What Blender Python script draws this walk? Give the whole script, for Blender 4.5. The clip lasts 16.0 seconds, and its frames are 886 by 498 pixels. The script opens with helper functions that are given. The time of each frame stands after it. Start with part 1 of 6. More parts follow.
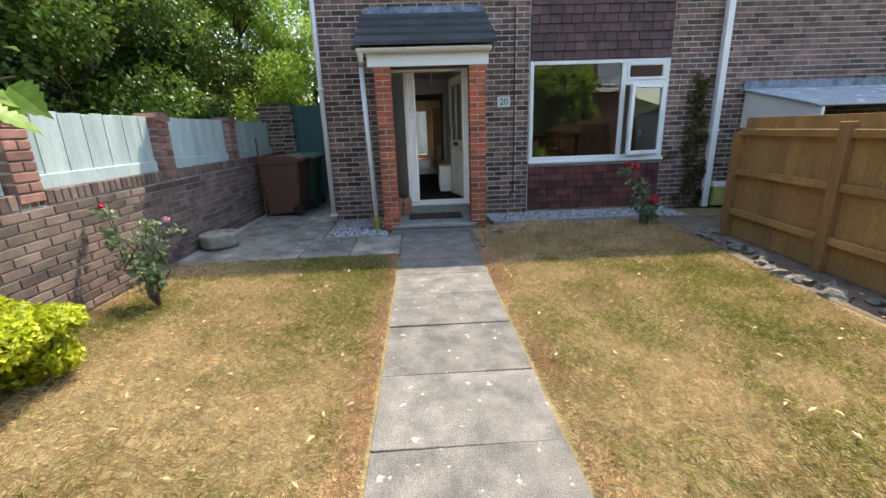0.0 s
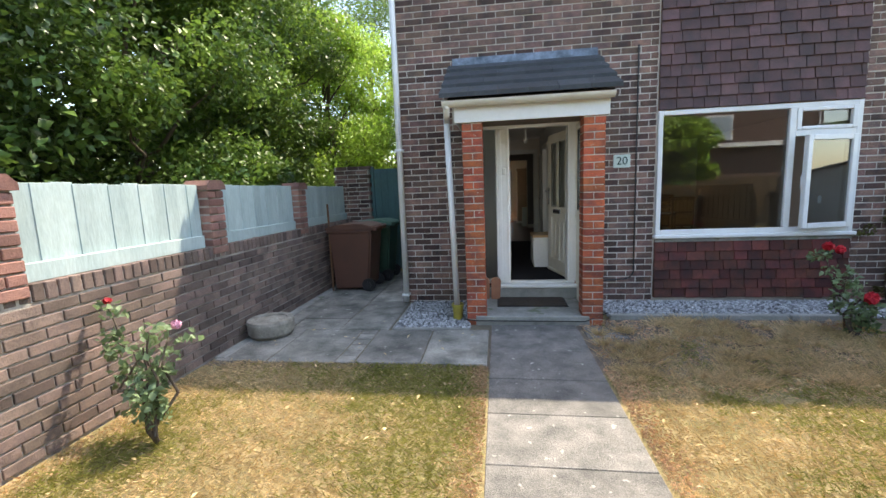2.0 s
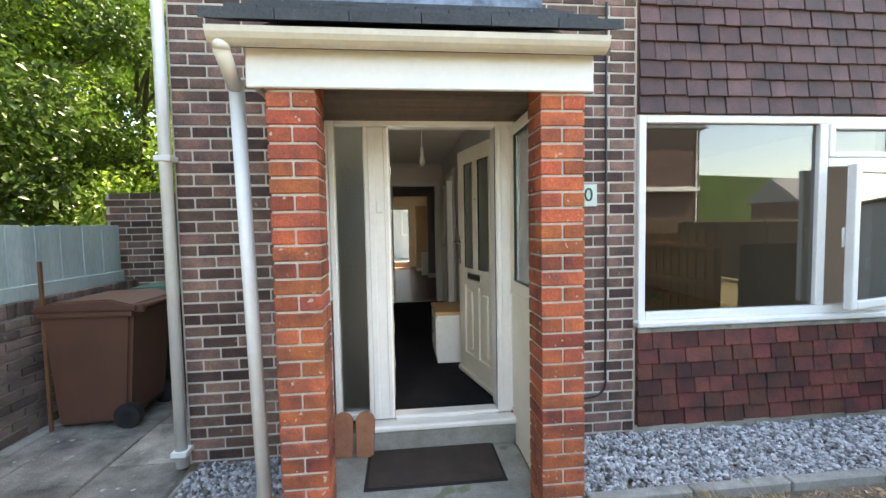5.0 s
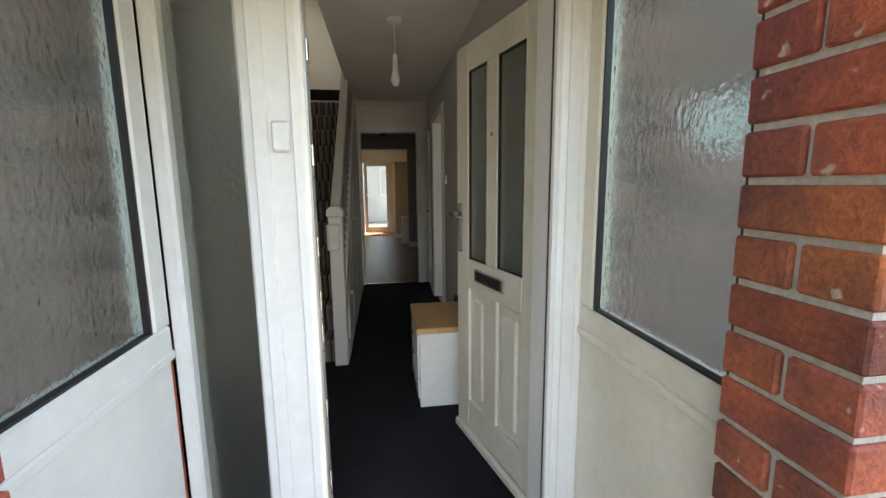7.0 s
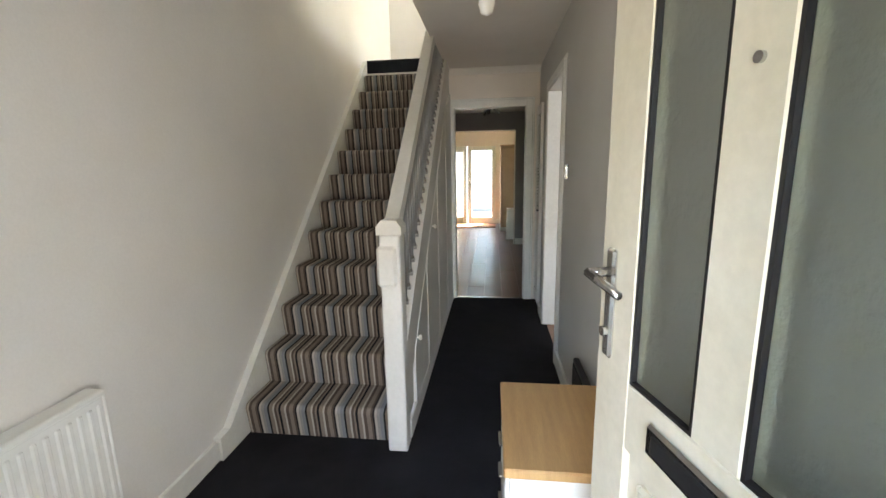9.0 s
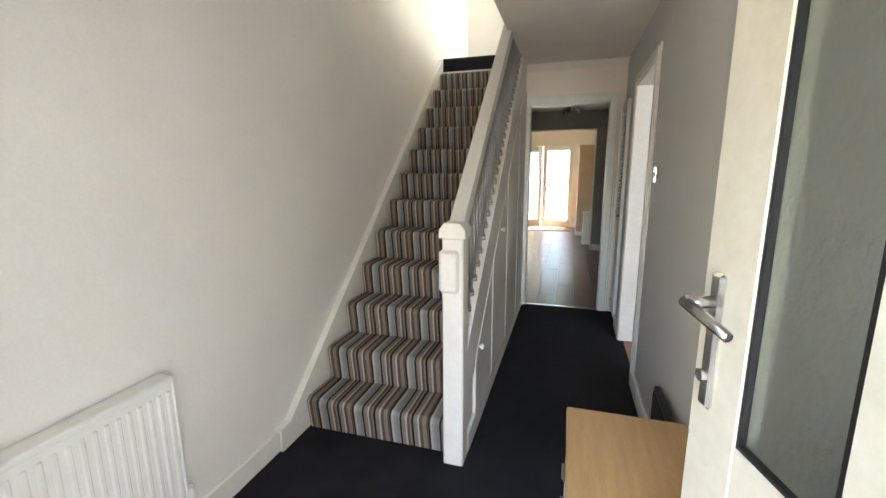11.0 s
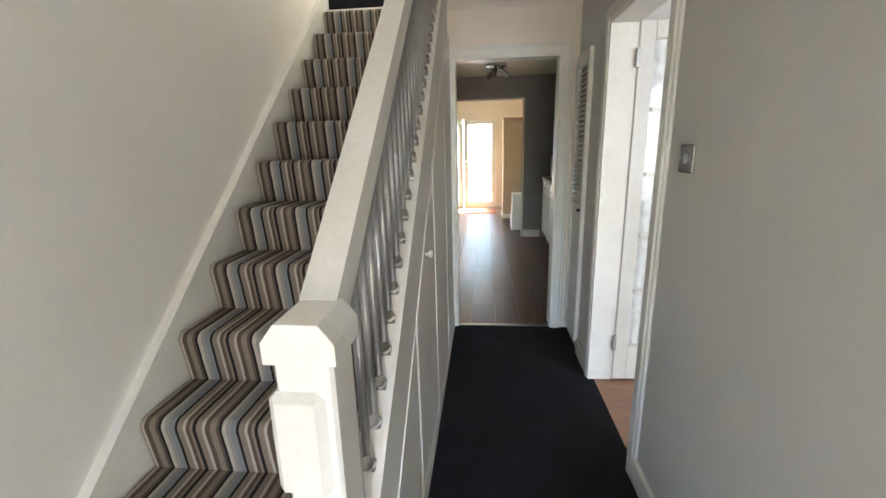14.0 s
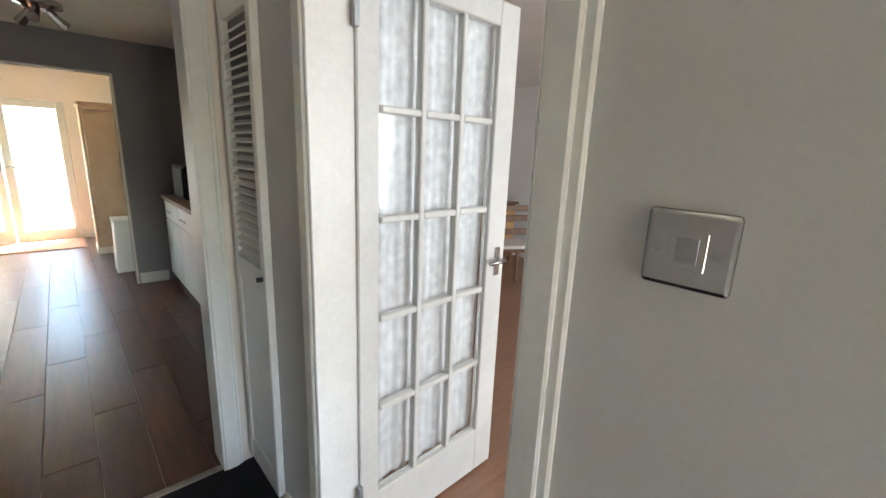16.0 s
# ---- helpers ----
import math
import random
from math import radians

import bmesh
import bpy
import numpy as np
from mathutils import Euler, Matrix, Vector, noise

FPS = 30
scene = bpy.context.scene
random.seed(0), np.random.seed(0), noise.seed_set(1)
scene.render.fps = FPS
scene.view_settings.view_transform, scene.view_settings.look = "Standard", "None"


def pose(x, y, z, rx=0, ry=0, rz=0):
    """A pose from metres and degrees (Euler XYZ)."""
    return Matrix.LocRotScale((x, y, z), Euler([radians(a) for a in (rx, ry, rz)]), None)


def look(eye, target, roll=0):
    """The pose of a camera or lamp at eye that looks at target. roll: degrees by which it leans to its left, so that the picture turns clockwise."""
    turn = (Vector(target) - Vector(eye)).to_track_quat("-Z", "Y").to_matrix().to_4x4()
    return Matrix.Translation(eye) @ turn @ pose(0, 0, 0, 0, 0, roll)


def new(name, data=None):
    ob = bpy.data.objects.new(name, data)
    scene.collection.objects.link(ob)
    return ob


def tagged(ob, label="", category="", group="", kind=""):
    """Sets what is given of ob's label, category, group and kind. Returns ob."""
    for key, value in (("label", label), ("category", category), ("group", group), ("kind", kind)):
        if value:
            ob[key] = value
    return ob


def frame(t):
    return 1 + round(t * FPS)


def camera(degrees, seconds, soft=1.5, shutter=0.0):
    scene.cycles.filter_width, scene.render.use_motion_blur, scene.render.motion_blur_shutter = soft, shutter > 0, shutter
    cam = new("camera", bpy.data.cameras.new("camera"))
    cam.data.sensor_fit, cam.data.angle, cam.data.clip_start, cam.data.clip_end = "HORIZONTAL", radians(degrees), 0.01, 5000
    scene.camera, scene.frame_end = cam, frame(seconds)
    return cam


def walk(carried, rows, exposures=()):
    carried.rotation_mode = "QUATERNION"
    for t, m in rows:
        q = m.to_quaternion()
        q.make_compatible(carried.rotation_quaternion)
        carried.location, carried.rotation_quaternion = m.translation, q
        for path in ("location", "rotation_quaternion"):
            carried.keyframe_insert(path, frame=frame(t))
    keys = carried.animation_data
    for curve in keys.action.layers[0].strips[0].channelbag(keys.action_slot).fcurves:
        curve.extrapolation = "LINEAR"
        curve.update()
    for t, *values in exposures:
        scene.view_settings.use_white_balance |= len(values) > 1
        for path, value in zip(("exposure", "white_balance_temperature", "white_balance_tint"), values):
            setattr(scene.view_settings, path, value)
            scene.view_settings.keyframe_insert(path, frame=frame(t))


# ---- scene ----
cam = camera(93.5, 16.0)
PATH = [
    (0, (-0.15, -6.661, 1.391), (-0.067, -4.741, 0.838), -2.0),
    (0.5, (-0.195, -6.363, 1.424), (-0.494, -4.428, 1.018), -1.7),
    (1, (-0.32, -6.031, 1.45), (-0.732, -4.099, 1.137), -2.1),
    (1.5, (-0.388, -5.714, 1.473), (-0.787, -3.777, 1.177), -2.5),
    (2, (-0.347, -5.34, 1.487), (-0.614, -3.377, 1.21), -2.2),
    (2.5, (-0.317, -4.947, 1.498), (-0.369, -2.961, 1.267), -1.8),
    (3, (-0.319, -4.533, 1.539), (-0.22, -2.543, 1.372), -1.6),
    (3.5, (-0.294, -4.072, 1.555), (-0.12, -2.082, 1.455), -1.6),
    (5.8, (-0.068, -2.12, 1.599), (0.164, -0.14, 1.447), -0.4),
    (6, (-0.054, -1.959, 1.609), (0.202, 0.016, 1.426), -0.1),
    (6.5, (-0.018, -1.585, 1.586), (0.263, 0.38, 1.346), -0.4),
    (7, (-0.008, -1.222, 1.565), (0.273, 0.734, 1.26), -0.6),
    (7.5, (0.062, -0.867, 1.536), (0.271, 1.09, 1.179), -0.9),
    (8, (0.088, -0.546, 1.518), (0.203, 1.412, 1.125), -1.1),
    (8.5, (0.078, -0.235, 1.599), (0.012, 1.723, 1.196), -1.3),
    (9, (0.122, -0.088, 1.642), (-0.112, 1.862, 1.265), -1.1),
    (9.5, (0.139, -0.034, 1.658), (-0.282, 1.887, 1.294), -1.3),
    (9.7, (0.139, -0.029, 1.664), (-0.326, 1.884, 1.308), -1.2),
    (11.8, (0.086, 0.202, 1.633), (-0.491, 2.07, 1.214), -0.6),
    (12, (0.045, 0.299, 1.634), (-0.534, 2.161, 1.192), -1.0),
    (12.5, (0.018, 0.622, 1.619), (-0.614, 2.459, 1.143), -1.7),
    (13, (0.016, 0.864, 1.642), (-0.595, 2.7, 1.137), -2.2),
    (13.5, (0.002, 0.968, 1.643), (-0.49, 2.837, 1.127), -2.2),
    (14, (-0.058, 1.146, 1.674), (-0.253, 3.076, 1.187), -1.4),
    (14.5, (-0.089, 1.406, 1.72), (0.083, 3.341, 1.249), -0.4),
    (15, (-0.024, 1.75, 1.726), (0.525, 3.616, 1.262), 0.2),
    (15.5, (0.039, 2.053, 1.718), (0.994, 3.75, 1.261), 1.3),
    (16, (0.072, 2.385, 1.708), (1.386, 3.823, 1.252), 2.2),
]
STOPS = [(0.0, 2.0, 7400, 10), (1.0, 2.2, 7500, 10), (2.0, 2.35, 7600, 10), (3.0, 2.85, 8000, 10), (3.7, 3.2, 8300, 10), (5.8, 3.2, 8500, 10), (6.5, 3.3, 8200, 10), (7.2, 3.45, 8000, 10), (8.0, 3.45, 7900, 10), (8.5, 4.15, 8000, 10), (9.0, 5.1, 7500, 10), (9.6, 5.3, 7500, 10), (12.0, 5.55, 7300, 10), (13.0, 5.6, 7400, 10), (14.0, 5.8, 7200, 10), (15.0, 6.0, 7100, 10), (16.0, 5.85, 7100, 10)]
walk(cam, [(t, look(eye, target, roll)) for t, eye, target, roll in PATH], STOPS)

# ---- world and sun ----
SUN_AZ, SUN_EL = radians(36.5), radians(62.7)
world = bpy.data.worlds.new("sky")
scene.world = world
world.use_nodes = True
wn = world.node_tree
sky = wn.nodes.new("ShaderNodeTexSky")
sky.sky_type, sky.sun_disc, sky.sun_elevation, sky.sun_rotation = "NISHITA", False, SUN_EL, SUN_AZ
wn.links.new(sky.outputs[0], wn.nodes["Background"].inputs[0])
wn.nodes["Background"].inputs[1].default_value = 0.15
sun = new("sun", bpy.data.lights.new("sun", "SUN"))
sun.data.energy, sun.data.angle, sun.data.color = 2.0, radians(0.5), (1.0, 0.95, 0.86)
sun_from = Vector((math.sin(SUN_AZ) * math.cos(SUN_EL), math.cos(SUN_AZ) * math.cos(SUN_EL), math.sin(SUN_EL)))
sun.matrix_world = look(sun_from * 40, (0, 0, 0))


def area_lamp(name, eye, target, w, h, watts, tone=(0.95, 0.97, 1.0)):
    """An area lamp. Those set in openings are in the place of the daylight that comes through."""
    la = bpy.data.lights.new(name, "AREA")
    la.shape, la.size, la.size_y, la.energy, la.color = "RECTANGLE", w, h, watts, tone
    ob = new(name, la)
    ob.matrix_world = look(eye, target)
    return ob


area_lamp("porch_daylight", (0.0, -0.62, 1.25), (-0.1, 3, 1.15), 0.95, 1.85, 0.3)
area_lamp("doorway_daylight", (0.02, 0.085, 1.28), (-1.5, 1.9, 1.2), 0.4, 1.8, 0.32, (0.97, 0.97, 1.0))
# added fill before the closed landing wall, brightens stairs and left wall
area_lamp("landing_fill", (-0.45, 5.3, 4.3), (-1.0, 1.6, 1.6), 1.0, 1.2, 0.5, (0.85, 0.93, 1.0))
area_lamp("window_daylight", (2.4, 0.3, 1.6), (2.4, 3, 1.3), 1.9, 1.3, 1.6, (0.8, 0.89, 1.0))


# ---- materials ----
def node(nt, kind, **values):
    n = nt.nodes.new("ShaderNode" + kind)
    for key, v in values.items():
        n.inputs[key].default_value = v
    return n


def surface(name, col, col2=None, rough=0.6, var=0.18, scale=4.0, fine=60.0, bump=0.15, metal=0.0, pieces=0.0, stretch=(1, 1, 1), spots=None, spec=0.5, gloss_range=0.12):
    """A painted, mineral or wooden surface: two scales of variation, fine relief, and for pieces a tone of their own."""
    m = bpy.data.materials.new(name)
    m.use_nodes = True
    nt = m.node_tree
    L = nt.links.new
    b = nt.nodes["Principled BSDF"]
    col2 = col2 or tuple(c * (1 - var * 1.6) for c in col)
    geo = nt.nodes.new("ShaderNodeNewGeometry")
    mp = nt.nodes.new("ShaderNodeMapping")
    mp.inputs["Scale"].default_value = stretch
    L(geo.outputs["Position"], mp.inputs["Vector"])
    n1 = node(nt, "TexNoise", Scale=scale, Detail=6.0, Roughness=0.6)
    n2 = node(nt, "TexNoise", Scale=fine, Detail=4.0, Roughness=0.65)
    L(mp.outputs[0], n1.inputs["Vector"])
    L(mp.outputs[0], n2.inputs["Vector"])
    ramp = nt.nodes.new("ShaderNodeValToRGB")
    ramp.color_ramp.elements[0].position, ramp.color_ramp.elements[1].position = 0.34, 0.66
    ramp.color_ramp.elements[0].color, ramp.color_ramp.elements[1].color = (*col2, 1), (*col, 1)
    L(n1.outputs["Fac"], ramp.inputs["Fac"])
    tone = nt.nodes.new("ShaderNodeMapRange")
    tone.inputs["From Min"].default_value, tone.inputs["From Max"].default_value = 0.3, 0.7
    tone.inputs["To Min"].default_value, tone.inputs["To Max"].default_value = 1 - var, 1 + var
    L(n2.outputs["Fac"], tone.inputs["Value"])
    hsv = nt.nodes.new("ShaderNodeHueSaturation")
    L(ramp.outputs["Color"], hsv.inputs["Color"])
    value = tone.outputs[0]
    if pieces:
        info = nt.nodes.new("ShaderNodeObjectInfo")
        add = nt.nodes.new("ShaderNodeMath")
        L(info.outputs["Random"], add.inputs[0])
        L(geo.outputs["Random Per Island"], add.inputs[1])
        fr = nt.nodes.new("ShaderNodeMath")
        fr.operation = "FRACT"
        L(add.outputs[0], fr.inputs[0])
        own = nt.nodes.new("ShaderNodeMapRange")
        own.inputs["To Min"].default_value, own.inputs["To Max"].default_value = 1 - pieces, 1 + pieces
        L(fr.outputs[0], own.inputs["Value"])
        mul = nt.nodes.new("ShaderNodeMath")
        mul.operation = "MULTIPLY"
        L(value, mul.inputs[0])
        L(own.outputs[0], mul.inputs[1])
        value = mul.outputs[0]
        hue = nt.nodes.new("ShaderNodeMapRange")
        hue.inputs["To Min"].default_value, hue.inputs["To Max"].default_value = 0.5 - pieces * 0.07, 0.5 + pieces * 0.07
        sq = nt.nodes.new("ShaderNodeMath")
        sq.operation = "PINGPONG"
        sq.inputs[1].default_value = 0.37
        L(fr.outputs[0], sq.inputs[0])
        L(sq.outputs[0], hue.inputs["Value"])
        L(hue.outputs[0], hsv.inputs["Hue"])
    L(value, hsv.inputs["Value"])
    out = hsv.outputs["Color"]
    if spots:
        sc, amount = spots[1], spots[2]
        v = node(nt, "TexNoise", Scale=sc, Detail=2.0, Roughness=0.5)
        L(geo.outputs["Position"], v.inputs["Vector"])
        r = nt.nodes.new("ShaderNodeValToRGB")
        r.color_ramp.elements[0].position, r.color_ramp.elements[1].position = 1 - amount, min(1 - amount + 0.05, 1.0)
        L(v.outputs["Fac"], r.inputs["Fac"])
        mix = nt.nodes.new("ShaderNodeMixRGB")
        mix.inputs[2].default_value = (*spots[0], 1)
        L(r.outputs["Color"], mix.inputs[0])
        L(out, mix.inputs[1])
        out = mix.outputs[0]
    L(out, b.inputs["Base Color"])
    rr = nt.nodes.new("ShaderNodeMapRange")
    rr.inputs["To Min"].default_value, rr.inputs["To Max"].default_value = max(rough - gloss_range, 0.03), min(rough + gloss_range, 1)
    L(n1.outputs["Fac"], rr.inputs["Value"])
    L(rr.outputs[0], b.inputs["Roughness"])
    b.inputs["Metallic"].default_value = metal
    b.inputs["Specular IOR Level"].default_value = spec
    if bump:
        bp = node(nt, "Bump", Strength=bump, Distance=0.01)
        L(n2.outputs["Fac"], bp.inputs["Height"])
        L(bp.outputs[0], b.inputs["Normal"])
    return m


def pane_glass(name, rough=0.0, tint=(1, 1, 1), bump=0.0, scale=40.0, ior=1.45):
    m = bpy.data.materials.new(name)
    m.use_nodes = True
    nt = m.node_tree
    b = nt.nodes["Principled BSDF"]
    b.inputs["Base Color"].default_value = (*tint, 1)
    b.inputs["Roughness"].default_value = rough
    b.inputs["Transmission Weight"].default_value = 1.0
    b.inputs["IOR"].default_value = ior
    if bump:
        geo = nt.nodes.new("ShaderNodeNewGeometry")
        n = node(nt, "TexNoise", Scale=scale, Detail=3.0)
        bp = node(nt, "Bump", Strength=bump, Distance=0.01)
        nt.links.new(geo.outputs["Position"], n.inputs["Vector"])
        nt.links.new(n.outputs["Fac"], bp.inputs["Height"])
        nt.links.new(bp.outputs[0], b.inputs["Normal"])
    return m


def leaf_material(name, dark, light, rough=0.5, through_light=0.45):
    m = surface(name, light, dark, rough=rough, var=0.2, scale=1.1, fine=25, bump=0.0, pieces=0.35)
    nt = m.node_tree
    b = nt.nodes["Principled BSDF"]
    t = nt.nodes.new("ShaderNodeBsdfTranslucent")
    mix = nt.nodes.new("ShaderNodeMixShader")
    mix.inputs[0].default_value = through_light
    nt.links.new(b.inputs["Base Color"].links[0].from_socket, t.inputs["Color"])
    nt.links.new(b.outputs[0], mix.inputs[1])
    nt.links.new(t.outputs[0], mix.inputs[2])
    nt.links.new(mix.outputs[0], nt.nodes["Material Output"].inputs["Surface"])
    return m


def stripe_carpet(name):
    """Striped woven pile: bands of grey, taupe, cream and near-black across the stair's width."""
    m = bpy.data.materials.new(name)
    m.use_nodes = True
    nt = m.node_tree
    L = nt.links.new
    b = nt.nodes["Principled BSDF"]
    geo = nt.nodes.new("ShaderNodeNewGeometry")
    sep = nt.nodes.new("ShaderNodeSeparateXYZ")
    L(geo.outputs["Position"], sep.inputs[0])
    wob = node(nt, "TexNoise", Scale=9.0, Detail=2.0)
    L(geo.outputs["Position"], wob.inputs["Vector"])
    ma = nt.nodes.new("ShaderNodeMath")
    ma.operation = "MULTIPLY_ADD"
    ma.inputs[1].default_value, ma.inputs[2].default_value = 0.006, 2.2 - 0.003
    L(wob.outputs["Fac"], ma.inputs[0])
    ad = nt.nodes.new("ShaderNodeMath")
    L(sep.outputs["X"], ad.inputs[0])
    L(ma.outputs[0], ad.inputs[1])
    dv = nt.nodes.new("ShaderNodeMath")
    dv.operation = "DIVIDE"
    dv.inputs[1].default_value = 0.205
    L(ad.outputs[0], dv.inputs[0])
    fr = nt.nodes.new("ShaderNodeMath")
    fr.operation = "FRACT"
    L(dv.outputs[0], fr.inputs[0])
    ramp = nt.nodes.new("ShaderNodeValToRGB")
    ramp.color_ramp.interpolation = "CONSTANT"
    black, taupe, cream, grey, brown, blue = (0.02, 0.019, 0.021), (0.22, 0.18, 0.15), (0.42, 0.38, 0.33), (0.27, 0.26, 0.25), (0.1, 0.077, 0.065), (0.2, 0.22, 0.235)
    bands = [(0, black), (0.055, taupe), (0.15, cream), (0.2, brown), (0.28, taupe), (0.38, brown), (0.43, black), (0.48, cream), (0.54, grey), (0.61, blue), (0.7, black),
             (0.75, taupe), (0.84, cream), (0.89, brown), (0.95, taupe)]
    el = ramp.color_ramp.elements
    el[0].position, el[0].color = 0, (*black, 1)
    el[1].position, el[1].color = bands[1][0], (*bands[1][1], 1)
    for p, c in bands[2:]:
        e = el.new(p)
        e.color = (*c, 1)
    L(fr.outputs[0], ramp.inputs["Fac"])
    n2 = node(nt, "TexNoise", Scale=260.0, Detail=3.0, Roughness=0.7)
    L(geo.outputs["Position"], n2.inputs["Vector"])
    mr = nt.nodes.new("ShaderNodeMapRange")
    mr.inputs["To Min"].default_value, mr.inputs["To Max"].default_value = 0.6, 1.4
    L(n2.outputs["Fac"], mr.inputs["Value"])
    hsv = nt.nodes.new("ShaderNodeHueSaturation")
    L(ramp.outputs["Color"], hsv.inputs["Color"])
    L(mr.outputs[0], hsv.inputs["Value"])
    L(hsv.outputs["Color"], b.inputs["Base Color"])
    b.inputs["Roughness"].default_value = 0.95
    b.inputs["Specular IOR Level"].default_value = 0.1
    bp = node(nt, "Bump", Strength=0.5, Distance=0.006)
    L(n2.outputs["Fac"], bp.inputs["Height"])
    L(bp.outputs[0], b.inputs["Normal"])
    return m


MORTAR_OLD = surface("weathered mortar", (0.44, 0.4, 0.35), (0.22, 0.2, 0.175), rough=0.95, fine=90, bump=0.5)
MORTAR = surface("mortar", (0.62, 0.56, 0.485), (0.45, 0.4, 0.345), rough=0.95, fine=90, bump=0.4)
BRICK_BROWN = surface("brown brick", (0.215, 0.143, 0.095), (0.092, 0.067, 0.054), rough=0.9, var=0.3, scale=7, fine=110, bump=0.6, pieces=0.6, spots=((0.26, 0.22, 0.18), 18, 0.27))
BRICK_RED = surface("red brick", (0.52, 0.165, 0.052), (0.2, 0.072, 0.04), rough=0.88, var=0.28, scale=6.5, fine=120, bump=0.6, pieces=0.3, spots=((0.55, 0.4, 0.31), 30, 0.31))
BRICK_GARDEN = surface("garden wall brick", (0.22, 0.165, 0.128), (0.11, 0.086, 0.07), rough=0.92, var=0.28, scale=5, fine=90, bump=0.7, pieces=0.42, spots=((0.25, 0.23, 0.2), 17, 0.27))
PIER_RED = surface("pier brick", (0.34, 0.19, 0.135), (0.21, 0.12, 0.09), rough=0.9, var=0.2, scale=6, fine=90, bump=0.6, pieces=0.3)
HANG_TILE_RED = surface("red clay hanging tile", (0.15, 0.056, 0.03), (0.055, 0.026, 0.018), rough=0.8, var=0.3, scale=6, fine=80, bump=0.35, pieces=0.45)
HANG_TILE = surface("clay hanging tile", (0.125, 0.07, 0.064), (0.06, 0.037, 0.035), rough=0.75, var=0.2, scale=6, fine=80, bump=0.35, pieces=0.3)
ROOF_TILE = surface("slate grey concrete tile", (0.055, 0.06, 0.066), (0.03, 0.034, 0.038), rough=0.7, var=0.25, scale=5, fine=70, bump=0.4, pieces=0.2, spots=((0.25, 0.24, 0.2), 25, 0.28))
LEAD = surface("lead flashing", (0.22, 0.26, 0.32), (0.06, 0.08, 0.1), rough=0.5, var=0.2, scale=7, fine=40, bump=0.3, metal=0.3)
UPVC = surface("white upvc", (0.8, 0.8, 0.78), (0.73, 0.73, 0.7), rough=0.35, var=0.03, scale=3, fine=30, bump=0.02)
UPVC_AGED = surface("yellowed upvc", (0.68, 0.65, 0.565), (0.59, 0.555, 0.455), rough=0.4, var=0.05, scale=3, fine=40, bump=0.04)
PAINT_WHITE = surface("white gloss paint", (0.78, 0.77, 0.73), (0.7, 0.69, 0.65), rough=0.4, var=0.04, scale=3, fine=50, bump=0.05)
WALL_GREY = surface("pale grey wall paint", (0.6, 0.59, 0.57), (0.55, 0.54, 0.52), rough=0.75, var=0.03, scale=1.4, fine=120, bump=0.06)
WALL_WHITE = surface("white wall paint", (0.79, 0.765, 0.735), (0.74, 0.715, 0.685), rough=0.7, var=0.03, scale=1.5, fine=120, bump=0.06)
WALL_CREAM = surface("cream wall paint", (0.79, 0.72, 0.645), (0.73, 0.66, 0.585), rough=0.7, var=0.03, scale=1.5, fine=100, bump=0.05)
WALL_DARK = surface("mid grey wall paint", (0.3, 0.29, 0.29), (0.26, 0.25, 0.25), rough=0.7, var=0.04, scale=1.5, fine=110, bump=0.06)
CEIL = surface("ceiling paint", (0.83, 0.79, 0.74), (0.77, 0.73, 0.68), rough=0.85, var=0.03, scale=2, fine=130, bump=0.08)
DARK_CARPET = surface("charcoal carpet", (0.022, 0.022, 0.026), (0.014, 0.014, 0.017), rough=0.97, var=0.35, scale=5, fine=320, bump=0.6, spec=0.1)
STRIPES = stripe_carpet("striped stair carpet")
LAMINATE = surface("dark laminate", (0.13, 0.058, 0.034), (0.075, 0.036, 0.022), rough=0.33, var=0.15, scale=5, fine=45, bump=0.0, pieces=0.22, stretch=(6, 0.6, 1), gloss_range=0.03)
OAK_FLOOR = surface("oak laminate", (0.34, 0.2, 0.12), (0.26, 0.15, 0.09), rough=0.35, var=0.12, scale=5, fine=45, bump=0.03, pieces=0.2, stretch=(0.6, 6, 1))
OAK = surface("oak veneer", (0.56, 0.34, 0.15), (0.48, 0.28, 0.12), rough=0.4, var=0.08, scale=3, fine=40, bump=0.04, stretch=(14, 1.2, 1))
BROWN_WOOD = surface("brown furniture wood", (0.2, 0.1, 0.05), (0.13, 0.06, 0.03), rough=0.4, var=0.15, scale=4, fine=40, bump=0.05, stretch=(1, 8, 1))
DARK_SOFFIT = surface("stained soffit board", (0.13, 0.095, 0.065), (0.08, 0.058, 0.04), rough=0.7, var=0.2, scale=4, fine=60, bump=0.2, pieces=0.15, stretch=(6, 1, 1))
FENCE_BLUE = surface("pale blue-green fence paint", (0.42, 0.51, 0.5), (0.33, 0.42, 0.42), rough=0.75, var=0.12, scale=5, fine=60, bump=0.25, pieces=0.1, stretch=(1, 1, 0.2))
GATE_GREEN = surface("dark teal gate paint", (0.06, 0.13, 0.13), (0.045, 0.1, 0.1), rough=0.7, var=0.12, scale=5, fine=60, bump=0.2, stretch=(1, 1, 0.2))
FENCE_WOOD = surface("golden fence timber", (0.42, 0.25, 0.08), (0.28, 0.16, 0.055), rough=0.8, var=0.2, scale=4, fine=60, bump=0.3, pieces=0.15, stretch=(1, 1, 0.25))
SLAB = surface("weathered paving slab", (0.225, 0.21, 0.19), (0.1, 0.097, 0.089), rough=0.92, var=0.42, scale=5, fine=140, bump=0.7, pieces=0.14, spots=((0.4, 0.39, 0.34), 14, 0.335))
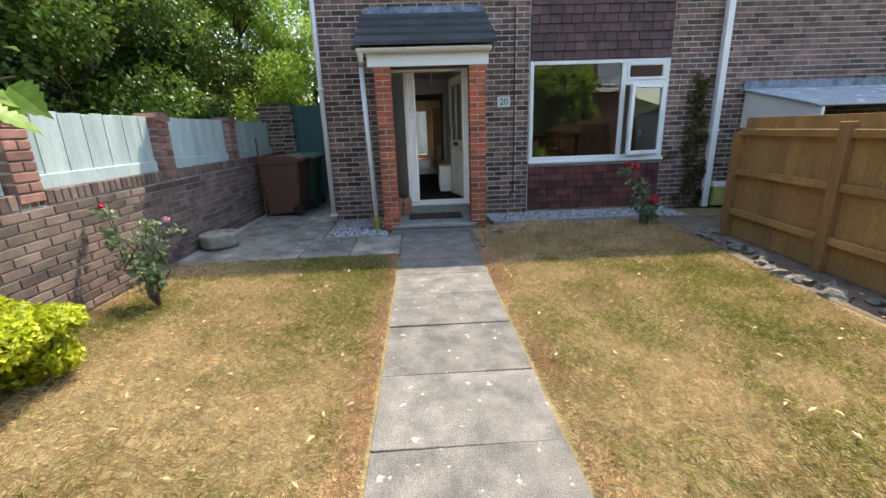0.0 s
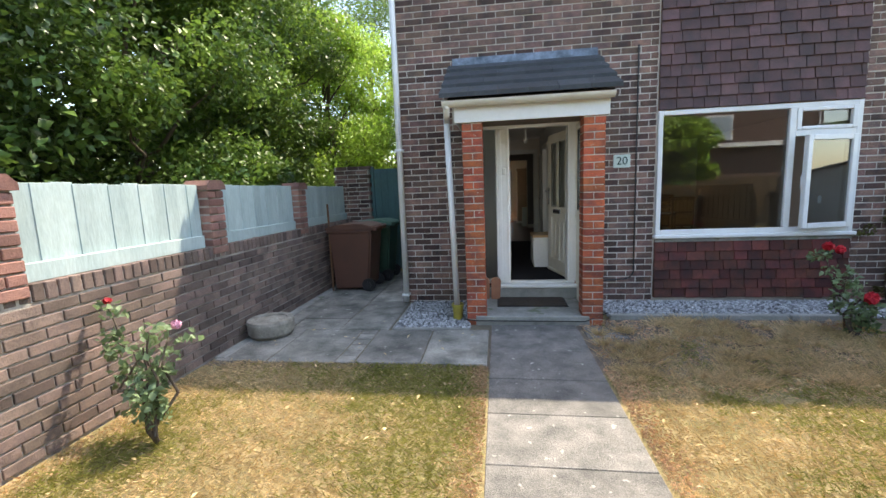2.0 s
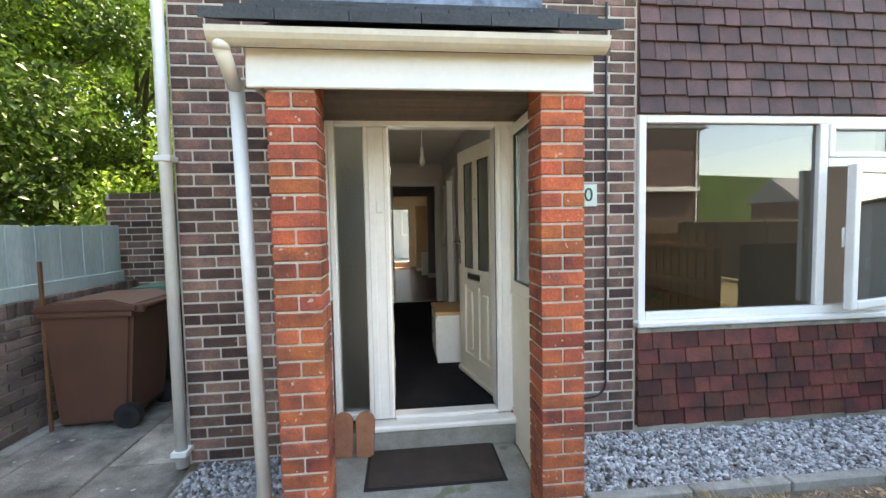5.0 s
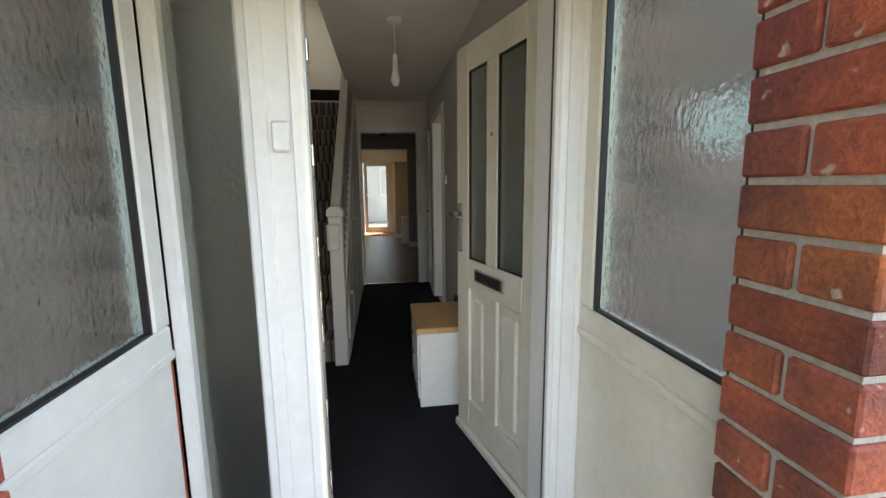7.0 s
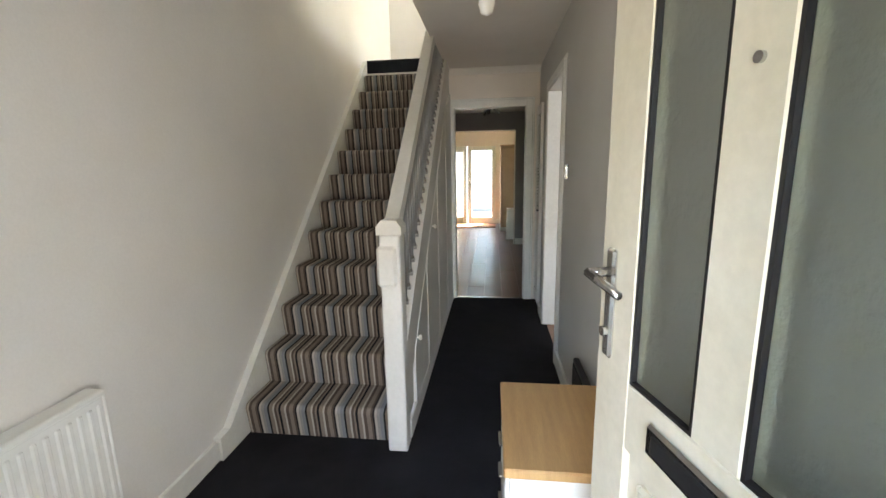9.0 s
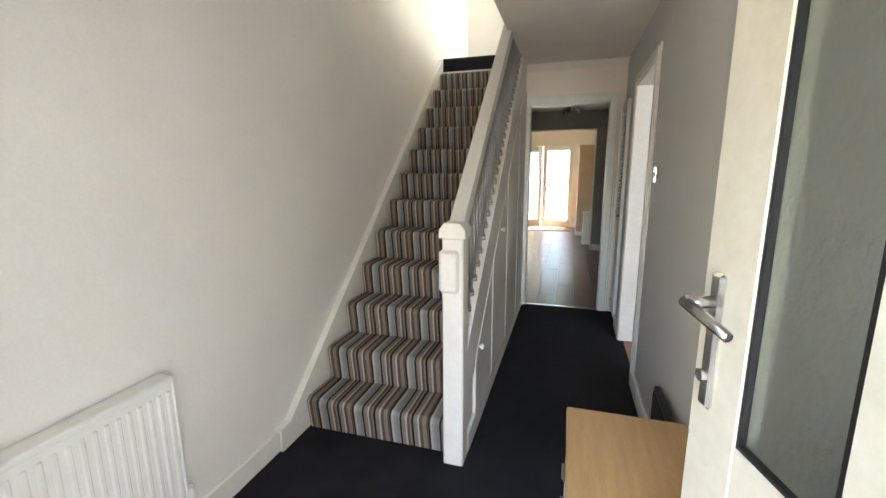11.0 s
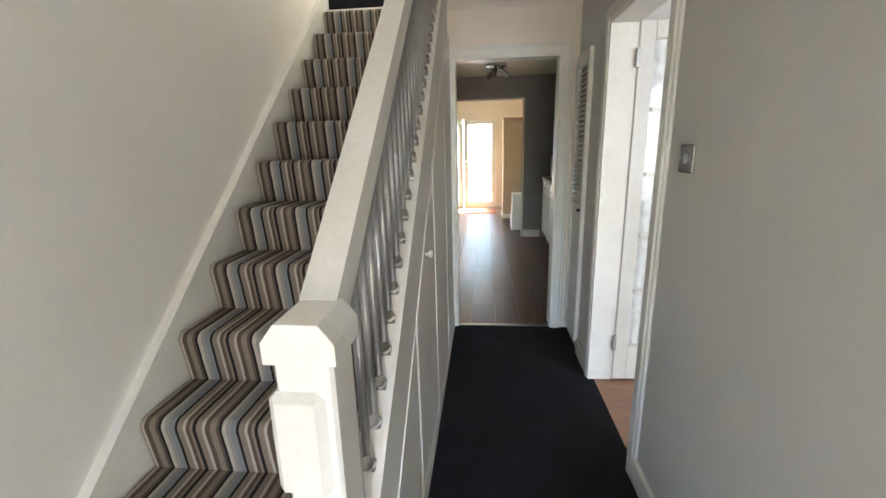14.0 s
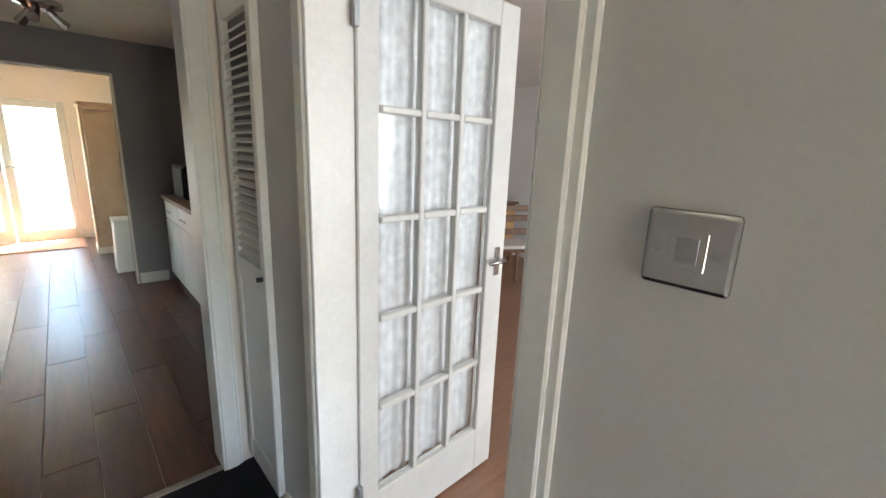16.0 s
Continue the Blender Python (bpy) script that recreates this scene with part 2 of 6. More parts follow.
SLAB_OLD = surface("stained patio slab", (0.32, 0.305, 0.265), (0.1, 0.1, 0.085), rough=0.92, var=0.4, scale=3.4, fine=120, bump=0.7, pieces=0.25, spots=((0.42, 0.41, 0.36), 12, 0.32))
JOINT = surface("dark sand joint", (0.17, 0.14, 0.095), (0.1, 0.085, 0.06), rough=0.97, var=0.3, fine=90, bump=0.6)
OLD_FENCE = surface("old brown fence timber", (0.12, 0.085, 0.042), (0.07, 0.05, 0.026), rough=0.85, var=0.2, scale=4, fine=60, bump=0.3, pieces=0.15, stretch=(1, 1, 0.25))
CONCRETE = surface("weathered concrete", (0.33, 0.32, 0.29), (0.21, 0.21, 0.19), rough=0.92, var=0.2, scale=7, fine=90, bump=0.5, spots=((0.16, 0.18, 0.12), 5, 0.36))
SOIL = surface("dry soil", (0.19, 0.145, 0.105), (0.09, 0.07, 0.052), rough=0.97, var=0.4, scale=5, fine=70, bump=0.7)
GRAVEL = surface("gravel", (0.42, 0.42, 0.42), (0.22, 0.22, 0.23), rough=0.85, var=0.2, scale=30, fine=140, bump=0.3, pieces=0.7)
ROCK = surface("dark field rock", (0.24, 0.215, 0.18), (0.11, 0.1, 0.085), rough=0.95, var=0.3, scale=14, fine=70, bump=0.8)
STONE = surface("rough stone", (0.37, 0.34, 0.28), (0.2, 0.18, 0.15), rough=0.95, var=0.25, scale=9, fine=70, bump=0.7)
BIN_BROWN = surface("brown bin plastic", (0.13, 0.055, 0.035), (0.1, 0.045, 0.03), rough=0.5, var=0.08, scale=4, fine=120, bump=0.08)
BIN_GREEN = surface("green bin plastic", (0.02, 0.06, 0.035), (0.015, 0.05, 0.03), rough=0.5, var=0.08, scale=4, fine=120, bump=0.08)
LID_GREEN = surface("faded green lid plastic", (0.08, 0.18, 0.13), (0.06, 0.14, 0.1), rough=0.5, var=0.08, scale=4, fine=120, bump=0.08)
RUBBER = surface("black rubber", (0.018, 0.018, 0.02), (0.012, 0.012, 0.013), rough=0.75, var=0.2, fine=150, bump=0.3)
MAT_BROWN = surface("brown coir mat", (0.06, 0.045, 0.035), (0.04, 0.03, 0.025), rough=0.97, var=0.3, scale=8, fine=260, bump=0.8)
CHROME = surface("chrome", (0.62, 0.62, 0.62), (0.5, 0.5, 0.5), rough=0.2, var=0.05, fine=60, bump=0.03, metal=1.0)
STEEL = surface("brushed steel rod", (0.46, 0.47, 0.48), (0.36, 0.37, 0.38), rough=0.42, var=0.08, fine=60, bump=0.04, metal=0.85)
BLACK = surface("black plastic", (0.015, 0.015, 0.017), (0.01, 0.01, 0.012), rough=0.4, var=0.1, fine=60, bump=0.03)
YELLOW = surface("yellow glazed pot", (0.42, 0.36, 0.06), (0.33, 0.27, 0.05), rough=0.5, var=0.12, scale=9, fine=60, bump=0.1)
LIME = surface("lime painted board", (0.4, 0.43, 0.1), (0.32, 0.34, 0.09), rough=0.7, var=0.15, scale=6, fine=60, bump=0.1)
BARK = surface("bark", (0.12, 0.09, 0.065), (0.07, 0.055, 0.04), rough=0.95, var=0.3, scale=8, fine=40, bump=0.9, stretch=(1, 1, 0.25))
TERRA = surface("terracotta tile", (0.36, 0.16, 0.09), (0.28, 0.12, 0.07), rough=0.8, var=0.15, scale=10, fine=90, bump=0.3)
BEIGE_WOOD = surface("pink-beige painted cupboard", (0.56, 0.4, 0.28), (0.5, 0.35, 0.24), rough=0.5, var=0.06, scale=4, fine=50, bump=0.05)
PETAL_RED = surface("red petals", (0.6, 0.012, 0.03), (0.45, 0.008, 0.02), rough=0.55, var=0.15, fine=60, bump=0.05)
PETAL_PINK = surface("pink petals", (0.7, 0.36, 0.48), (0.6, 0.28, 0.4), rough=0.6, var=0.15, fine=60, bump=0.05)
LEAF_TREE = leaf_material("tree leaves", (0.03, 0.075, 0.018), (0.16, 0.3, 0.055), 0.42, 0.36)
# darker copy of the tree leaves, with shade put into the colour
LEAF_SHADED = leaf_material("leaves darkened for shade", (0.02, 0.052, 0.014), (0.1, 0.2, 0.04), 0.4, 0.3)
LEAF_BRIGHT = leaf_material("young leaves", (0.18, 0.36, 0.05), (0.36, 0.56, 0.1))
LEAF_LIME = leaf_material("lime shrub leaves", (0.34, 0.45, 0.025), (0.54, 0.63, 0.06))
LEAF_ROSE = leaf_material("rose leaves", (0.08, 0.15, 0.06), (0.22, 0.32, 0.17))
LEAF_IVY = leaf_material("climber leaves", (0.06, 0.05, 0.015), (0.12, 0.13, 0.03))
GRASS = leaf_material("lawn grass", (0.17, 0.21, 0.045), (0.36, 0.35, 0.1), 0.6, 0.5)
GLASS_FAR = surface("far window glass", (0.3, 0.36, 0.42), (0.24, 0.3, 0.36), rough=0.05, var=0.05)
LITTER = leaf_material("fallen brown leaf litter", (0.46, 0.3, 0.15), (0.8, 0.57, 0.33), 0.6, 0.12)
LAWN = surface("lawn thatch", (0.27, 0.2, 0.1), (0.15, 0.13, 0.05), rough=0.97, var=0.45, scale=3.5, fine=60, bump=0.5)
STRAW = leaf_material("straw", (0.46, 0.36, 0.15), (0.74, 0.6, 0.33), 0.6, 0.3)
GLASS = pane_glass("clear glass")
GLASS_DOUBLE = pane_glass("double glazing", tint=(0.34, 0.37, 0.36), ior=1.85)
GLASS_DOOR = pane_glass("garden door glazing", tint=(0.62, 0.66, 0.66))
FABRIC = leaf_material("white net fabric", (0.74, 0.75, 0.76), (0.8, 0.81, 0.82), 0.8, 0.4)
POLISHED = surface("polished chrome", (0.6, 0.6, 0.6), (0.52, 0.52, 0.52), rough=0.1, var=0.04, fine=25, bump=0.05, metal=1.0, gloss_range=0.03)
FROST = pane_glass("textured glass", rough=0.12, tint=(0.74, 0.8, 0.75), bump=0.3, scale=60)
FROST_LIGHT = pane_glass("obscure door glass", rough=0.08, tint=(0.95, 0.96, 0.96), bump=0.05, scale=30)
FROST_DARK = pane_glass("reeded door glass", rough=0.3, tint=(0.68, 0.74, 0.72), bump=0.35, scale=70)


# ---- mesh helpers ----
def to_object(name, bm, material, parent=None, label="", smooth=False):
    me = bpy.data.meshes.new(name)
    bmesh.ops.recalc_face_normals(bm, faces=bm.faces)
    if smooth:
        for f in bm.faces:
            f.smooth = True
    bm.to_mesh(me)
    bm.free()
    me.materials.append(material)
    ob = new(name, me)
    if parent:
        ob.parent = parent
    if label:
        ob["label"] = label
    return ob


def part(name, bm, material, parent, label="", smooth=False):
    return to_object(name, bm, material, parent, label, smooth)


def thing(name, x, y, z, label, category, group="", kind="", rz=0.0):
    e = new(name)
    e.matrix_world = pose(x, y, z, 0, 0, rz)
    return tagged(e, label, category, group, kind)


def box(x0, x1, y0, y1, z0, z1, bevel=0.0, bm=None, seg=1):
    bm = bm or bmesh.new()
    r = bmesh.ops.create_cube(bm, size=1.0)
    vs = r["verts"]
    bmesh.ops.scale(bm, verts=vs, vec=(abs(x1 - x0), abs(y1 - y0), abs(z1 - z0)))
    bmesh.ops.translate(bm, verts=vs, vec=((x0 + x1) / 2, (y0 + y1) / 2, (z0 + z1) / 2))
    if bevel:
        es = {e for v in vs for e in v.link_edges}
        bmesh.ops.bevel(bm, geom=list(es), offset=bevel, segments=seg, affect="EDGES", profile=0.5)
    return bm


def rod(p, q, r0, r1=None, n=10, bm=None):
    """A round bar from p to q."""
    bm = bm or bmesh.new()
    p, q = Vector(p), Vector(q)
    d = q - p
    m = Matrix.Translation((p + q) / 2) @ d.to_track_quat("Z", "Y").to_matrix().to_4x4()
    bmesh.ops.create_cone(bm, cap_ends=True, segments=n, radius1=r0, radius2=r0 if r1 is None else r1, depth=d.length, matrix=m)
    return bm


def lathe(profile, n=20, bm=None, at=(0, 0, 0)):
    """A turned body from (radius, height) pairs."""
    bm = bm or bmesh.new()
    rings = []
    for r, z in profile:
        rings.append([bm.verts.new((at[0] + r * math.cos(2 * math.pi * i / n), at[1] + r * math.sin(2 * math.pi * i / n), at[2] + z)) for i in range(n)])
    for a, b in zip(rings, rings[1:]):
        for i in range(n):
            bm.faces.new((a[i], a[(i + 1) % n], b[(i + 1) % n], b[i]))
    bm.faces.new(rings[0][::-1])
    bm.faces.new(rings[-1])
    return bm


def extrude_profile(points, axis, a, b, bm=None):
    """A prism: 2D points in the plane across the axis ('x': (y, z), 'y': (x, z), 'z': (x, y)), from a to b."""
    bm = bm or bmesh.new()
    put = {"x": lambda u, v, w: (w, u, v), "y": lambda u, v, w: (u, w, v), "z": lambda u, v, w: (u, v, w)}[axis]
    f0 = [bm.verts.new(put(u, v, a)) for u, v in points]
    f1 = [bm.verts.new(put(u, v, b)) for u, v in points]
    bm.faces.new(f0)
    bm.faces.new(f1[::-1])
    n = len(points)
    for i in range(n):
        bm.faces.new((f0[i], f1[i], f1[(i + 1) % n], f0[(i + 1) % n]))
    return bm


def sheet(name, axis, a0, a1, u0, u1, z0, z1, holes, material, label="", parent=None):
    """A wall of real thickness with openings (u from, u to, z from, z to) cut through. axis: the one across its thickness."""
    us = sorted({u0, u1, *[min(max(h[i], u0), u1) for h in holes for i in (0, 1)]})
    zs = sorted({z0, z1, *[min(max(h[i], z0), z1) for h in holes for i in (2, 3)]})
    bm = bmesh.new()
    grid = {}
    solid = lambda i, k: 0 <= i < len(us) - 1 and 0 <= k < len(zs) - 1 and not any(h[0] < (us[i] + us[i + 1]) / 2 < h[1] and h[2] < (zs[k] + zs[k + 1]) / 2 < h[3] for h in holes)

    def v(i, k, s):
        if (i, k, s) not in grid:
            a = a1 if s else a0
            grid[i, k, s] = bm.verts.new((us[i], a, zs[k]) if axis == "y" else (a, us[i], zs[k]))
        return grid[i, k, s]
    for i in range(len(us) - 1):
        for k in range(len(zs) - 1):
            if not solid(i, k):
                continue
            for s in (0, 1):
                bm.faces.new((v(i, k, s), v(i + 1, k, s), v(i + 1, k + 1, s), v(i, k + 1, s)))
            for di, dk, p, q in ((-1, 0, (i, k), (i, k + 1)), (1, 0, (i + 1, k), (i + 1, k + 1)), (0, -1, (i, k), (i + 1, k)), (0, 1, (i, k + 1), (i + 1, k + 1))):
                if not solid(i + di, k + dk):
                    bm.faces.new((v(*p, 0), v(*q, 0), v(*q, 1), v(*p, 1)))
    ob = to_object(name, bm, material, parent)
    return ob if parent else tagged(ob, label, "wall" if "wall" in name else "", kind="structure")


def slab_mesh(name, sx, sy, sz, c, material):
    """A block with chamfered edges, centred, 44 triangles, to be shared by alike pieces."""
    bm = box(-sx / 2, sx / 2, -sy / 2, sy / 2, -sz / 2, sz / 2, c)
    bmesh.ops.recalc_face_normals(bm, faces=bm.faces)
    me = bpy.data.meshes.new(name)
    bm.to_mesh(me)
    bm.free()
    me.materials.append(material)
    return me


def piece(name, me, parent, m):
    ob = new(name, me)
    ob.parent = parent
    ob.matrix_basis = m
    return ob


def joined(name, blocks, material, parent, label=""):
    """Many chamfered blocks in one mesh: blocks of (centre, size, turn about z)."""
    ref = bmesh.new()
    box(-0.5, 0.5, -0.5, 0.5, -0.5, 0.5, 0.0, ref)
    rv = np.array([v.co[:] for v in ref.verts])
    rf = [[v.index for v in f.verts] for f in ref.faces]
    ref.free()
    vs, fs = [], []
    for (c, s, rz) in blocks:
        p = rv * np.array(s)
        ca, sa = math.cos(rz), math.sin(rz)
        p = np.stack([p[:, 0] * ca - p[:, 1] * sa, p[:, 0] * sa + p[:, 1] * ca, p[:, 2]], 1) + np.array(c)
        k = len(vs) * 8
        vs.append(p)
        fs += [[i + k for i in f] for f in rf]
    me = bpy.data.meshes.new(name)
    me.from_pydata(np.concatenate(vs).tolist(), [], fs)
    me.materials.append(material)
    ob = new(name, me)
    ob.parent = parent
    return tagged(ob, label, kind="stuff")


def quads(name, centres, dirs, ups, lengths, widths, material, parent=None, fold=0.25):
    """Many small pointed leaves or blades, each a folded pair of triangles, in one mesh."""
    n = len(centres)
    d = dirs / np.maximum(np.linalg.norm(dirs, axis=1, keepdims=True), 1e-6)
    side = np.cross(d, ups)
    side /= np.maximum(np.linalg.norm(side, axis=1, keepdims=True), 1e-6)
    nrm = np.cross(side, d)
    L, W = lengths[:, None], widths[:, None]
    a = centres - d * L / 2
    c = centres + d * L / 2
    b = centres + side * W / 2 + nrm * W * fold
    e = centres - side * W / 2 + nrm * W * fold
    vs = np.stack([a, b, c, e], 1).reshape(-1, 3)
    me = bpy.data.meshes.new(name)
    me.vertices.add(4 * n)
    me.vertices.foreach_set("co", vs.astype(np.float32).ravel())
    i = np.arange(n) * 4
    tri = np.stack([i, i + 1, i + 2, i, i + 2, i + 3], 1).ravel()
    me.loops.add(6 * n)
    me.loops.foreach_set("vertex_index", tri.astype(np.int32))
    me.polygons.add(2 * n)
    me.polygons.foreach_set("loop_start", (np.arange(2 * n) * 3).astype(np.int32))
    me.update(calc_edges=True)
    me.materials.append(material)
    ob = new(name, me)
    if parent:
        ob.parent = parent
    return ob


rng = np.random.default_rng(7)

# ---- setting: ground, house shell, rooms ----
F = 0.285          # hall floor above the garden
CEIL_Z = 2.58      # hall ceiling
FY = 0.10          # face of the mortar on the front wall
ground = to_object("ground", box(-90, 90, -90, 90, -0.3, -0.03), LAWN)
tagged(ground, "dry grassy ground reaching to the horizon", "ground", kind="structure")
lawn_bed = to_object("lawn_bed", box(-3.04, 3.9, -9.6, -2.05, -0.03, -0.006), LAWN)
tagged(lawn_bed, "matted dry thatch of the lawn", "ground", kind="structure")
soil_edge = tagged(to_object("soil_edge", box(3.0, 3.9, -4.9, -2.05, -0.006, -0.002), SOIL), "dark bare soil along the fence foot", "ground", kind="structure")
bed = to_object("soil_bed", box(-3.04, 4.6, -2.05, -0.62, -0.03, -0.008), SOIL)
tagged(bed, "bare dry soil bed before the house", "ground", kind="structure")

DOOR_HOLE = (-0.64, 0.66, -0.1, 2.30)
WIN_HOLE = (1.56, 3.73, 0.79, 2.325)
UP_HOLE = (1.75, 3.73, 3.96, 5.0)
wall_front = sheet("wall_front", "y", FY, 0.30, -1.58, 13.0, -0.2, 5.85, [DOOR_HOLE, WIN_HOLE, UP_HOLE], MORTAR, "brown brick front wall with pale mortar joints")
wall_gable = sheet("wall_gable", "x", -1.58, -1.19, 0.30, 7.4, -0.2, 5.85, [], MORTAR, "side wall of the end house")
skin_l = sheet("wall_hall_left", "x", -1.20, -1.186, 0.30, 5.6, F - 0.02, 5.1, [], WALL_WHITE, "white painted hall and stairwell wall")
wall_inside = sheet("wall_front_inside", "y", 0.30, 0.312, -1.19, 0.58, F - 0.02, 5.1, [(-0.64, 0.575, 0, 2.30)], WALL_GREY, "painted inner face of the front wall")
wall_right = sheet("wall_hall_right", "x", 0.573, 0.69, 0.312, 4.19, F - 0.02, CEIL_Z, [(2.73, 3.47, 0, 2.245)], WALL_GREY, "pale grey hall wall with a doorway")
wall_kitchen = sheet("wall_hall_end", "y", 4.19, 4.31, -0.33, 1.45, F - 0.02, CEIL_Z, [(-0.26, 0.452, 0, 2.23)], WALL_CREAM, "cream hall end wall with a doorway")
wall_reveal = sheet("wall_porch_reveal", "x", -0.655, -0.64, 0.07, 0.315, F - 0.1, 2.3, [], PAINT_WHITE, "white door reveal")
wall_reveal_r = sheet("wall_porch_reveal_b", "x", 0.66, 0.675, 0.07, 0.30, F - 0.1, 2.3, [], PAINT_WHITE, "white door reveal")
to_object("wall_reveal_head", box(-0.65, 0.67, 0.07, 0.315, 2.295, 2.31), PAINT_WHITE)
tagged(bpy.data.objects["wall_reveal_head"], "white head lining over the front door", "wall", kind="structure")

fbm = box(-1.19, 0.60, 0.29, 4.20, F - 0.1, F)
box(-0.62, 0.62, 0.06, 0.29, F - 0.1, F, 0, fbm)
floor = to_object("floor_hall", fbm, DARK_CARPET)
tagged(floor, "charcoal carpet on the hall floor", "floor", kind="structure")
ceil_bm = box(-0.33, 0.60, 0.30, 4.2, CEIL_Z, 2.76)
box(-1.19, -0.33, 0.30, 1.35, CEIL_Z, 2.76, 0, ceil_bm)
ceiling = to_object("ceiling_hall", ceil_bm, CEIL)
tagged(ceiling, "off-white hall ceiling open over the stairs", "ceiling", kind="structure")
cornice = to_object("trim_cornice", extrude_profile([(4.19, CEIL_Z - 0.05), (4.19, CEIL_Z), (4.12, CEIL_Z)], "x", -0.33, 0.573), CEIL)
tagged(cornice, "small plaster cove over the end wall", "trim", kind="structure")

# upper floor round the stairwell
landing = to_object("floor_landing", box(-1.19, 2.6, 4.44, 7.3, 2.62, 2.767), DARK_CARPET)
tagged(landing, "charcoal carpet landing at the stair head", "floor", kind="structure")
wall_up = sheet("wall_landing", "y", 5.55, 5.65, -1.19, 0.5, 2.7, 5.1, [], WALL_WHITE, "white wall at the stair head")
wall_up_r = sheet("wall_stairwell", "x", -0.27, -0.2, 0.30, 3.2, 2.76, 5.1, [], WALL_WHITE, "white wall above the hall ceiling")
# unseen wall, closes the open end against direct sun; its hole leaves indirect light
sheet("wall_upper_back", "y", 7.3, 7.4, -1.19, 13.0, 2.7, 5.1, [(0.6, 1.7, 3.6, 4.8)], WALL_WHITE, "unseen white upper back wall with a window hole, added to block direct sun")
ceil_up = to_object("ceiling_upper", box(-1.6, 13.0, 0.1, 7.4, 5.1, 5.2), CEIL)
tagged(ceil_up, "white upper ceiling", "ceiling", kind="structure")

# living room behind the hall's doorway
lr_floor = to_object("floor_living", box(0.60, 4.9, 0.30, 6.6, F - 0.1, F - 0.004), OAK_FLOOR)
tagged(lr_floor, "oak laminate living room floor", "floor", kind="structure")
sheet("wall_living_right", "x", 4.8, 4.9, 0.30, 6.6, F - 0.1, CEIL_Z, [], WALL_WHITE, "white living room wall")
sheet("wall_living_side", "x", 1.45, 1.47, 4.31, 6.5, F - 0.1, CEIL_Z, [], WALL_WHITE, "white dining end wall")
sheet("wall_living_return", "y", 4.16, 4.188, 0.69, 1.47, F - 0.1, CEIL_Z, [], WALL_WHITE, "white living room wall")
sheet("wall_living_back", "y", 6.5, 6.6, 1.45, 4.8, F - 0.1, CEIL_Z, [], WALL_WHITE, "white living room back wall")
sheet("wall_living_front", "y", 0.30, 0.312, 0.69, 4.8, F - 0.1, CEIL_Z, [(WIN_HOLE[0], WIN_HOLE[1], WIN_HOLE[2], WIN_HOLE[3])], WALL_WHITE, "white living room wall round the window")
lr_ceil = to_object("ceiling_living", box(0.60, 4.9, 0.30, 4.19, CEIL_Z, 2.76), CEIL)
lr_ceil_b = tagged(to_object("ceiling_dining", box(1.45, 4.9, 4.19, 6.6, CEIL_Z, 2.76), CEIL), "white dining end ceiling", "ceiling", kind="structure")
tagged(lr_ceil, "white living room ceiling", "ceiling", kind="structure")

# kitchen and garden room beyond
k_floor = to_object("floor_kitchen", box(-2.2, 2.8, 4.195, 10.5, F - 0.12, F - 0.012), MORTAR)
tagged(k_floor, "dark laminate kitchen floor", "floor", kind="structure")
# unglazed holes out of view, added to brighten the rooms with sky light
sheet("wall_kitchen_left", "x", -2.2, -2.1, 4.31, 10.5, F - 0.1, CEIL_Z, [(8.0, 10.0, 1.1, 2.2), (4.9, 6.9, 1.2, 2.2)], WALL_DARK, "grey kitchen wall with unseen openings added to let in light")
sheet("wall_kitchen_right", "x", 1.35, 1.45, 4.31, 10.5, F - 0.1, CEIL_Z, [], WALL_DARK, "mid grey kitchen wall")
sheet("wall_arch", "y", 7.42, 7.54, -2.1, 1.35, F - 0.1, CEIL_Z, [(-1.7, 0.507, 0, 2.275)], WALL_DARK, "mid grey wall with a wide opening")
sheet("wall_arch_lining", "x", 0.507, 0.52, 7.40, 7.56, F - 0.1, 2.275, [], WALL_CREAM, "cream lining of the opening")
sheet("wall_garden_room", "x", 0.78, 0.9, 7.54, 10.4, F - 0.1, CEIL_Z, [], WALL_CREAM, "cream garden room wall")
sheet("wall_garden_end", "y", 10.3, 10.42, -2.1, 0.9, F - 0.1, CEIL_Z, [(-1.16, 0.2, F, 2.17)], WALL_CREAM, "cream end wall round the glazed doors")
sheet("wall_arch_back", "y", 7.54, 7.56, -2.1, 0.8, F - 0.1, CEIL_Z, [(-1.7, 0.507, 0, 2.275)], WALL_CREAM, "cream back of the arch wall")
# same added light opening through the inner skin
sheet("wall_garden_room_left", "x", -2.1, -2.08, 7.56, 10.3, F - 0.1, CEIL_Z, [(8.0, 10.0, 1.1, 2.2)], WALL_CREAM, "cream garden room wall with an unseen opening added to let in light")
k_ceil = to_object("ceiling_kitchen", box(-2.2, 1.45, 4.31, 10.5, CEIL_Z, 2.61), CEIL)
tagged(k_ceil, "white kitchen ceiling", "ceiling", kind="structure")

# roof over the terrace
roof_bm = extrude_profile([(-0.12, 5.8), (3.8, 7.8), (7.6, 5.8), (7.6, 5.72), (-0.12, 5.72)], "x", -1.75, 13.0)
roof = to_object("roof", roof_bm, ROOF_TILE)
tagged(roof, "dark tiled pitched roof over the terrace", "roof", kind="structure")


def fit_skirting(name, x0, x1, y0, y1, z0=F, h=0.11):
    ob = to_object(name, box(x0, x1, y0, y1, z0, z0 + h, 0.006), PAINT_WHITE)
    return tagged(ob, "white painted skirting board", "skirting", kind="structure")


fit_skirting("baseboard", -1.186, -1.168, 0.312, 1.56)
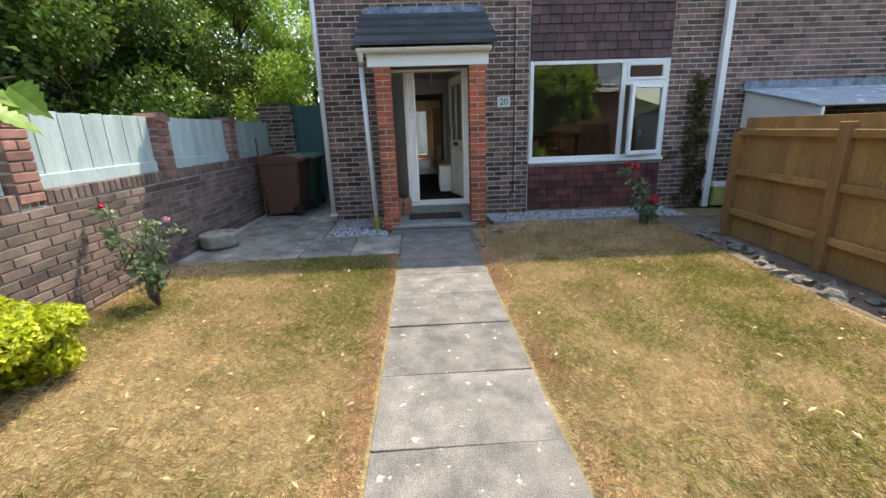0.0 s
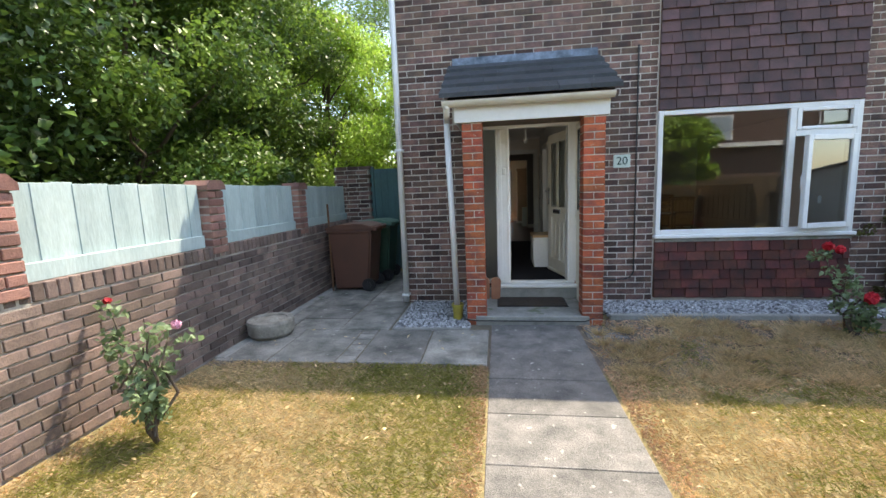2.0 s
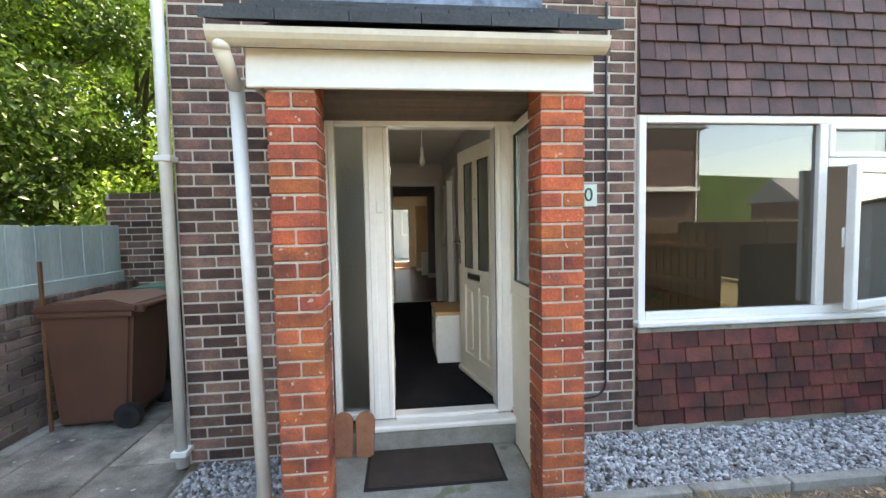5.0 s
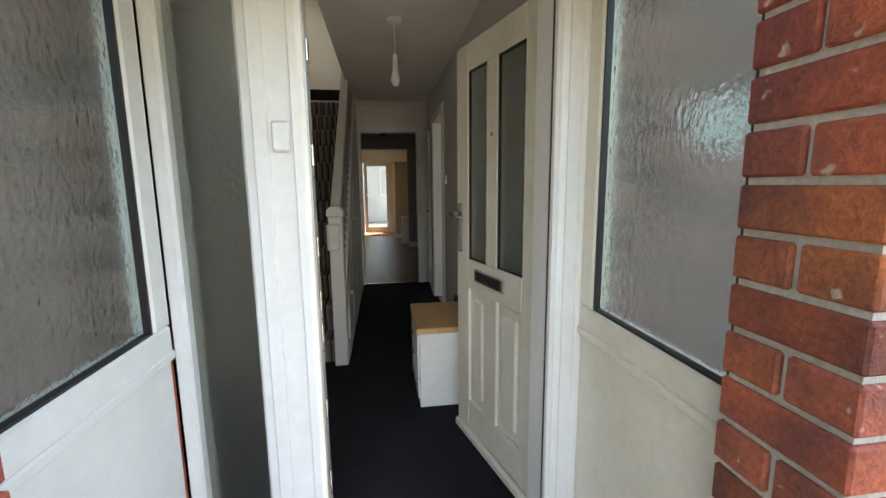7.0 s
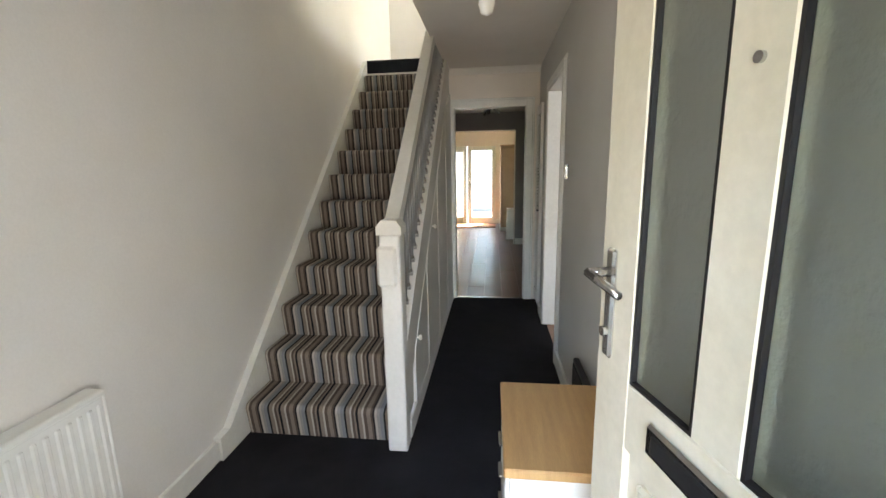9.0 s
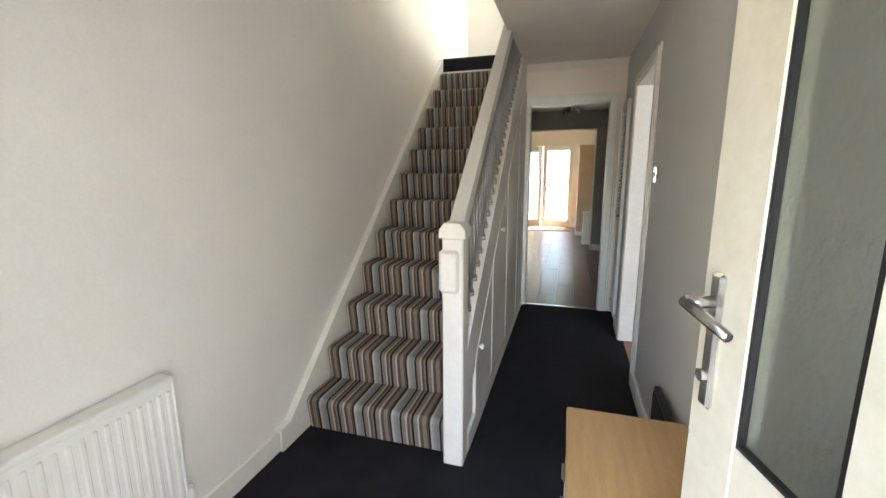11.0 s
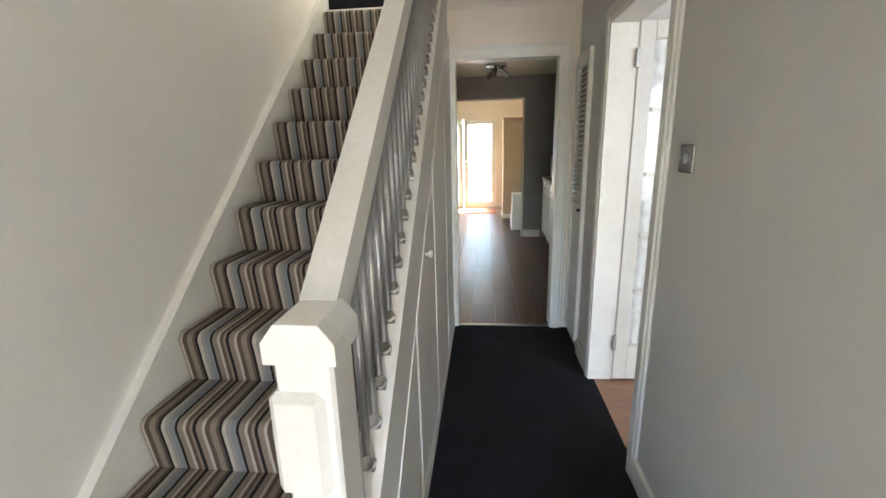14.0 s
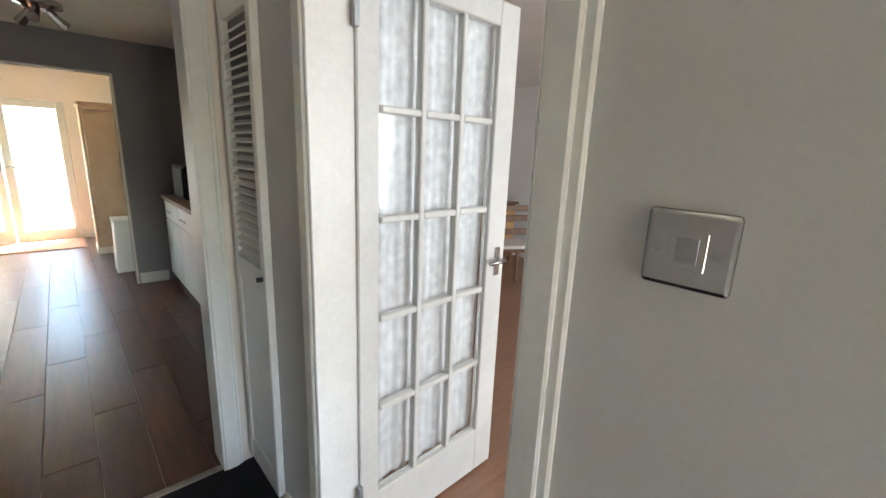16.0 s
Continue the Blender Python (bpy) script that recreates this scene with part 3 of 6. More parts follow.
fit_skirting("baseboard", 0.555, 0.573, 0.9, 2.68)
fit_skirting("baseboard", 0.555, 0.573, 3.55, 3.78)
fit_skirting("baseboard", 0.53, 0.78, 7.40, 7.418)
fit_skirting("baseboard", 0.2, 0.78, 10.28, 10.298)


def architrave(name, axis, plane, out, u0, u1, z1, w=0.07, d=0.02, lining=0.1, side=1):
    """Door lining and moulded architrave round an opening. out: the way the architrave stands proud."""
    e = thing(name, 0, 0, 0, "white painted door frame with moulded architrave", "door frame", kind="structure")
    bars = [(u0 - w, u0, F, z1 + w), (u1, u1 + w, F, z1 + w), (u0, u1, z1, z1 + w)]
    for a, b, z0, zz in bars:
        for grow, dd in ((0.0, d * 0.6), (0.018, d)):
            aa, bb = a + (grow if a < u0 - 0.001 else 0), b - (grow if b > u1 + 0.001 else 0)
            zt = zz - grow
            lo, hi = sorted((plane, plane + out * dd))
            bm = box(lo, hi, aa, bb, z0, zt, 0.004) if axis == "x" else box(aa, bb, lo, hi, z0, zt, 0.004)
            part("architrave", bm, PAINT_WHITE, e)
    return e


def lining(e, axis, p0, p1, u0, u1, z1, t=0.02):
    for a, b, z0, zz in ((u0, u0 + t, F, z1), (u1 - t, u1, F, z1), (u0 + t, u1 - t, z1 - t, z1)):
        bm = box(p0, p1, a, b, z0, zz, 0.003) if axis == "x" else box(a, b, p0, p1, z0, zz, 0.003)
        part("lining", bm, PAINT_WHITE, e)


e = architrave("door_frame_1", "y", 4.19, -1, -0.262, 0.452, 2.232, 0.075)
lining(e, "y", 4.175, 4.325, -0.275, 0.465, 2.245, 0.022)
e = architrave("door_frame_2", "x", 0.573, -1, 2.735, 3.47, 2.245, 0.07)
lining(e, "x", 0.56, 0.70, 2.722, 3.478, 2.25, 0.022)
e = architrave("door_frame_3", "y", 7.42, -1, -1.7, 0.507, 2.275, 0.01, 0.006)
strip = to_object("threshold_strip", box(-0.26, 0.452, 4.185, 4.225, F, F + 0.008, 0.003), CHROME)
tagged(strip, "metal threshold strip between carpet and laminate", "threshold", kind="structure")

# ---- stairs ----
RISE, GO, NOSE_Y, NOSE_Z = 0.192, 0.2228, 1.751, 0.463
SX0, SX1 = -1.168, -0.335
stairs = thing("stairs", -0.75, 1.75, F, "straight staircase with striped grey and taupe carpet", "stairs", kind="structure")


def on(e, bm):
    """Shift a mesh in world metres into the frame of the thing e."""
    bmesh.ops.transform(bm, matrix=e.matrix_world.inverted(), verts=bm.verts)
    return bm


for k in range(13):
    y, z = NOSE_Y + k * GO, NOSE_Z + k * RISE
    z0 = F if k == 0 else z - RISE
    r = 0.028
    pts = [(y + 0.022, z0)]
    for i in range(7):
        a = math.pi + 0.15 - i / 6 * (math.pi / 2 + 0.15)
        pts.append((y + r + r * math.cos(a), z - r + r * math.sin(a)))
    pts += [(y + GO + 0.03, z), (y + GO + 0.03, z0 - (0.1 if k else 0))]
    if k:
        pts.append((y + 0.022, z0 - 0.1))
    bm = extrude_profile(pts, "x", SX0 + 0.02, SX1)
    if k == 12:
        part("step", on(stairs, bm), DARK_CARPET, stairs, "black top riser")
    else:
        part("step", on(stairs, bm), STRIPES, stairs)
slope = RISE / GO
nose = lambda y: NOSE_Z + (y - NOSE_Y) * slope
part("wall_string", on(stairs, extrude_profile([(1.55, F), (1.55, F + 0.11), (1.62, nose(1.62) + 0.05), (4.30, nose(4.30) + 0.05), (4.30, nose(4.30) - 0.5), (2.1, F)], "x", -1.186, -1.155)), PAINT_WHITE, stairs)
part("string_capping", on(stairs, extrude_profile([(1.54, F + 0.105), (1.54, F + 0.125), (1.615, nose(1.615) + 0.068), (4.30, nose(4.30) + 0.068), (4.30, nose(4.30) + 0.05), (1.625, nose(1.625) + 0.05)], "x", -1.186, -1.148)), PAINT_WHITE, stairs)
part("outer_string", on(stairs, extrude_profile([(1.78, F + 0.3), (1.78, nose(1.78) + 0.34), (4.185, nose(4.185) + 0.34), (4.185, nose(4.185) + 0.06), (1.95, nose(1.95) + 0.0)], "x", -0.345, -0.29)), PAINT_WHITE, stairs)
part("string_capping", on(stairs, extrude_profile([(1.78, nose(1.78) + 0.34), (1.78, nose(1.78) + 0.362), (4.185, nose(4.185) + 0.362), (4.185, nose(4.185) + 0.34)], "x", -0.352, -0.282)), PAINT_WHITE, stairs)
part("spandrel", on(stairs, extrude_profile([(1.78, F), (1.78, nose(1.78) + 0.3), (4.185, min(nose(4.185) + 0.3, CEIL_Z + .4)), (4.185, F)], "x", -0.335, -0.302)), PAINT_WHITE, stairs)
# under-stair cupboard doors
for ya, yb in ((1.98, 2.42), (2.46, 3.0), (3.04, 3.62), (3.66, 4.14)):
    z_a, z_b = nose(ya) + 0.02, nose(yb) + 0.02
    z_a, z_b = min(z_a, 2.35), min(z_b, 2.35)
    d = part("cupboard_door", on(stairs, extrude_profile([(ya, F + 0.1), (ya, z_a), (yb, z_b), (yb, F + 0.1)], "x", -0.302, -0.286)), PAINT_WHITE, stairs)
    if yb < 3.1:
        kb = lathe([(0.006, 0), (0.006, 0.012), (0.014, 0.016), (0.016, 0.024), (0.01, 0.032)], 12)
        bmesh.ops.transform(kb, matrix=Matrix.Translation((-0.286, 2.03 if ya < 2.2 else 2.71, 0.74 if ya < 2.2 else 1.26)) @ Matrix.Rotation(radians(90), 4, "Y"), verts=kb.verts)
        part("knob", on(stairs, kb), PAINT_WHITE, d)
part("spandrel_skirting", on(stairs, box(-0.302, -0.282, 1.80, 4.17, F, F + 0.1, 0.004)), PAINT_WHITE, stairs)
# newel, rail, rods
nb = box(-0.378, -0.284, 1.69, 1.784, F, 1.36, 0.006)
part("newel_post", on(stairs, nb), PAINT_WHITE, stairs)
part("newel_collar", on(stairs, box(-0.392, -0.30, 1.676, 1.74, 1.12, 1.31, 0.014)), PAINT_WHITE, stairs)
cap = extrude_profile([(-0.388, 1.36), (-0.388, 1.395), (-0.365, 1.425), (-0.297, 1.425), (-0.274, 1.395), (-0.274, 1.36)], "y", 1.68, 1.794)
part("newel_cap", on(stairs, cap), PAINT_WHITE, stairs)
rail_z = lambda y: 1.385 + (y - 1.784) * slope
part("handrail", on(stairs, extrude_profile([(1.78, rail_z(1.78) - 0.045), (1.78, rail_z(1.78) + 0.045), (4.185, rail_z(4.185) + 0.045), (4.185, rail_z(4.185) - 0.045)], "x", -0.368, -0.302)), PAINT_WHITE, stairs)
for k in range(34):
    y = 1.853 + k * 0.0682
    b_ = part("baluster", on(stairs, rod((-0.318, y, nose(y) + 0.358), (-0.322, y, rail_z(y) - 0.035), 0.0105, n=12)), STEEL, stairs, smooth=True)
    ft = box(-0.016, 0.014, -0.014, 0.014, -0.002, 0.012, 0.003)
    rod((0, 0, 0.012), (0, 0, 0.03), 0.0145, None, 12, ft)
    bmesh.ops.transform(ft, matrix=pose(-0.313, y, nose(y) + 0.364, math.degrees(math.atan(slope)), 0, 0), verts=ft.verts)
    part("baluster_foot", on(stairs, ft), CHROME, b_)
landing_side = sheet("wall_stairwell_end", "y", 4.19, 4.31, -1.19, -0.33, F - 0.02, 2.3, [], WALL_WHITE, "wall under the stairs")

# ---- front door set and porch ----
door_set = thing("door_1", 0, 0, F, "white upvc entrance frame with a narrow sidelight", "door frame", kind="structure")
for n_, b_ in (("outer_jamb", (-0.605, -0.55, -0.03, 0.07, 0.28, 2.29)), ("outer_jamb", (0.50, 0.63, -0.03, 0.15, 0.28, 2.29)), ("head", (-0.55, 0.50, -0.03, 0.07, 2.212, 2.29)),
               ("mullion", (-0.37, -0.205, -0.03, 0.07, 0.28, 2.212)), ("bottom_rail", (-0.55, -0.37, -0.03, 0.07, 0.28, 0.33)), ("threshold", (-0.205, 0.50, -0.03, 0.07, 0.27, 0.30))):
    part(n_, on(door_set, box(*b_, 0.008)), UPVC, door_set)
for xa, xb in ((-0.34, -0.30), (-0.24, -0.212), (0.508, 0.535), (0.575, 0.60)):
    part("bead", on(door_set, box(xa, xb, -0.04, -0.028, 0.31, 2.20, 0.004)), UPVC, door_set)
part("sill", on(door_set, box(-0.38, 0.63, -0.12, 0.07, 0.232, 0.272, 0.01)), UPVC, door_set)
p_ = part("sidelight_pane", on(door_set, box(-0.552, -0.368, 0.01, 0.018, 0.328, 2.214)), FROST_DARK, door_set, "dark textured glass")
p_.visible_shadow = False
part("bell_push", on(door_set, box(-0.292, -0.246, -0.046, -0.03, 1.655, 1.735, 0.006)), UPVC, door_set)
ks = part("keep_strip", on(door_set, box(-0.2055, -0.2, -0.004, 0.05, 0.42, 2.15)), STEEL, door_set, "steel lock keep strip")
for z in (0.62, 0.86, 1.1, 1.2, 1.36, 1.62, 1.9):
    part("keep", on(door_set, box(-0.2, -0.195, 0.008, 0.04, z, z + 0.06, 0.002)), CHROME, ks)
    part("keep_slot", on(door_set, box(-0.1955, -0.1945, 0.016, 0.03, z + 0.012, z + 0.048)), BLACK, ks)
    part("keep_screw", on(door_set, rod((-0.2, 0.024, z - 0.03), (-0.1975, 0.024, z - 0.03), 0.005, n=8)), CHROME, ks)
part("door_gasket", on(door_set, box(0.497, 0.50, 0.0, 0.007, 0.3, 2.21)), BLACK, door_set)

leaf = thing("front_door", 0.537, 0.160, F, "white upvc panelled front door with two glass panes, standing open", "door", rz=14.2)
LW, LH = 0.705, 1.905
P1, P2, P3, P4 = 0.115, 0.31, 0.405, 0.58
lf = lambda x0, x1, z0, z1, y0=-0.0, y1=0.046, b=0.006: box(y0, y1, x0, x1, z0, z1, b)   # local: y runs along the leaf, x through it
for x0, x1, z0, z1 in ((0, P1, 0.01, LH), (P4, LW, 0.01, LH), (P1, P4, 0.01, 0.20), (P1, P4, 0.78, 0.925), (P1, P4, LH - 0.12, LH), (P2, P3, 0.2, 0.78), (P2, P3, 0.925, LH - 0.12)):
    part("rail", lf(x0, x1, z0, z1, b=0.003), UPVC_AGED, leaf)
for x0, x1 in ((P1, P2), (P3, P4)):
    pp = part("pane", lf(x0 - 0.005, x1 + 0.005, 0.92, LH - 0.115, 0.014, 0.021, 0), FROST_DARK, leaf, "greenish textured glass")
    pp.visible_shadow = False
    for bb in ((x0, x0 + 0.007, 0.925, LH - 0.12), (x1 - 0.007, x1, 0.925, LH - 0.12), (x0 + 0.007, x1 - 0.007, 0.925, 0.932), (x0 + 0.007, x1 - 0.007, LH - 0.127, LH - 0.12)):
        part("gasket", lf(*bb, 0.003, 0.016, 0), BLACK, leaf)
    part("panel", lf(x0, x1, 0.2, 0.78, 0.014, 0.034, 0.002), UPVC_AGED, leaf)
    part("raised_field", lf(x0 + 0.04, x1 - 0.04, 0.245, 0.735, 0.004, 0.02, 0.012), UPVC_AGED, leaf)
lb = part("letter_plate", lf(0.235, 0.50, 0.83, 0.893, -0.012, 0.0, 0.006), CHROME, leaf)
part("flap", lf(0.255, 0.48, 0.842, 0.881, -0.016, -0.01, 0.004), BLACK, lb)
hp = part("handle_plate", lf(LW - 0.066, LW - 0.034, 0.95, 1.19, -0.012, 0.0, 0.006, ), CHROME, leaf)
hb = rod((-0.012, LW - 0.05, 1.14), (-0.058, LW - 0.05, 1.14), 0.011)
rod((-0.055, LW - 0.044, 1.14), (-0.05, LW - 0.155, 1.12), 0.0105, 0.008, 10, hb)
part("lever", hb, CHROME, hp, smooth=True)
part("key_cylinder", rod((-0.022, LW - 0.05, 1.01), (-0.01, LW - 0.05, 1.01), 0.011, n=12), CHROME, hp)
part("spyhole", rod((-0.006, 0.352, 1.485), (0.0, 0.352, 1.485), 0.0075, n=14), CHROME, leaf)
part("weatherbar", lf(0.02, LW - 0.02, 0.015, 0.06, -0.03, 0.0, 0.01), UPVC_AGED, leaf)

porch = thing("porch", 0, -0.5, 0, "brick porch with a tiled canopy and glazed side panels", "porch", kind="structure")
for sgn in (-1, 1):
    xc = sgn * 0.62
    x0, x1 = xc - 0.03, xc + 0.03
    ya, yb = -0.662, -0.035
    part("side_panel", on(porch, box(xc - 0.02, xc + 0.02, ya, yb, 0.1, 1.13)), UPVC if sgn < 0 else UPVC_AGED, porch, "white board below the glass")
    for b_ in ((x0, x1, ya, yb, 1.12, 1.195), (x0, x1, ya, yb, 2.14, 2.21), (x0, x1, yb - 0.075, yb, 1.195, 2.14), (x0, x1, ya, ya + 0.06, 1.195, 2.14)):
        part("side_frame", on(porch, box(*b_, 0.006)), UPVC if sgn < 0 else UPVC_AGED, porch)
    g = part("side_pane", on(porch, box(xc - 0.004, xc + 0.004, ya + 0.055, yb - 0.07, 1.19, 2.145)), FROST, porch, "textured obscure glass")
    g.visible_shadow = False
    gi = xc - sgn * 0.0055
    for b_ in ((ya + 0.06, yb - 0.075, 1.195, 1.202), (ya + 0.06, yb - 0.075, 2.133, 2.14), (yb - 0.083, yb - 0.075, 1.202, 2.133), (ya + 0.06, ya + 0.068, 1.202, 2.133)):
        part("gasket", on(porch, box(min(gi, gi - sgn * 0.018), max(gi, gi - sgn * 0.018), b_[0], b_[1], b_[2], b_[3])), BLACK, porch)
    part("glazing_bead", on(porch, box(min(xc - sgn * 0.02, xc - sgn * 0.036), max(xc - sgn * 0.02, xc - sgn * 0.036), ya, yb, 1.1, 1.125, 0.004)), UPVC if sgn < 0 else UPVC_AGED, porch)
    part("brick_reveal", on(porch, box(xc - 0.0315, xc + 0.0315, -0.03, -0.014, 0.1, 2.21)), BRICK_RED, porch, "rough brick edge beside the frame")
part("doorstep", on(porch, box(-0.616, 0.60, -0.868, 0.0, -0.03, 0.098, 0.012)), CONCRETE, porch, "stained concrete doorstep")
part("upper_step", on(porch, box(-0.60, 0.61, -0.10, 0.06, 0.098, 0.232, 0.006)), CONCRETE, porch)
for i in range(9):
    yy = -0.86 + i * 0.0945
    part("soffit_board", on(porch, box(-0.74, 0.76, yy, yy + 0.092, 2.245, 2.262, 0.002)), DARK_SOFFIT, porch)
part("lintel", on(porch, box(-0.71, 0.74, -0.83, -0.66, 2.262, 2.40)), DARK_SOFFIT, porch)
part("fascia_board", on(porch, box(-0.785, 0.773, -0.872, -0.85, 2.178, 2.36, 0.004)), UPVC, porch)
part("fascia_board", on(porch, box(-0.785, -0.763, -0.85, 0.09, 2.20, 2.36, 0.004)), UPVC, porch)
part("fascia_board", on(porch, box(0.751, 0.773, -0.85, 0.09, 2.20, 2.36, 0.004)), UPVC, porch)
gut = []
for i in range(9):
    a = math.pi + i / 8 * math.pi
    gut.append((-0.93 + 0.055 * math.cos(a), 2.385 + 0.06 * math.sin(a)))
gut += [(-0.93 + 0.048, 2.385), (-0.93 + 0.04, 2.35), (-0.93, 2.335), (-0.93 - 0.04, 2.35), (-0.93 - 0.048, 2.385)]
part("gutter", on(porch, extrude_profile(gut, "x", -0.90, 0.80)), UPVC_AGED, porch)
part("roof_deck", on(porch, extrude_profile([(-0.9, 2.37), (0.10, 2.93), (0.10, 2.87), (-0.9, 2.33)], "x", -0.86, 0.84)), DARK_SOFFIT, porch)
dp_ = rod((-0.855, -0.93, 2.345), (-0.856, -0.93, 2.31), 0.034, n=14)
rod((-0.856, -0.93, 2.31), (-0.886, -0.70, 2.22), 0.033, None, 14, dp_)
rod((-0.886, -0.70, 2.23), (-0.838, -0.70, 0.17), 0.033, None, 14, dp_)
part("downpipe", on(porch, dp_), UPVC, porch, smooth=True)
part("flashing", on(porch, extrude_profile([(0.07, 2.97), (0.082, 3.10), (0.099, 3.10), (0.099, 2.9), (-0.13, 2.865), (-0.13, 2.885)], "x", -0.88, 0.86)), LEAD, porch, "grey lead flashing")
tile_me = {}
for r_ in range(4):
    y0 = -0.965 + r_ * 0.265
    z0 = 2.42 + r_ * 0.148
    w = 0.30
    off = 0.15 if r_ % 2 else 0.0
    x = -0.93
    while x < 0.86:
        x1 = min(x + (w - off if x == -0.93 and off else w), 0.88)
        bm = extrude_profile([(y0, z0), (y0, z0 + 0.045), (y0 + 0.34, z0 + 0.19), (y0 + 0.34, z0 + 0.145)], "x", x + 0.002, x1 - 0.002)
        part("roof_tile", on(porch, bm), ROOF_TILE, porch)
        x = x1

# ---- front window ----
win = thing("window_1", 2.64, 0.09, 0.8, "white upvc picture window with an open side casement", "window", kind="structure")
WX0, WX1, WZ0, WZ1 = 1.562, 3.728, 0.845, 2.322
MX = 3.02
for b_ in ((WX0, WX0 + 0.055, 0.065, 0.135, WZ0, WZ1), (WX1 - 0.055, WX1, 0.065, 0.135, WZ0, WZ1), (WX0 + 0.055, WX1 - 0.055, 0.065, 0.135, WZ0, WZ0 + 0.06),
           (WX0 + 0.055, WX1 - 0.055, 0.065, 0.135, WZ1 - 0.055, WZ1), (MX - 0.035, MX + 0.035, 0.065, 0.135, WZ0 + 0.06, WZ1 - 0.055), (MX + 0.035, WX1 - 0.055, 0.065, 0.135, 1.95, 2.02)):
    part("window_frame", on(win, box(*b_, 0.006)), UPVC, win)
part("window_sill", on(win, box(WX0 - 0.02, WX1 + 0.02, 0.02, 0.16, 0.80, 0.845, 0.01)), UPVC, win)
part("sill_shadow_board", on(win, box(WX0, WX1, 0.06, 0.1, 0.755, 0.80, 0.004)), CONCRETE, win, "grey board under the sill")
for b_ in ((WX0 + 0.05, MX - 0.03, WZ0 + 0.055, WZ1 - 0.05), (MX + 0.08, WX1 - 0.10, 2.055, WZ1 - 0.09)):
    g = part("pane", on(win, box(b_[0], b_[1], 0.10, 0.108, b_[2], b_[3])), GLASS_DOUBLE, win)
    g.visible_shadow = False
for b_ in ((MX + 0.035, MX + 0.085, 0.055, 0.12, 2.02, WZ1 - 0.055), (WX1 - 0.105, WX1 - 0.055, 0.055, 0.12, 2.02, WZ1 - 0.055), (MX + 0.085, WX1 - 0.105, 0.055, 0.12, 2.02, 2.06), (MX + 0.085, WX1 - 0.105, 0.055, 0.12, WZ1 - 0.095, WZ1 - 0.055)):
    part("vent_frame", on(win, box(*b_, 0.006)), UPVC, win)
# the side casement, hinged at its outer edge and ajar
cas = part("casement", box(-0.62, -0.56, -0.03, 0.03, 0.0, 1.05, 0.006), UPVC, win)
cas.matrix_basis = win.matrix_world.inverted() @ pose(WX1 - 0.055, 0.06, WZ0 + 0.055, 0, 0, 14)
for b_ in ((-0.06, 0.0, 0.0, 1.05), (-0.56, -0.06, 0.0, 0.06), (-0.56, -0.06, 0.99, 1.05)):
    part("casement_frame", box(b_[0], b_[1], -0.03, 0.03, b_[2], b_[3], 0.006), UPVC, cas)
g = part("casement_pane", box(-0.565, -0.055, -0.004, 0.004, 0.055, 0.995), GLASS_DOUBLE, cas)
g.visible_shadow = False
part("casement_handle", box(-0.605, -0.585, 0.03, 0.06, 0.45, 0.6, 0.005), UPVC, cas)
part("window_tag", box(-0.42, -0.37, 0.006, 0.012, 0.28, 0.37, 0.002), UPVC, cas, "small white tag on the glass")

up = thing("window_2", 2.74, 0.09, 3.96, "white upvc upper window", "window", kind="structure")
for b_ in ((1.76, 1.82, 4.0, 5.0), (3.67, 3.73, 4.0, 5.0), (1.82, 3.67, 4.0, 4.06), (1.82, 3.67, 4.94, 5.0), (2.7, 2.76, 4.06, 4.94)):
    part("window_frame", on(up, box(b_[0], b_[1], 0.06, 0.13, b_[2], b_[3], 0.006)), UPVC, up)
part("window_sill", on(up, box(1.73, 3.75, 0.0, 0.14, 3.955, 4.0, 0.01)), UPVC, up)
for xa, xb in ((1.81, 2.71), (2.75, 3.68)):
    g = part("pane", on(up, box(xa, xb, 0.09, 0.098, 4.05, 4.95)), GLASS, up)
    g.visible_shadow = False

# glazed doors at the far end
fd = thing("door_2", -0.48, 10.36, F, "white glazed double doors to the back garden", "glazed door", kind="structure")
for xa, xb in ((-1.16, -0.50), (-0.48, 0.20)):
    for b_ in ((xa, xa + 0.09, F, 2.17), (xb - 0.09, xb, F, 2.17), (xa + 0.09, xb - 0.09, F, F + 0.16), (xa + 0.09, xb - 0.09, 2.07, 2.17)):
        part("door_rail", on(fd, box(b_[0], b_[1], 10.32, 10.39, b_[2], b_[3], 0.006)), PAINT_WHITE, fd)
    g = part("pane", on(fd, box(xa + 0.085, xb - 0.085, 10.35, 10.357, F + 0.15, 2.08)), GLASS_DOOR, fd)
    g.visible_shadow = False
part("handle", on(fd, box(-0.46, -0.36, 10.27, 10.31, 1.28, 1.31, 0.004)), CHROME, fd)

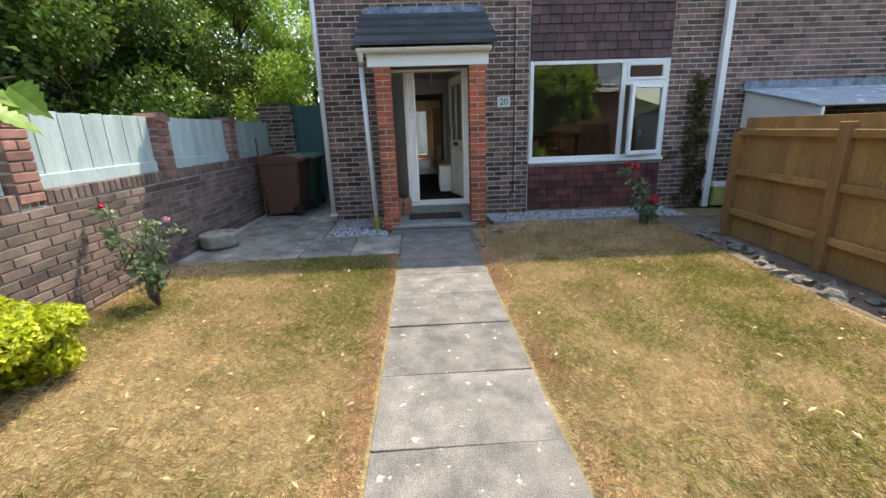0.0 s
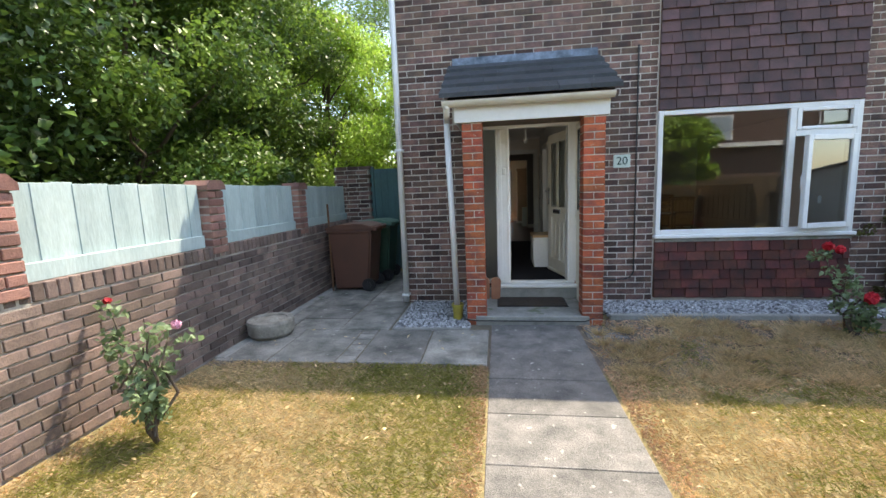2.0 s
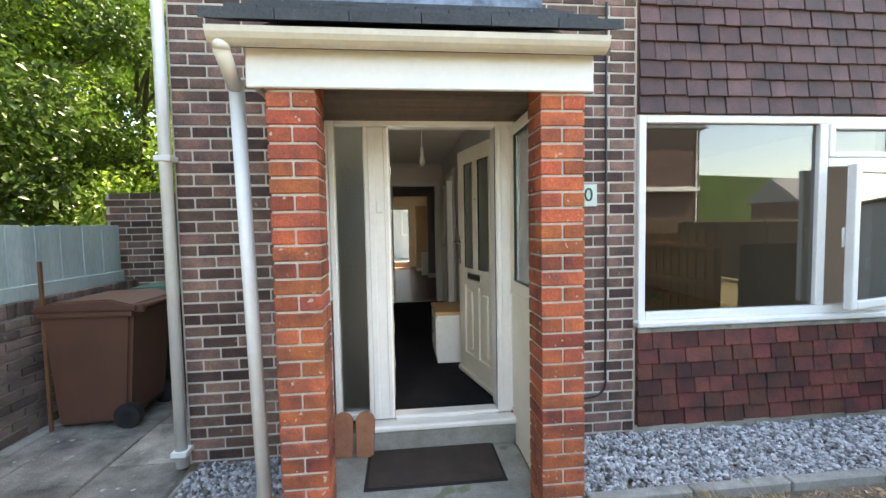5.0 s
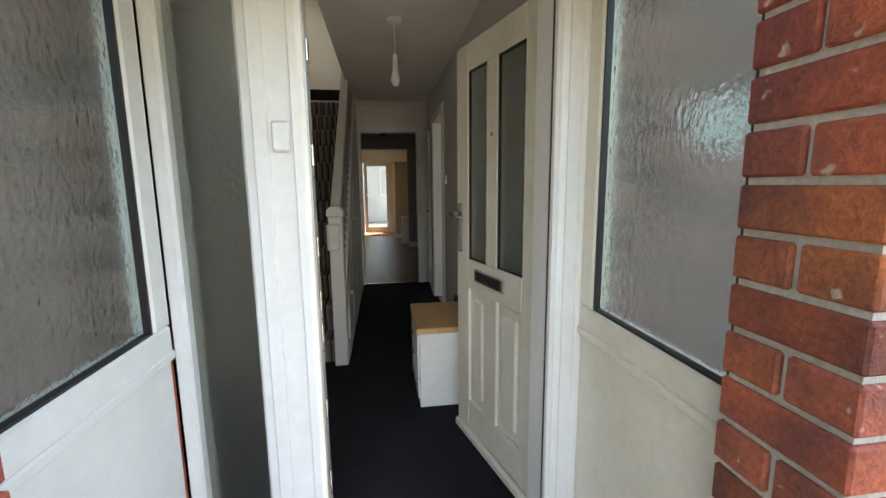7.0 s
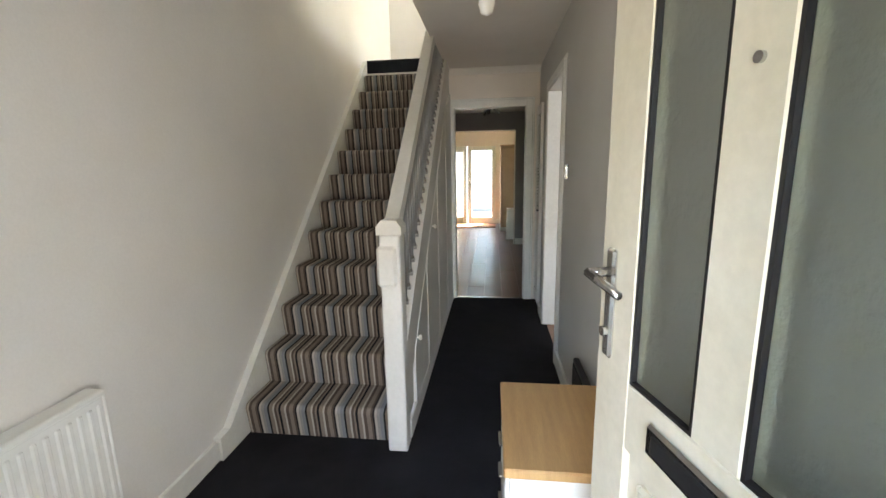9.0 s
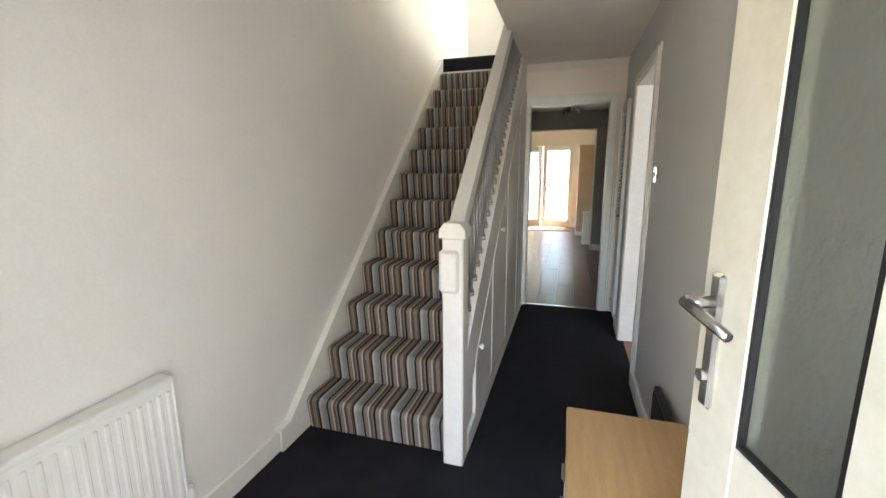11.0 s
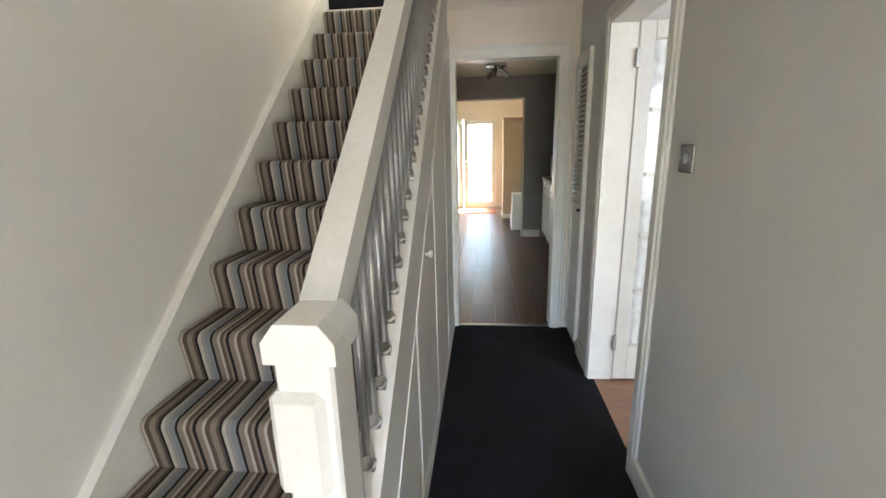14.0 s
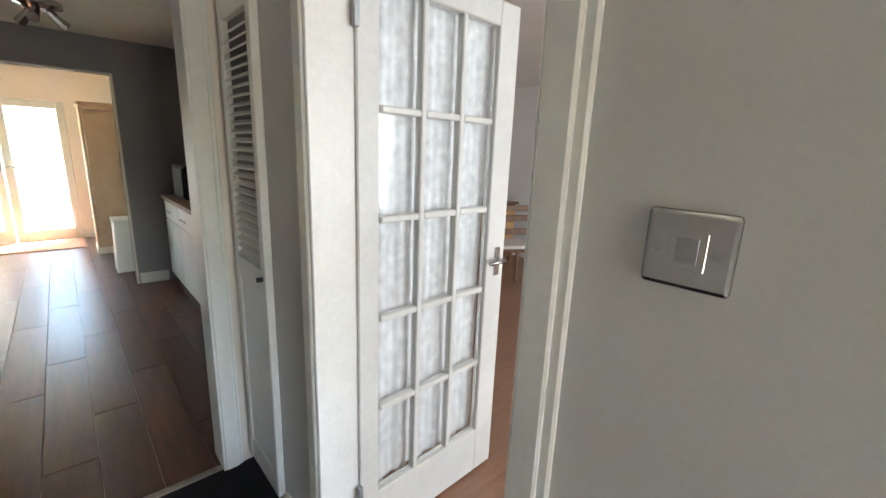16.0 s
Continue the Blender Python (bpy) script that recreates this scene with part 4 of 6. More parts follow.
# ---- garden ----
def wheelie_bin(name, x, y, rz, body, lid, label):
    e = thing(name, x, y, 0, label, "wheelie bin", rz=rz)
    bm = bmesh.new()
    lo = [bm.verts.new(p) for p in ((-0.245, -0.27, 0.02), (0.245, -0.27, 0.02), (0.245, 0.27, 0.06), (-0.245, 0.27, 0.06))]
    hi = [bm.verts.new(p) for p in ((-0.275, -0.33, 0.93), (0.275, -0.33, 0.93), (0.275, 0.36, 0.95), (-0.275, 0.36, 0.95))]
    bm.faces.new(lo)
    bm.faces.new(hi)
    for i in range(4):
        bm.faces.new((lo[i], lo[(i + 1) % 4], hi[(i + 1) % 4], hi[i]))
    bmesh.ops.bevel(bm, geom=bm.edges[:], offset=0.025, segments=3, affect="EDGES")
    part("body", bm, body, e)
    part("rim", box(-0.295, 0.295, -0.35, 0.37, 0.90, 0.95, 0.015, seg=2), body, e)
    lb_ = extrude_profile([(-0.37, 0.95), (-0.37, 0.985), (-0.2, 1.03), (0.2, 1.045), (0.38, 1.0), (0.40, 0.95)], "x", -0.305, 0.305)
    bmesh.ops.bevel(lb_, geom=lb_.edges[:], offset=0.012, segments=2, affect="EDGES")
    ld = part("lid", lb_, lid, e)
    part("lid_grip", box(-0.16, 0.16, -0.395, -0.365, 0.945, 0.97, 0.008), lid, ld)
    part("handle_bar", rod((-0.24, 0.43, 0.98), (0.24, 0.43, 0.98), 0.017, n=12), body, e, smooth=True)
    for sx in (-1, 1):
        part("handle_arm", box(sx * 0.24 - 0.02, sx * 0.24 + 0.02, 0.33, 0.44, 0.93, 1.0, 0.008), body, e)
        w = part("wheel", rod((sx * 0.215, 0.27, 0.10), (sx * 0.275, 0.27, 0.10), 0.10, n=24), RUBBER, e)
        part("hub", rod((sx * 0.27, 0.27, 0.10), (sx * 0.281, 0.27, 0.10), 0.045, n=16), BLACK, w)
    part("axle", rod((-0.22, 0.27, 0.10), (0.22, 0.27, 0.10), 0.012), BLACK, e)
    return e


b1 = wheelie_bin("wheelie_bin", -2.60, 0.98, -92, BIN_BROWN, BIN_BROWN, "brown plastic wheelie bin beside the garden wall")
part("sticker", box(0.252, 0.262, -0.02, 0.03, 0.62, 0.65), UPVC, b1, "small white sticker")
wheelie_bin("wheelie_bin", -2.50, 1.70, -91, BIN_GREEN, LID_GREEN, "dark green wheelie bin behind the brown one")
stake = tagged(to_object("stake", box(-2.93, -2.905, 0.72, 0.745, 0.0, 1.35, 0.003), BROWN_WOOD), "thin wooden stake leaning by the wall", "stake")

pl = thing("stone_planter", -2.82, -1.25, 0, "round weathered stone trough on the patio", "planter")
part("bowl", lathe([(0.19, 0.0), (0.235, 0.05), (0.245, 0.16), (0.235, 0.19), (0.175, 0.19), (0.165, 0.165)], 28), STONE, pl, smooth=False)
part("soil", lathe([(0.17, 0.12), (0.17, 0.172), (0.08, 0.178)], 20), STONE, pl)

pot = thing("plant_pot", -0.832, -0.70, 0.015, "yellow pot catching the downpipe", "pot")
part("pot_body", lathe([(0.05, 0.0), (0.064, 0.15), (0.072, 0.15), (0.072, 0.18), (0.06, 0.18), (0.05, 0.08)], 24), YELLOW, pot)

mat_ = thing("doormat", 0.03, -0.30, 0.098, "dark brown coir doormat on the step", "doormat")
part("mat_top", box(-0.39, 0.39, -0.19, 0.19, 0.004, 0.018, 0.004), MAT_BROWN, mat_)
part("edging", box(-0.41, 0.41, -0.21, 0.21, 0.0, 0.007, 0.003), RUBBER, mat_)


def ridge_tile(x, y, rz):
    """A curved ridge tile stood on end beside the door."""
    e = thing("ridge_tile", x, y, 0.098, "terracotta tile stood on end beside the door", "tile", group="tiles beside the door", rz=rz)
    pts = []
    for i in range(9):
        a = i / 8 * math.pi
        pts.append((0.062 * math.cos(a), 0.22 + 0.06 * math.sin(a)))
    pts += [(-0.055, 0.0), (0.055, 0.0)]
    bm = extrude_profile(pts, "y", -0.012, 0.012)
    bmesh.ops.bevel(bm, geom=[g for g in bm.edges], offset=0.004, segments=1, affect="EDGES")
    part("tile_body", bm, TERRA, e)
    return e


for i, (x, y, r, tilt) in enumerate(((-0.535, -0.135, 0, 8), (-0.40, -0.15, -6, 12))):
    s_ = ridge_tile(x, y, r)
    s_.matrix_world = pose(x, y, 0.1, -tilt, 0, r)

# house number
sign = thing("number_sign", 1.157, 0.085, 1.76, "pale green house number plate reading 20", "house number")
part("plate", box(-0.098, 0.098, -0.008, 0.004, -0.078, 0.078, 0.003), surface("pale green enamel", (0.6, 0.7, 0.66), (0.55, 0.65, 0.6), rough=0.3, var=0.03, bump=0.02), sign)
cu = bpy.data.curves.new("numerals", "FONT")
cu.body, cu.size, cu.align_x, cu.align_y, cu.extrude = "20", 0.135, "CENTER", "CENTER", 0.002
tmp = new("numerals_tmp", cu)
me = bpy.data.meshes.new_from_object(tmp.evaluated_get(bpy.context.evaluated_depsgraph_get()))
bpy.data.objects.remove(tmp)
me.materials.clear()
me.materials.append(surface("dark green numerals", (0.01, 0.06, 0.045), rough=0.4, var=0.05, bump=0.0))
nm = new("numerals", me)
nm.parent = sign
nm.matrix_basis = pose(0, -0.011, 0, 90, 0, 0)

# pipes and cables on the front wall
cp = thing("downpipe", -1.60, 0.04, 0, "white plastic downpipe at the house corner", "downpipe", group="downpipes")
part("pipe", rod((0, 0, 0.02), (0, 0, 5.7), 0.036, n=16), UPVC, cp, smooth=True)
for z in (0.1, 2.0, 4.0):
    part("bracket", box(-0.05, 0.05, -0.045, 0.06, z, z + 0.035, 0.004), UPVC, cp)
cq = thing("downpipe", 4.53, 0.03, 0, "white square downpipe on the brick wall", "downpipe", group="downpipes")
part("pipe", box(-0.05, 0.05, -0.05, 0.05, 0.0, 5.7, 0.012, seg=2), UPVC, cq)
for z in (1.2, 3.2):
    part("bracket", box(-0.065, 0.065, -0.055, 0.065, z, z + 0.04, 0.004), UPVC, cq)
cab = thing("wall_cable", 1.32, 0.075, 0, "black cable clipped to the brick wall", "cable")
cb = rod((0, 0, 3.09), (0, 0, 0.42), 0.0085, n=8)
for i in range(6):
    a0, a1 = i / 6 * math.pi / 2, (i + 1) / 6 * math.pi / 2
    rod((-0.12 + 0.12 * math.cos(a0), -0.01, 0.42 - 0.12 * math.sin(a0)), (-0.12 + 0.12 * math.cos(a1), -0.01, 0.42 - 0.12 * math.sin(a1)), 0.0085, None, 8, cb)
rod((-0.12, -0.01, 0.30), (-0.56, -0.05, 0.28), 0.0085, None, 8, cb)
part("cable_run", cb, BLACK, cab)
cl = rod((-0.60, -0.885, 0.05), (0.55, -0.885, 0.045), 0.006, n=6)
rod((0.55, -0.885, 0.045), (0.80, -0.80, 0.12), 0.006, None, 6, cl)
rod((-0.60, -0.885, 0.05), (-0.75, -0.86, 0.06), 0.006, None, 6, cl)
tagged(to_object("step_cable", cl, BLACK), "black cable lying along the doorstep", "cable")

# meter box and neighbour's lean-to
mb = thing("meter_box", 4.85, 0.02, 0.0, "lime painted meter box with a white frame", "meter box")
part("door", box(-0.2, 0.2, -0.07, 0.05, 0.02, 0.33, 0.006), LIME, mb)
part("frame", box(-0.23, 0.23, -0.06, 0.06, 0.33, 0.40, 0.006), UPVC, mb)
lt = thing("lean_to", 6.3, -0.3, 0, "neighbour's lean-to with a clear sheet roof", "lean-to")
part("roof_sheet", on(lt, extrude_profile([(-1.3, 1.52), (0.09, 1.82), (0.09, 1.84), (-1.3, 1.54)], "x", 4.95, 8.5)), surface("grey polycarbonate", (0.45, 0.52, 0.56), (0.38, 0.44, 0.48), rough=0.25, var=0.05, bump=0.02), lt)
part("end_frame", on(lt, extrude_profile([(-1.3, 0), (-1.3, 1.5), (0.08, 1.8), (0.08, 0)], "x", 5.0, 5.04)), PAINT_WHITE, lt)
part("flashing", on(lt, box(4.95, 8.5, 0.06, 0.09, 1.82, 1.95, 0.004)), LEAD, lt)


# plants
def foliage(n, centres, radii, size, flat=0.0):
    c = np.array(centres)
    k = rng.integers(0, len(c), n)
    v = rng.normal(size=(n, 3))
    v /= np.linalg.norm(v, axis=1, keepdims=True)
    r = rng.random(n) ** 0.45
    p = c[k] + v * (r * np.array(radii)[k])[:, None] * np.array((1, 1, 0.75))
    d = rng.normal(size=(n, 3)) + v * 0.6 + np.array((0, 0, -0.2))
    u = rng.normal(size=(n, 3)) + np.array((0, 0, 1.2 + flat))
    L = size * rng.uniform(0.6, 1.35, n)
    return p, d, u, L, L * rng.uniform(0.45, 0.75, n)


def limb(p, q, r0, r1, bm, bends=4, wob=0.12):
    p, q = Vector(p), Vector(q)
    prev, L = p, (q - p).length
    for i in range(1, bends + 1):
        f = i / bends
        cur = p.lerp(q, f) + Vector(rng.normal(size=3)) * L * wob * 0.25 * (1 if i < bends else 0)
        rod(prev, cur, r0 + (r1 - r0) * (i - 1) / bends, r0 + (r1 - r0) * f, 7, bm)
        prev = cur


def tree(x, y, h, spread, n, leaf_m, size, label, low=0.2, name="tree"):
    e = thing(name, x, y, 0, label, "tree", group="trees behind the wall")
    bm = bmesh.new()
    limb((0, 0, 0), (rng.normal() * 0.3, rng.normal() * 0.3, h * 0.8), 0.11 + h * 0.008, 0.03, bm, 6)
    trunk = part("trunk", bm, BARK, e)
    cs, rs = [], []
    for i in range(30):
        z = h * (low + (1 - low) * rng.random() ** 0.85)
        a = rng.random() * 6.283
        rad = spread * math.sqrt(max(0.08, 1 - (z / h - 0.45) ** 2 * 2.0)) * rng.uniform(0.35, 1.0)
        q = (rad * math.cos(a), rad * math.sin(a), z)
        if i < 16:
            br = bmesh.new()
            limb((0, 0, max(z - spread * 0.6, 0.3)), q, 0.035, 0.008, br)
            part("branch", br, BARK, trunk)
        cs.append(q)
        rs.append(spread * rng.uniform(0.26, 0.5))
    quads("crown", *foliage(n, cs, rs, size), leaf_m, e)
    return e


# the first two trees take the leaf colour with painted-in shade
for i, (x, y, h, s_, n, m_) in enumerate((
        (-5.9, -5.2, 5.8, 2.1, 15000, LEAF_SHADED), (-5.8, -2.4, 6.4, 2.1, 19000, LEAF_SHADED), (-5.5, 0.2, 5.8, 2.0, 19000, LEAF_TREE), (-5.6, 2.8, 6.4, 2.1, 20000, LEAF_TREE),
        (-4.7, 5.2, 5.6, 2.1, 20000, LEAF_BRIGHT), (-3.4, 8.4, 6.2, 2.2, 18000, LEAF_BRIGHT), (-7.4, 6.4, 9.0, 2.9, 17000, LEAF_TREE), (-8.2, 0.5, 9.5, 3.1, 17000, LEAF_TREE),
        (-8.4, -4.5, 9.5, 3.1, 14000, LEAF_TREE), (-5.4, 12.0, 9.5, 3.2, 16000, LEAF_TREE), (-9.5, 11.0, 11.5, 3.8, 15000, LEAF_TREE), (-11, 4.0, 11.5, 3.8, 14000, LEAF_TREE), (-10.5, -3.0, 10.5, 3.2, 8000, LEAF_TREE))):
    tree(x, y, h, s_, round(n * 2.3) if x > -6 else round(n * 1.4), m_, 0.082 if x > -6 else 0.15, "tall broadleaf tree with dense green leaves" if m_ is not LEAF_BRIGHT else "leafy tree with bright young green leaves")
# the tree the front window mirrors, and what stands across the way
tree(-4.2, -9.0, 5.0, 1.9, 6000, LEAF_TREE, 0.16, "broadleaf tree across the garden")
tree(4.15, -6.6, 4.4, 1.15, 20000, LEAF_BRIGHT, 0.13, "small broadleaf tree behind the timber fence", 0.12)
tree(3.55, -5.7, 2.9, 0.85, 15000, LEAF_BRIGHT, 0.12, "dense leafy bush at the end of the timber fence", 0.04)
und = thing("undergrowth", -5.0, 0, 0, "tangled green undergrowth behind the wall", "undergrowth", kind="stuff")
cs = [(rng.uniform(-1.6, 0.9), rng.uniform(-7, 9), rng.uniform(0.2, 2.6)) for _ in range(90)]
q_ = quads("leaves", *foliage(16000, cs, [0.55] * 90, 0.12), LEAF_SHADED, und)

# lime shrub with pink flowers
sh = thing("shrub", -2.76, -4.56, 0, "lime green leafy shrub with pink flower heads", "shrub")
cs = [(0.0, 0, 0.25)] + [(rng.uniform(-0.45, 0.46), rng.uniform(-0.42, 0.42), rng.uniform(0.06, 0.48)) for _ in range(56)]
for c in cs:
    part("stem", rod((c[0] * 0.2, c[1] * 0.2, 0), c, 0.008, 0.004, 5), BARK, sh)
quads("leaves", *foliage(26000, cs, [0.14] * len(cs), 0.044), LEAF_LIME, sh)
for i in range(8):
    c = cs[i + 2]
    p = (np.array([[c[0] + 0.07, c[1] - 0.07, c[2] + 0.13]]) + rng.normal(size=(60, 3)) * np.array((0.03, 0.03, 0.012)))
    quads("flower_head", p, rng.normal(size=(60, 3)), np.tile((0.0, 0.0, 1.0), (60, 1)), np.full(60, 0.024), np.full(60, 0.018), PETAL_PINK, sh)


def rose_flower(e, c, r, m_):
    n = 34
    v = rng.normal(size=(n, 3))
    v /= np.linalg.norm(v, axis=1, keepdims=True)
    return quads("bloom", np.array(c) + v * r * 0.6, np.cross(v, rng.normal(size=(n, 3))), v, np.full(n, r * 1.3), np.full(n, r * 1.2), m_, e)


def rose_bush(x, y, stems, label, blooms):
    e = thing("rose_bush", x, y, 0, label, "rose bush", group="rose bushes")
    cs = []
    for q in stems:
        bm = bmesh.new()
        limb((0, 0, 0), q, 0.012, 0.005, bm, 5, 0.25)
        part("stem", bm, BARK, e)
        for f in (0.35, 0.5, 0.65, 0.8, 0.95, 1.0):
            cs.append((q[0] * f + rng.normal() * 0.04, q[1] * f + rng.normal() * 0.04, q[2] * f))
    quads("leaves", *foliage(95 * len(stems), cs, [0.085] * len(cs), 0.055), LEAF_ROSE, e)
    for c, r, m_ in blooms:
        rose_flower(e, c, r, m_)
    return e


rose_bush(-2.47, -3.2, [(0.04, 0, 0.72), (-0.06, 0.05, 0.6), (0.1, 0.08, 0.66), (0.0, -0.05, 0.45), (-0.42, 0.2, 0.82), (-0.3, 0.12, 0.6)], "thin rose bush with a few orange-pink blooms", [((0.16, 0.08, 0.74), 0.03, PETAL_PINK), ((-0.42, 0.2, 0.86), 0.025, PETAL_RED)])
rose_bush(2.86, -1.22, [(-0.12, 0.0, 0.52), (0.1, 0.02, 0.34), (-0.26, 0.04, 0.8), (-0.02, 0.1, 0.6), (0.16, 0.0, 0.3)], "rose bush with bright red blooms", [((-0.28, 0.0, 0.86), 0.045, PETAL_RED), ((-0.18, 0.0, 0.83), 0.04, PETAL_RED), ((0.11, 0.0, 0.38), 0.06, PETAL_RED)])

iv = thing("climber", 4.24, 0.07, 0, "sparse climber with brown and green leaves on the wall", "climbing plant")
cs = [(rng.normal() * (0.08 + 0.05 * (z < 1.2)) + 0.03 * math.sin(z * 4), -0.03, z) for z in np.linspace(0.05, 2.05, 46)]
for k in range(4):
    bm = bmesh.new()
    limb((rng.normal() * 0.05, -0.02, 0), (rng.normal() * 0.08, -0.02, 2.0 - k * 0.25), 0.01, 0.004, bm, 8, 0.08)
    part("stem", bm, BARK, iv)
p, d, u, L, W = foliage(2000, cs, [0.11] * len(cs), 0.05)
p[:, 1] = -np.abs(p[:, 1]) * 0.5 - 0.02
quads("leaves", p, d, u, L, W, LEAF_IVY, iv)

# big leaf hanging in from the near tree
bl = thing("sapling", -2.55, -5.25, 0.14, "slender sapling with large serrated green leaves", "sapling")
bm = rod((0, 0, -0.16), (0.05, 0.05, 1.0), 0.014, 0.01, 7)
rod((0.05, 0.05, 1.0), (0.0, 0.1, 1.9), 0.01, 0.006, 7, bm)
rod((0.03, 0.07, 1.3), (0.85, 0.4, 1.5), 0.008, 0.004, 6, bm)
rod((0.0, 0.1, 1.7), (0.7, 0.4, 1.95), 0.006, 0.004, 6, bm)
part("stem", bm, BARK, bl)
ends = [(0.86, 0.42, 1.47), (0.76, 0.36, 1.45), (0.66, 0.34, 1.47), (0.7, 0.42, 1.42), (0.56, 0.3, 1.44), (0.62, 0.24, 1.40), (0.46, 0.26, 1.45), (0.5, 0.2, 1.62), (0.7, 0.4, 1.93), (0.6, 0.36, 1.9), (0.45, 0.3, 1.8), (0.35, 0.2, 1.4)]
for k, c in enumerate(ends):
    lf_ = bmesh.new()
    lobes = [(0.0, 0.0)]
    for i in range(1, 12):
        f = i / 12
        lobes.append((f, 0.3 * math.sin(math.pi * f ** 0.8) * (1 + 0.13 * (-1) ** i)))
    up_ = [lf_.verts.new((f, w, -0.25 * f * f + 0.06 * w)) for f, w in lobes]
    dn_ = [lf_.verts.new((f, -w, -0.25 * f * f + 0.06 * w)) for f, w in lobes[1:]]
    mid = [lf_.verts.new((f, 0, -0.25 * f * f - 0.02)) for f, w in lobes[1:]]
    tip = lf_.verts.new((1.05, 0, -0.3))
    for i in range(11):
        ml, mr_ = (up_[0], mid[0]) if i == 0 else (mid[i - 1], mid[i])
        if i == 0:
            lf_.faces.new((up_[0], mid[0], up_[1]))
            lf_.faces.new((up_[0], dn_[0], mid[0]))
        else:
            lf_.faces.new((mid[i - 1], mid[i], up_[i + 1], up_[i]))
            lf_.faces.new((mid[i - 1], dn_[i - 1], dn_[i], mid[i]))
    lf_.faces.new((mid[-1], tip, up_[-1]))
    lf_.faces.new((mid[-1], dn_[-1], tip))
    bmesh.ops.transform(lf_, matrix=pose(c[0] - 0.06, c[1], c[2], rng.uniform(15, 50), rng.uniform(5, 35), rng.uniform(-40, 40)) @ Matrix.Scale(rng.uniform(0.17, 0.25), 4), verts=lf_.verts)
    part("leaf", lf_, LEAF_BRIGHT, bl)


# ---- paving, gravel and lawn ----
joint_bed = tagged(to_object("joint_bed", box(-3.04, -0.455, -1.955, 2.3, -0.03, -0.006), JOINT), "dark sand under the patio joints", "ground", kind="structure")
path_bed = tagged(to_object("path_bed", box(-0.44, 0.45, -9.3, -0.86, -0.03, -0.006), JOINT), "dark sand under the path joints", "ground", kind="structure")
path = thing("path", 0, -4, 0, "garden path of weathered concrete slabs", "path", kind="structure")
JOINTS = (-0.87, -1.05, -1.62, -2.2, -2.72, -3.25, -3.85, -4.49, -5.09, -5.69, -6.29, -6.89, -7.49, -8.09, -8.69, -9.29)
for ya, yb in zip(JOINTS, JOINTS[1:]):
    piece("slab", slab_mesh("slab", 0.897, ya - yb - 0.007, 0.045, 0.004, SLAB), path, path.matrix_world.inverted() @ pose(0.005, (ya + yb) / 2, -0.02 + rng.normal() * 0.002, 0, rng.normal() * 0.2, rng.normal() * 0.25))
patio = thing("patio", -2, -1, 0, "uneven grey paving slabs beside the house", "patio", kind="structure")


def pave(x0, x1, y0, y1):
    me = slab_mesh("slab", x1 - x0 - 0.012, y1 - y0 - 0.012, 0.045, 0.008, SLAB_OLD)
    piece("slab", me, patio, patio.matrix_world.inverted() @ pose((x0 + x1) / 2, (y0 + y1) / 2, -0.019 + rng.normal() * 0.003, rng.normal() * 0.35, rng.normal() * 0.3, rng.normal() * 0.5))


for x0, x1 in ((-1.06, -0.465), (-1.66, -1.06), (-2.5, -1.84), (-3.02, -2.5)):
    pave(x0, x1, -1.95, -1.06)
for i in range(6):
    pave(-1.84, -1.66, -1.95 + i * 0.148, -1.95 + i * 0.148 + 0.148)
for x0, x1, off in ((-2.13, -1.56, 0.0), (-2.72, -2.13, -0.2), (-2.93, -2.72, 0.1)):
    y = -1.06 + (off if off > 0 else 0.0)
    if off > 0:
        pave(x0, x1, -1.06, y)
    y1 = y + 0.6 + (off if off < 0 else 0.0)
    while y < 2.2:
        pave(x0, x1, y, y1)
        y, y1 = y1, y1 + 0.6
xs = thing("path_end", 0.7, -1.1, 0, "single paving slab beside the step", "paving slab", kind="structure")
piece("slab", slab_mesh("slab", 0.4, 0.36, 0.045, 0.008, SLAB), xs, pose(0.0, 0.02, -0.018))


def kerb(name, x0, x1, y0, y1, h, label):
    e = thing(name, (x0 + x1) / 2, (y0 + y1) / 2, 0, label, "edging", kind="structure")
    n = max(1, int(max(x1 - x0, y1 - y0) / 0.6))
    for i in range(n):
        if x1 - x0 > y1 - y0:
            a, b = x0 + (x1 - x0) * i / n, x0 + (x1 - x0) * (i + 1) / n
            part("edging_stone", on(e, box(a + 0.004, b - 0.004, y0, y1, -0.03, h, 0.008)), CONCRETE, e)
        else:
            a, b = y0 + (y1 - y0) * i / n, y0 + (y1 - y0) * (i + 1) / n
            part("edging_stone", on(e, box(x0, x1, a + 0.004, b - 0.004, -0.03, h, 0.008)), CONCRETE, e)


kerb("edging_1", 0.86, 3.3, -0.66, -0.59, 0.05, "low concrete edging along the gravel strip")
kerb("edging_2", -1.50, -0.68, -1.06, -1.02, 0.02, "low edging round the small gravel bed")
kerb("edging_3", -1.53, -1.50, -1.06, -0.02, 0.02, "low edging round the small gravel bed")
kerb("edging_4", -3.04, -2.93, -1.9, 2.2, 0.01, "narrow concrete strip along the wall foot")


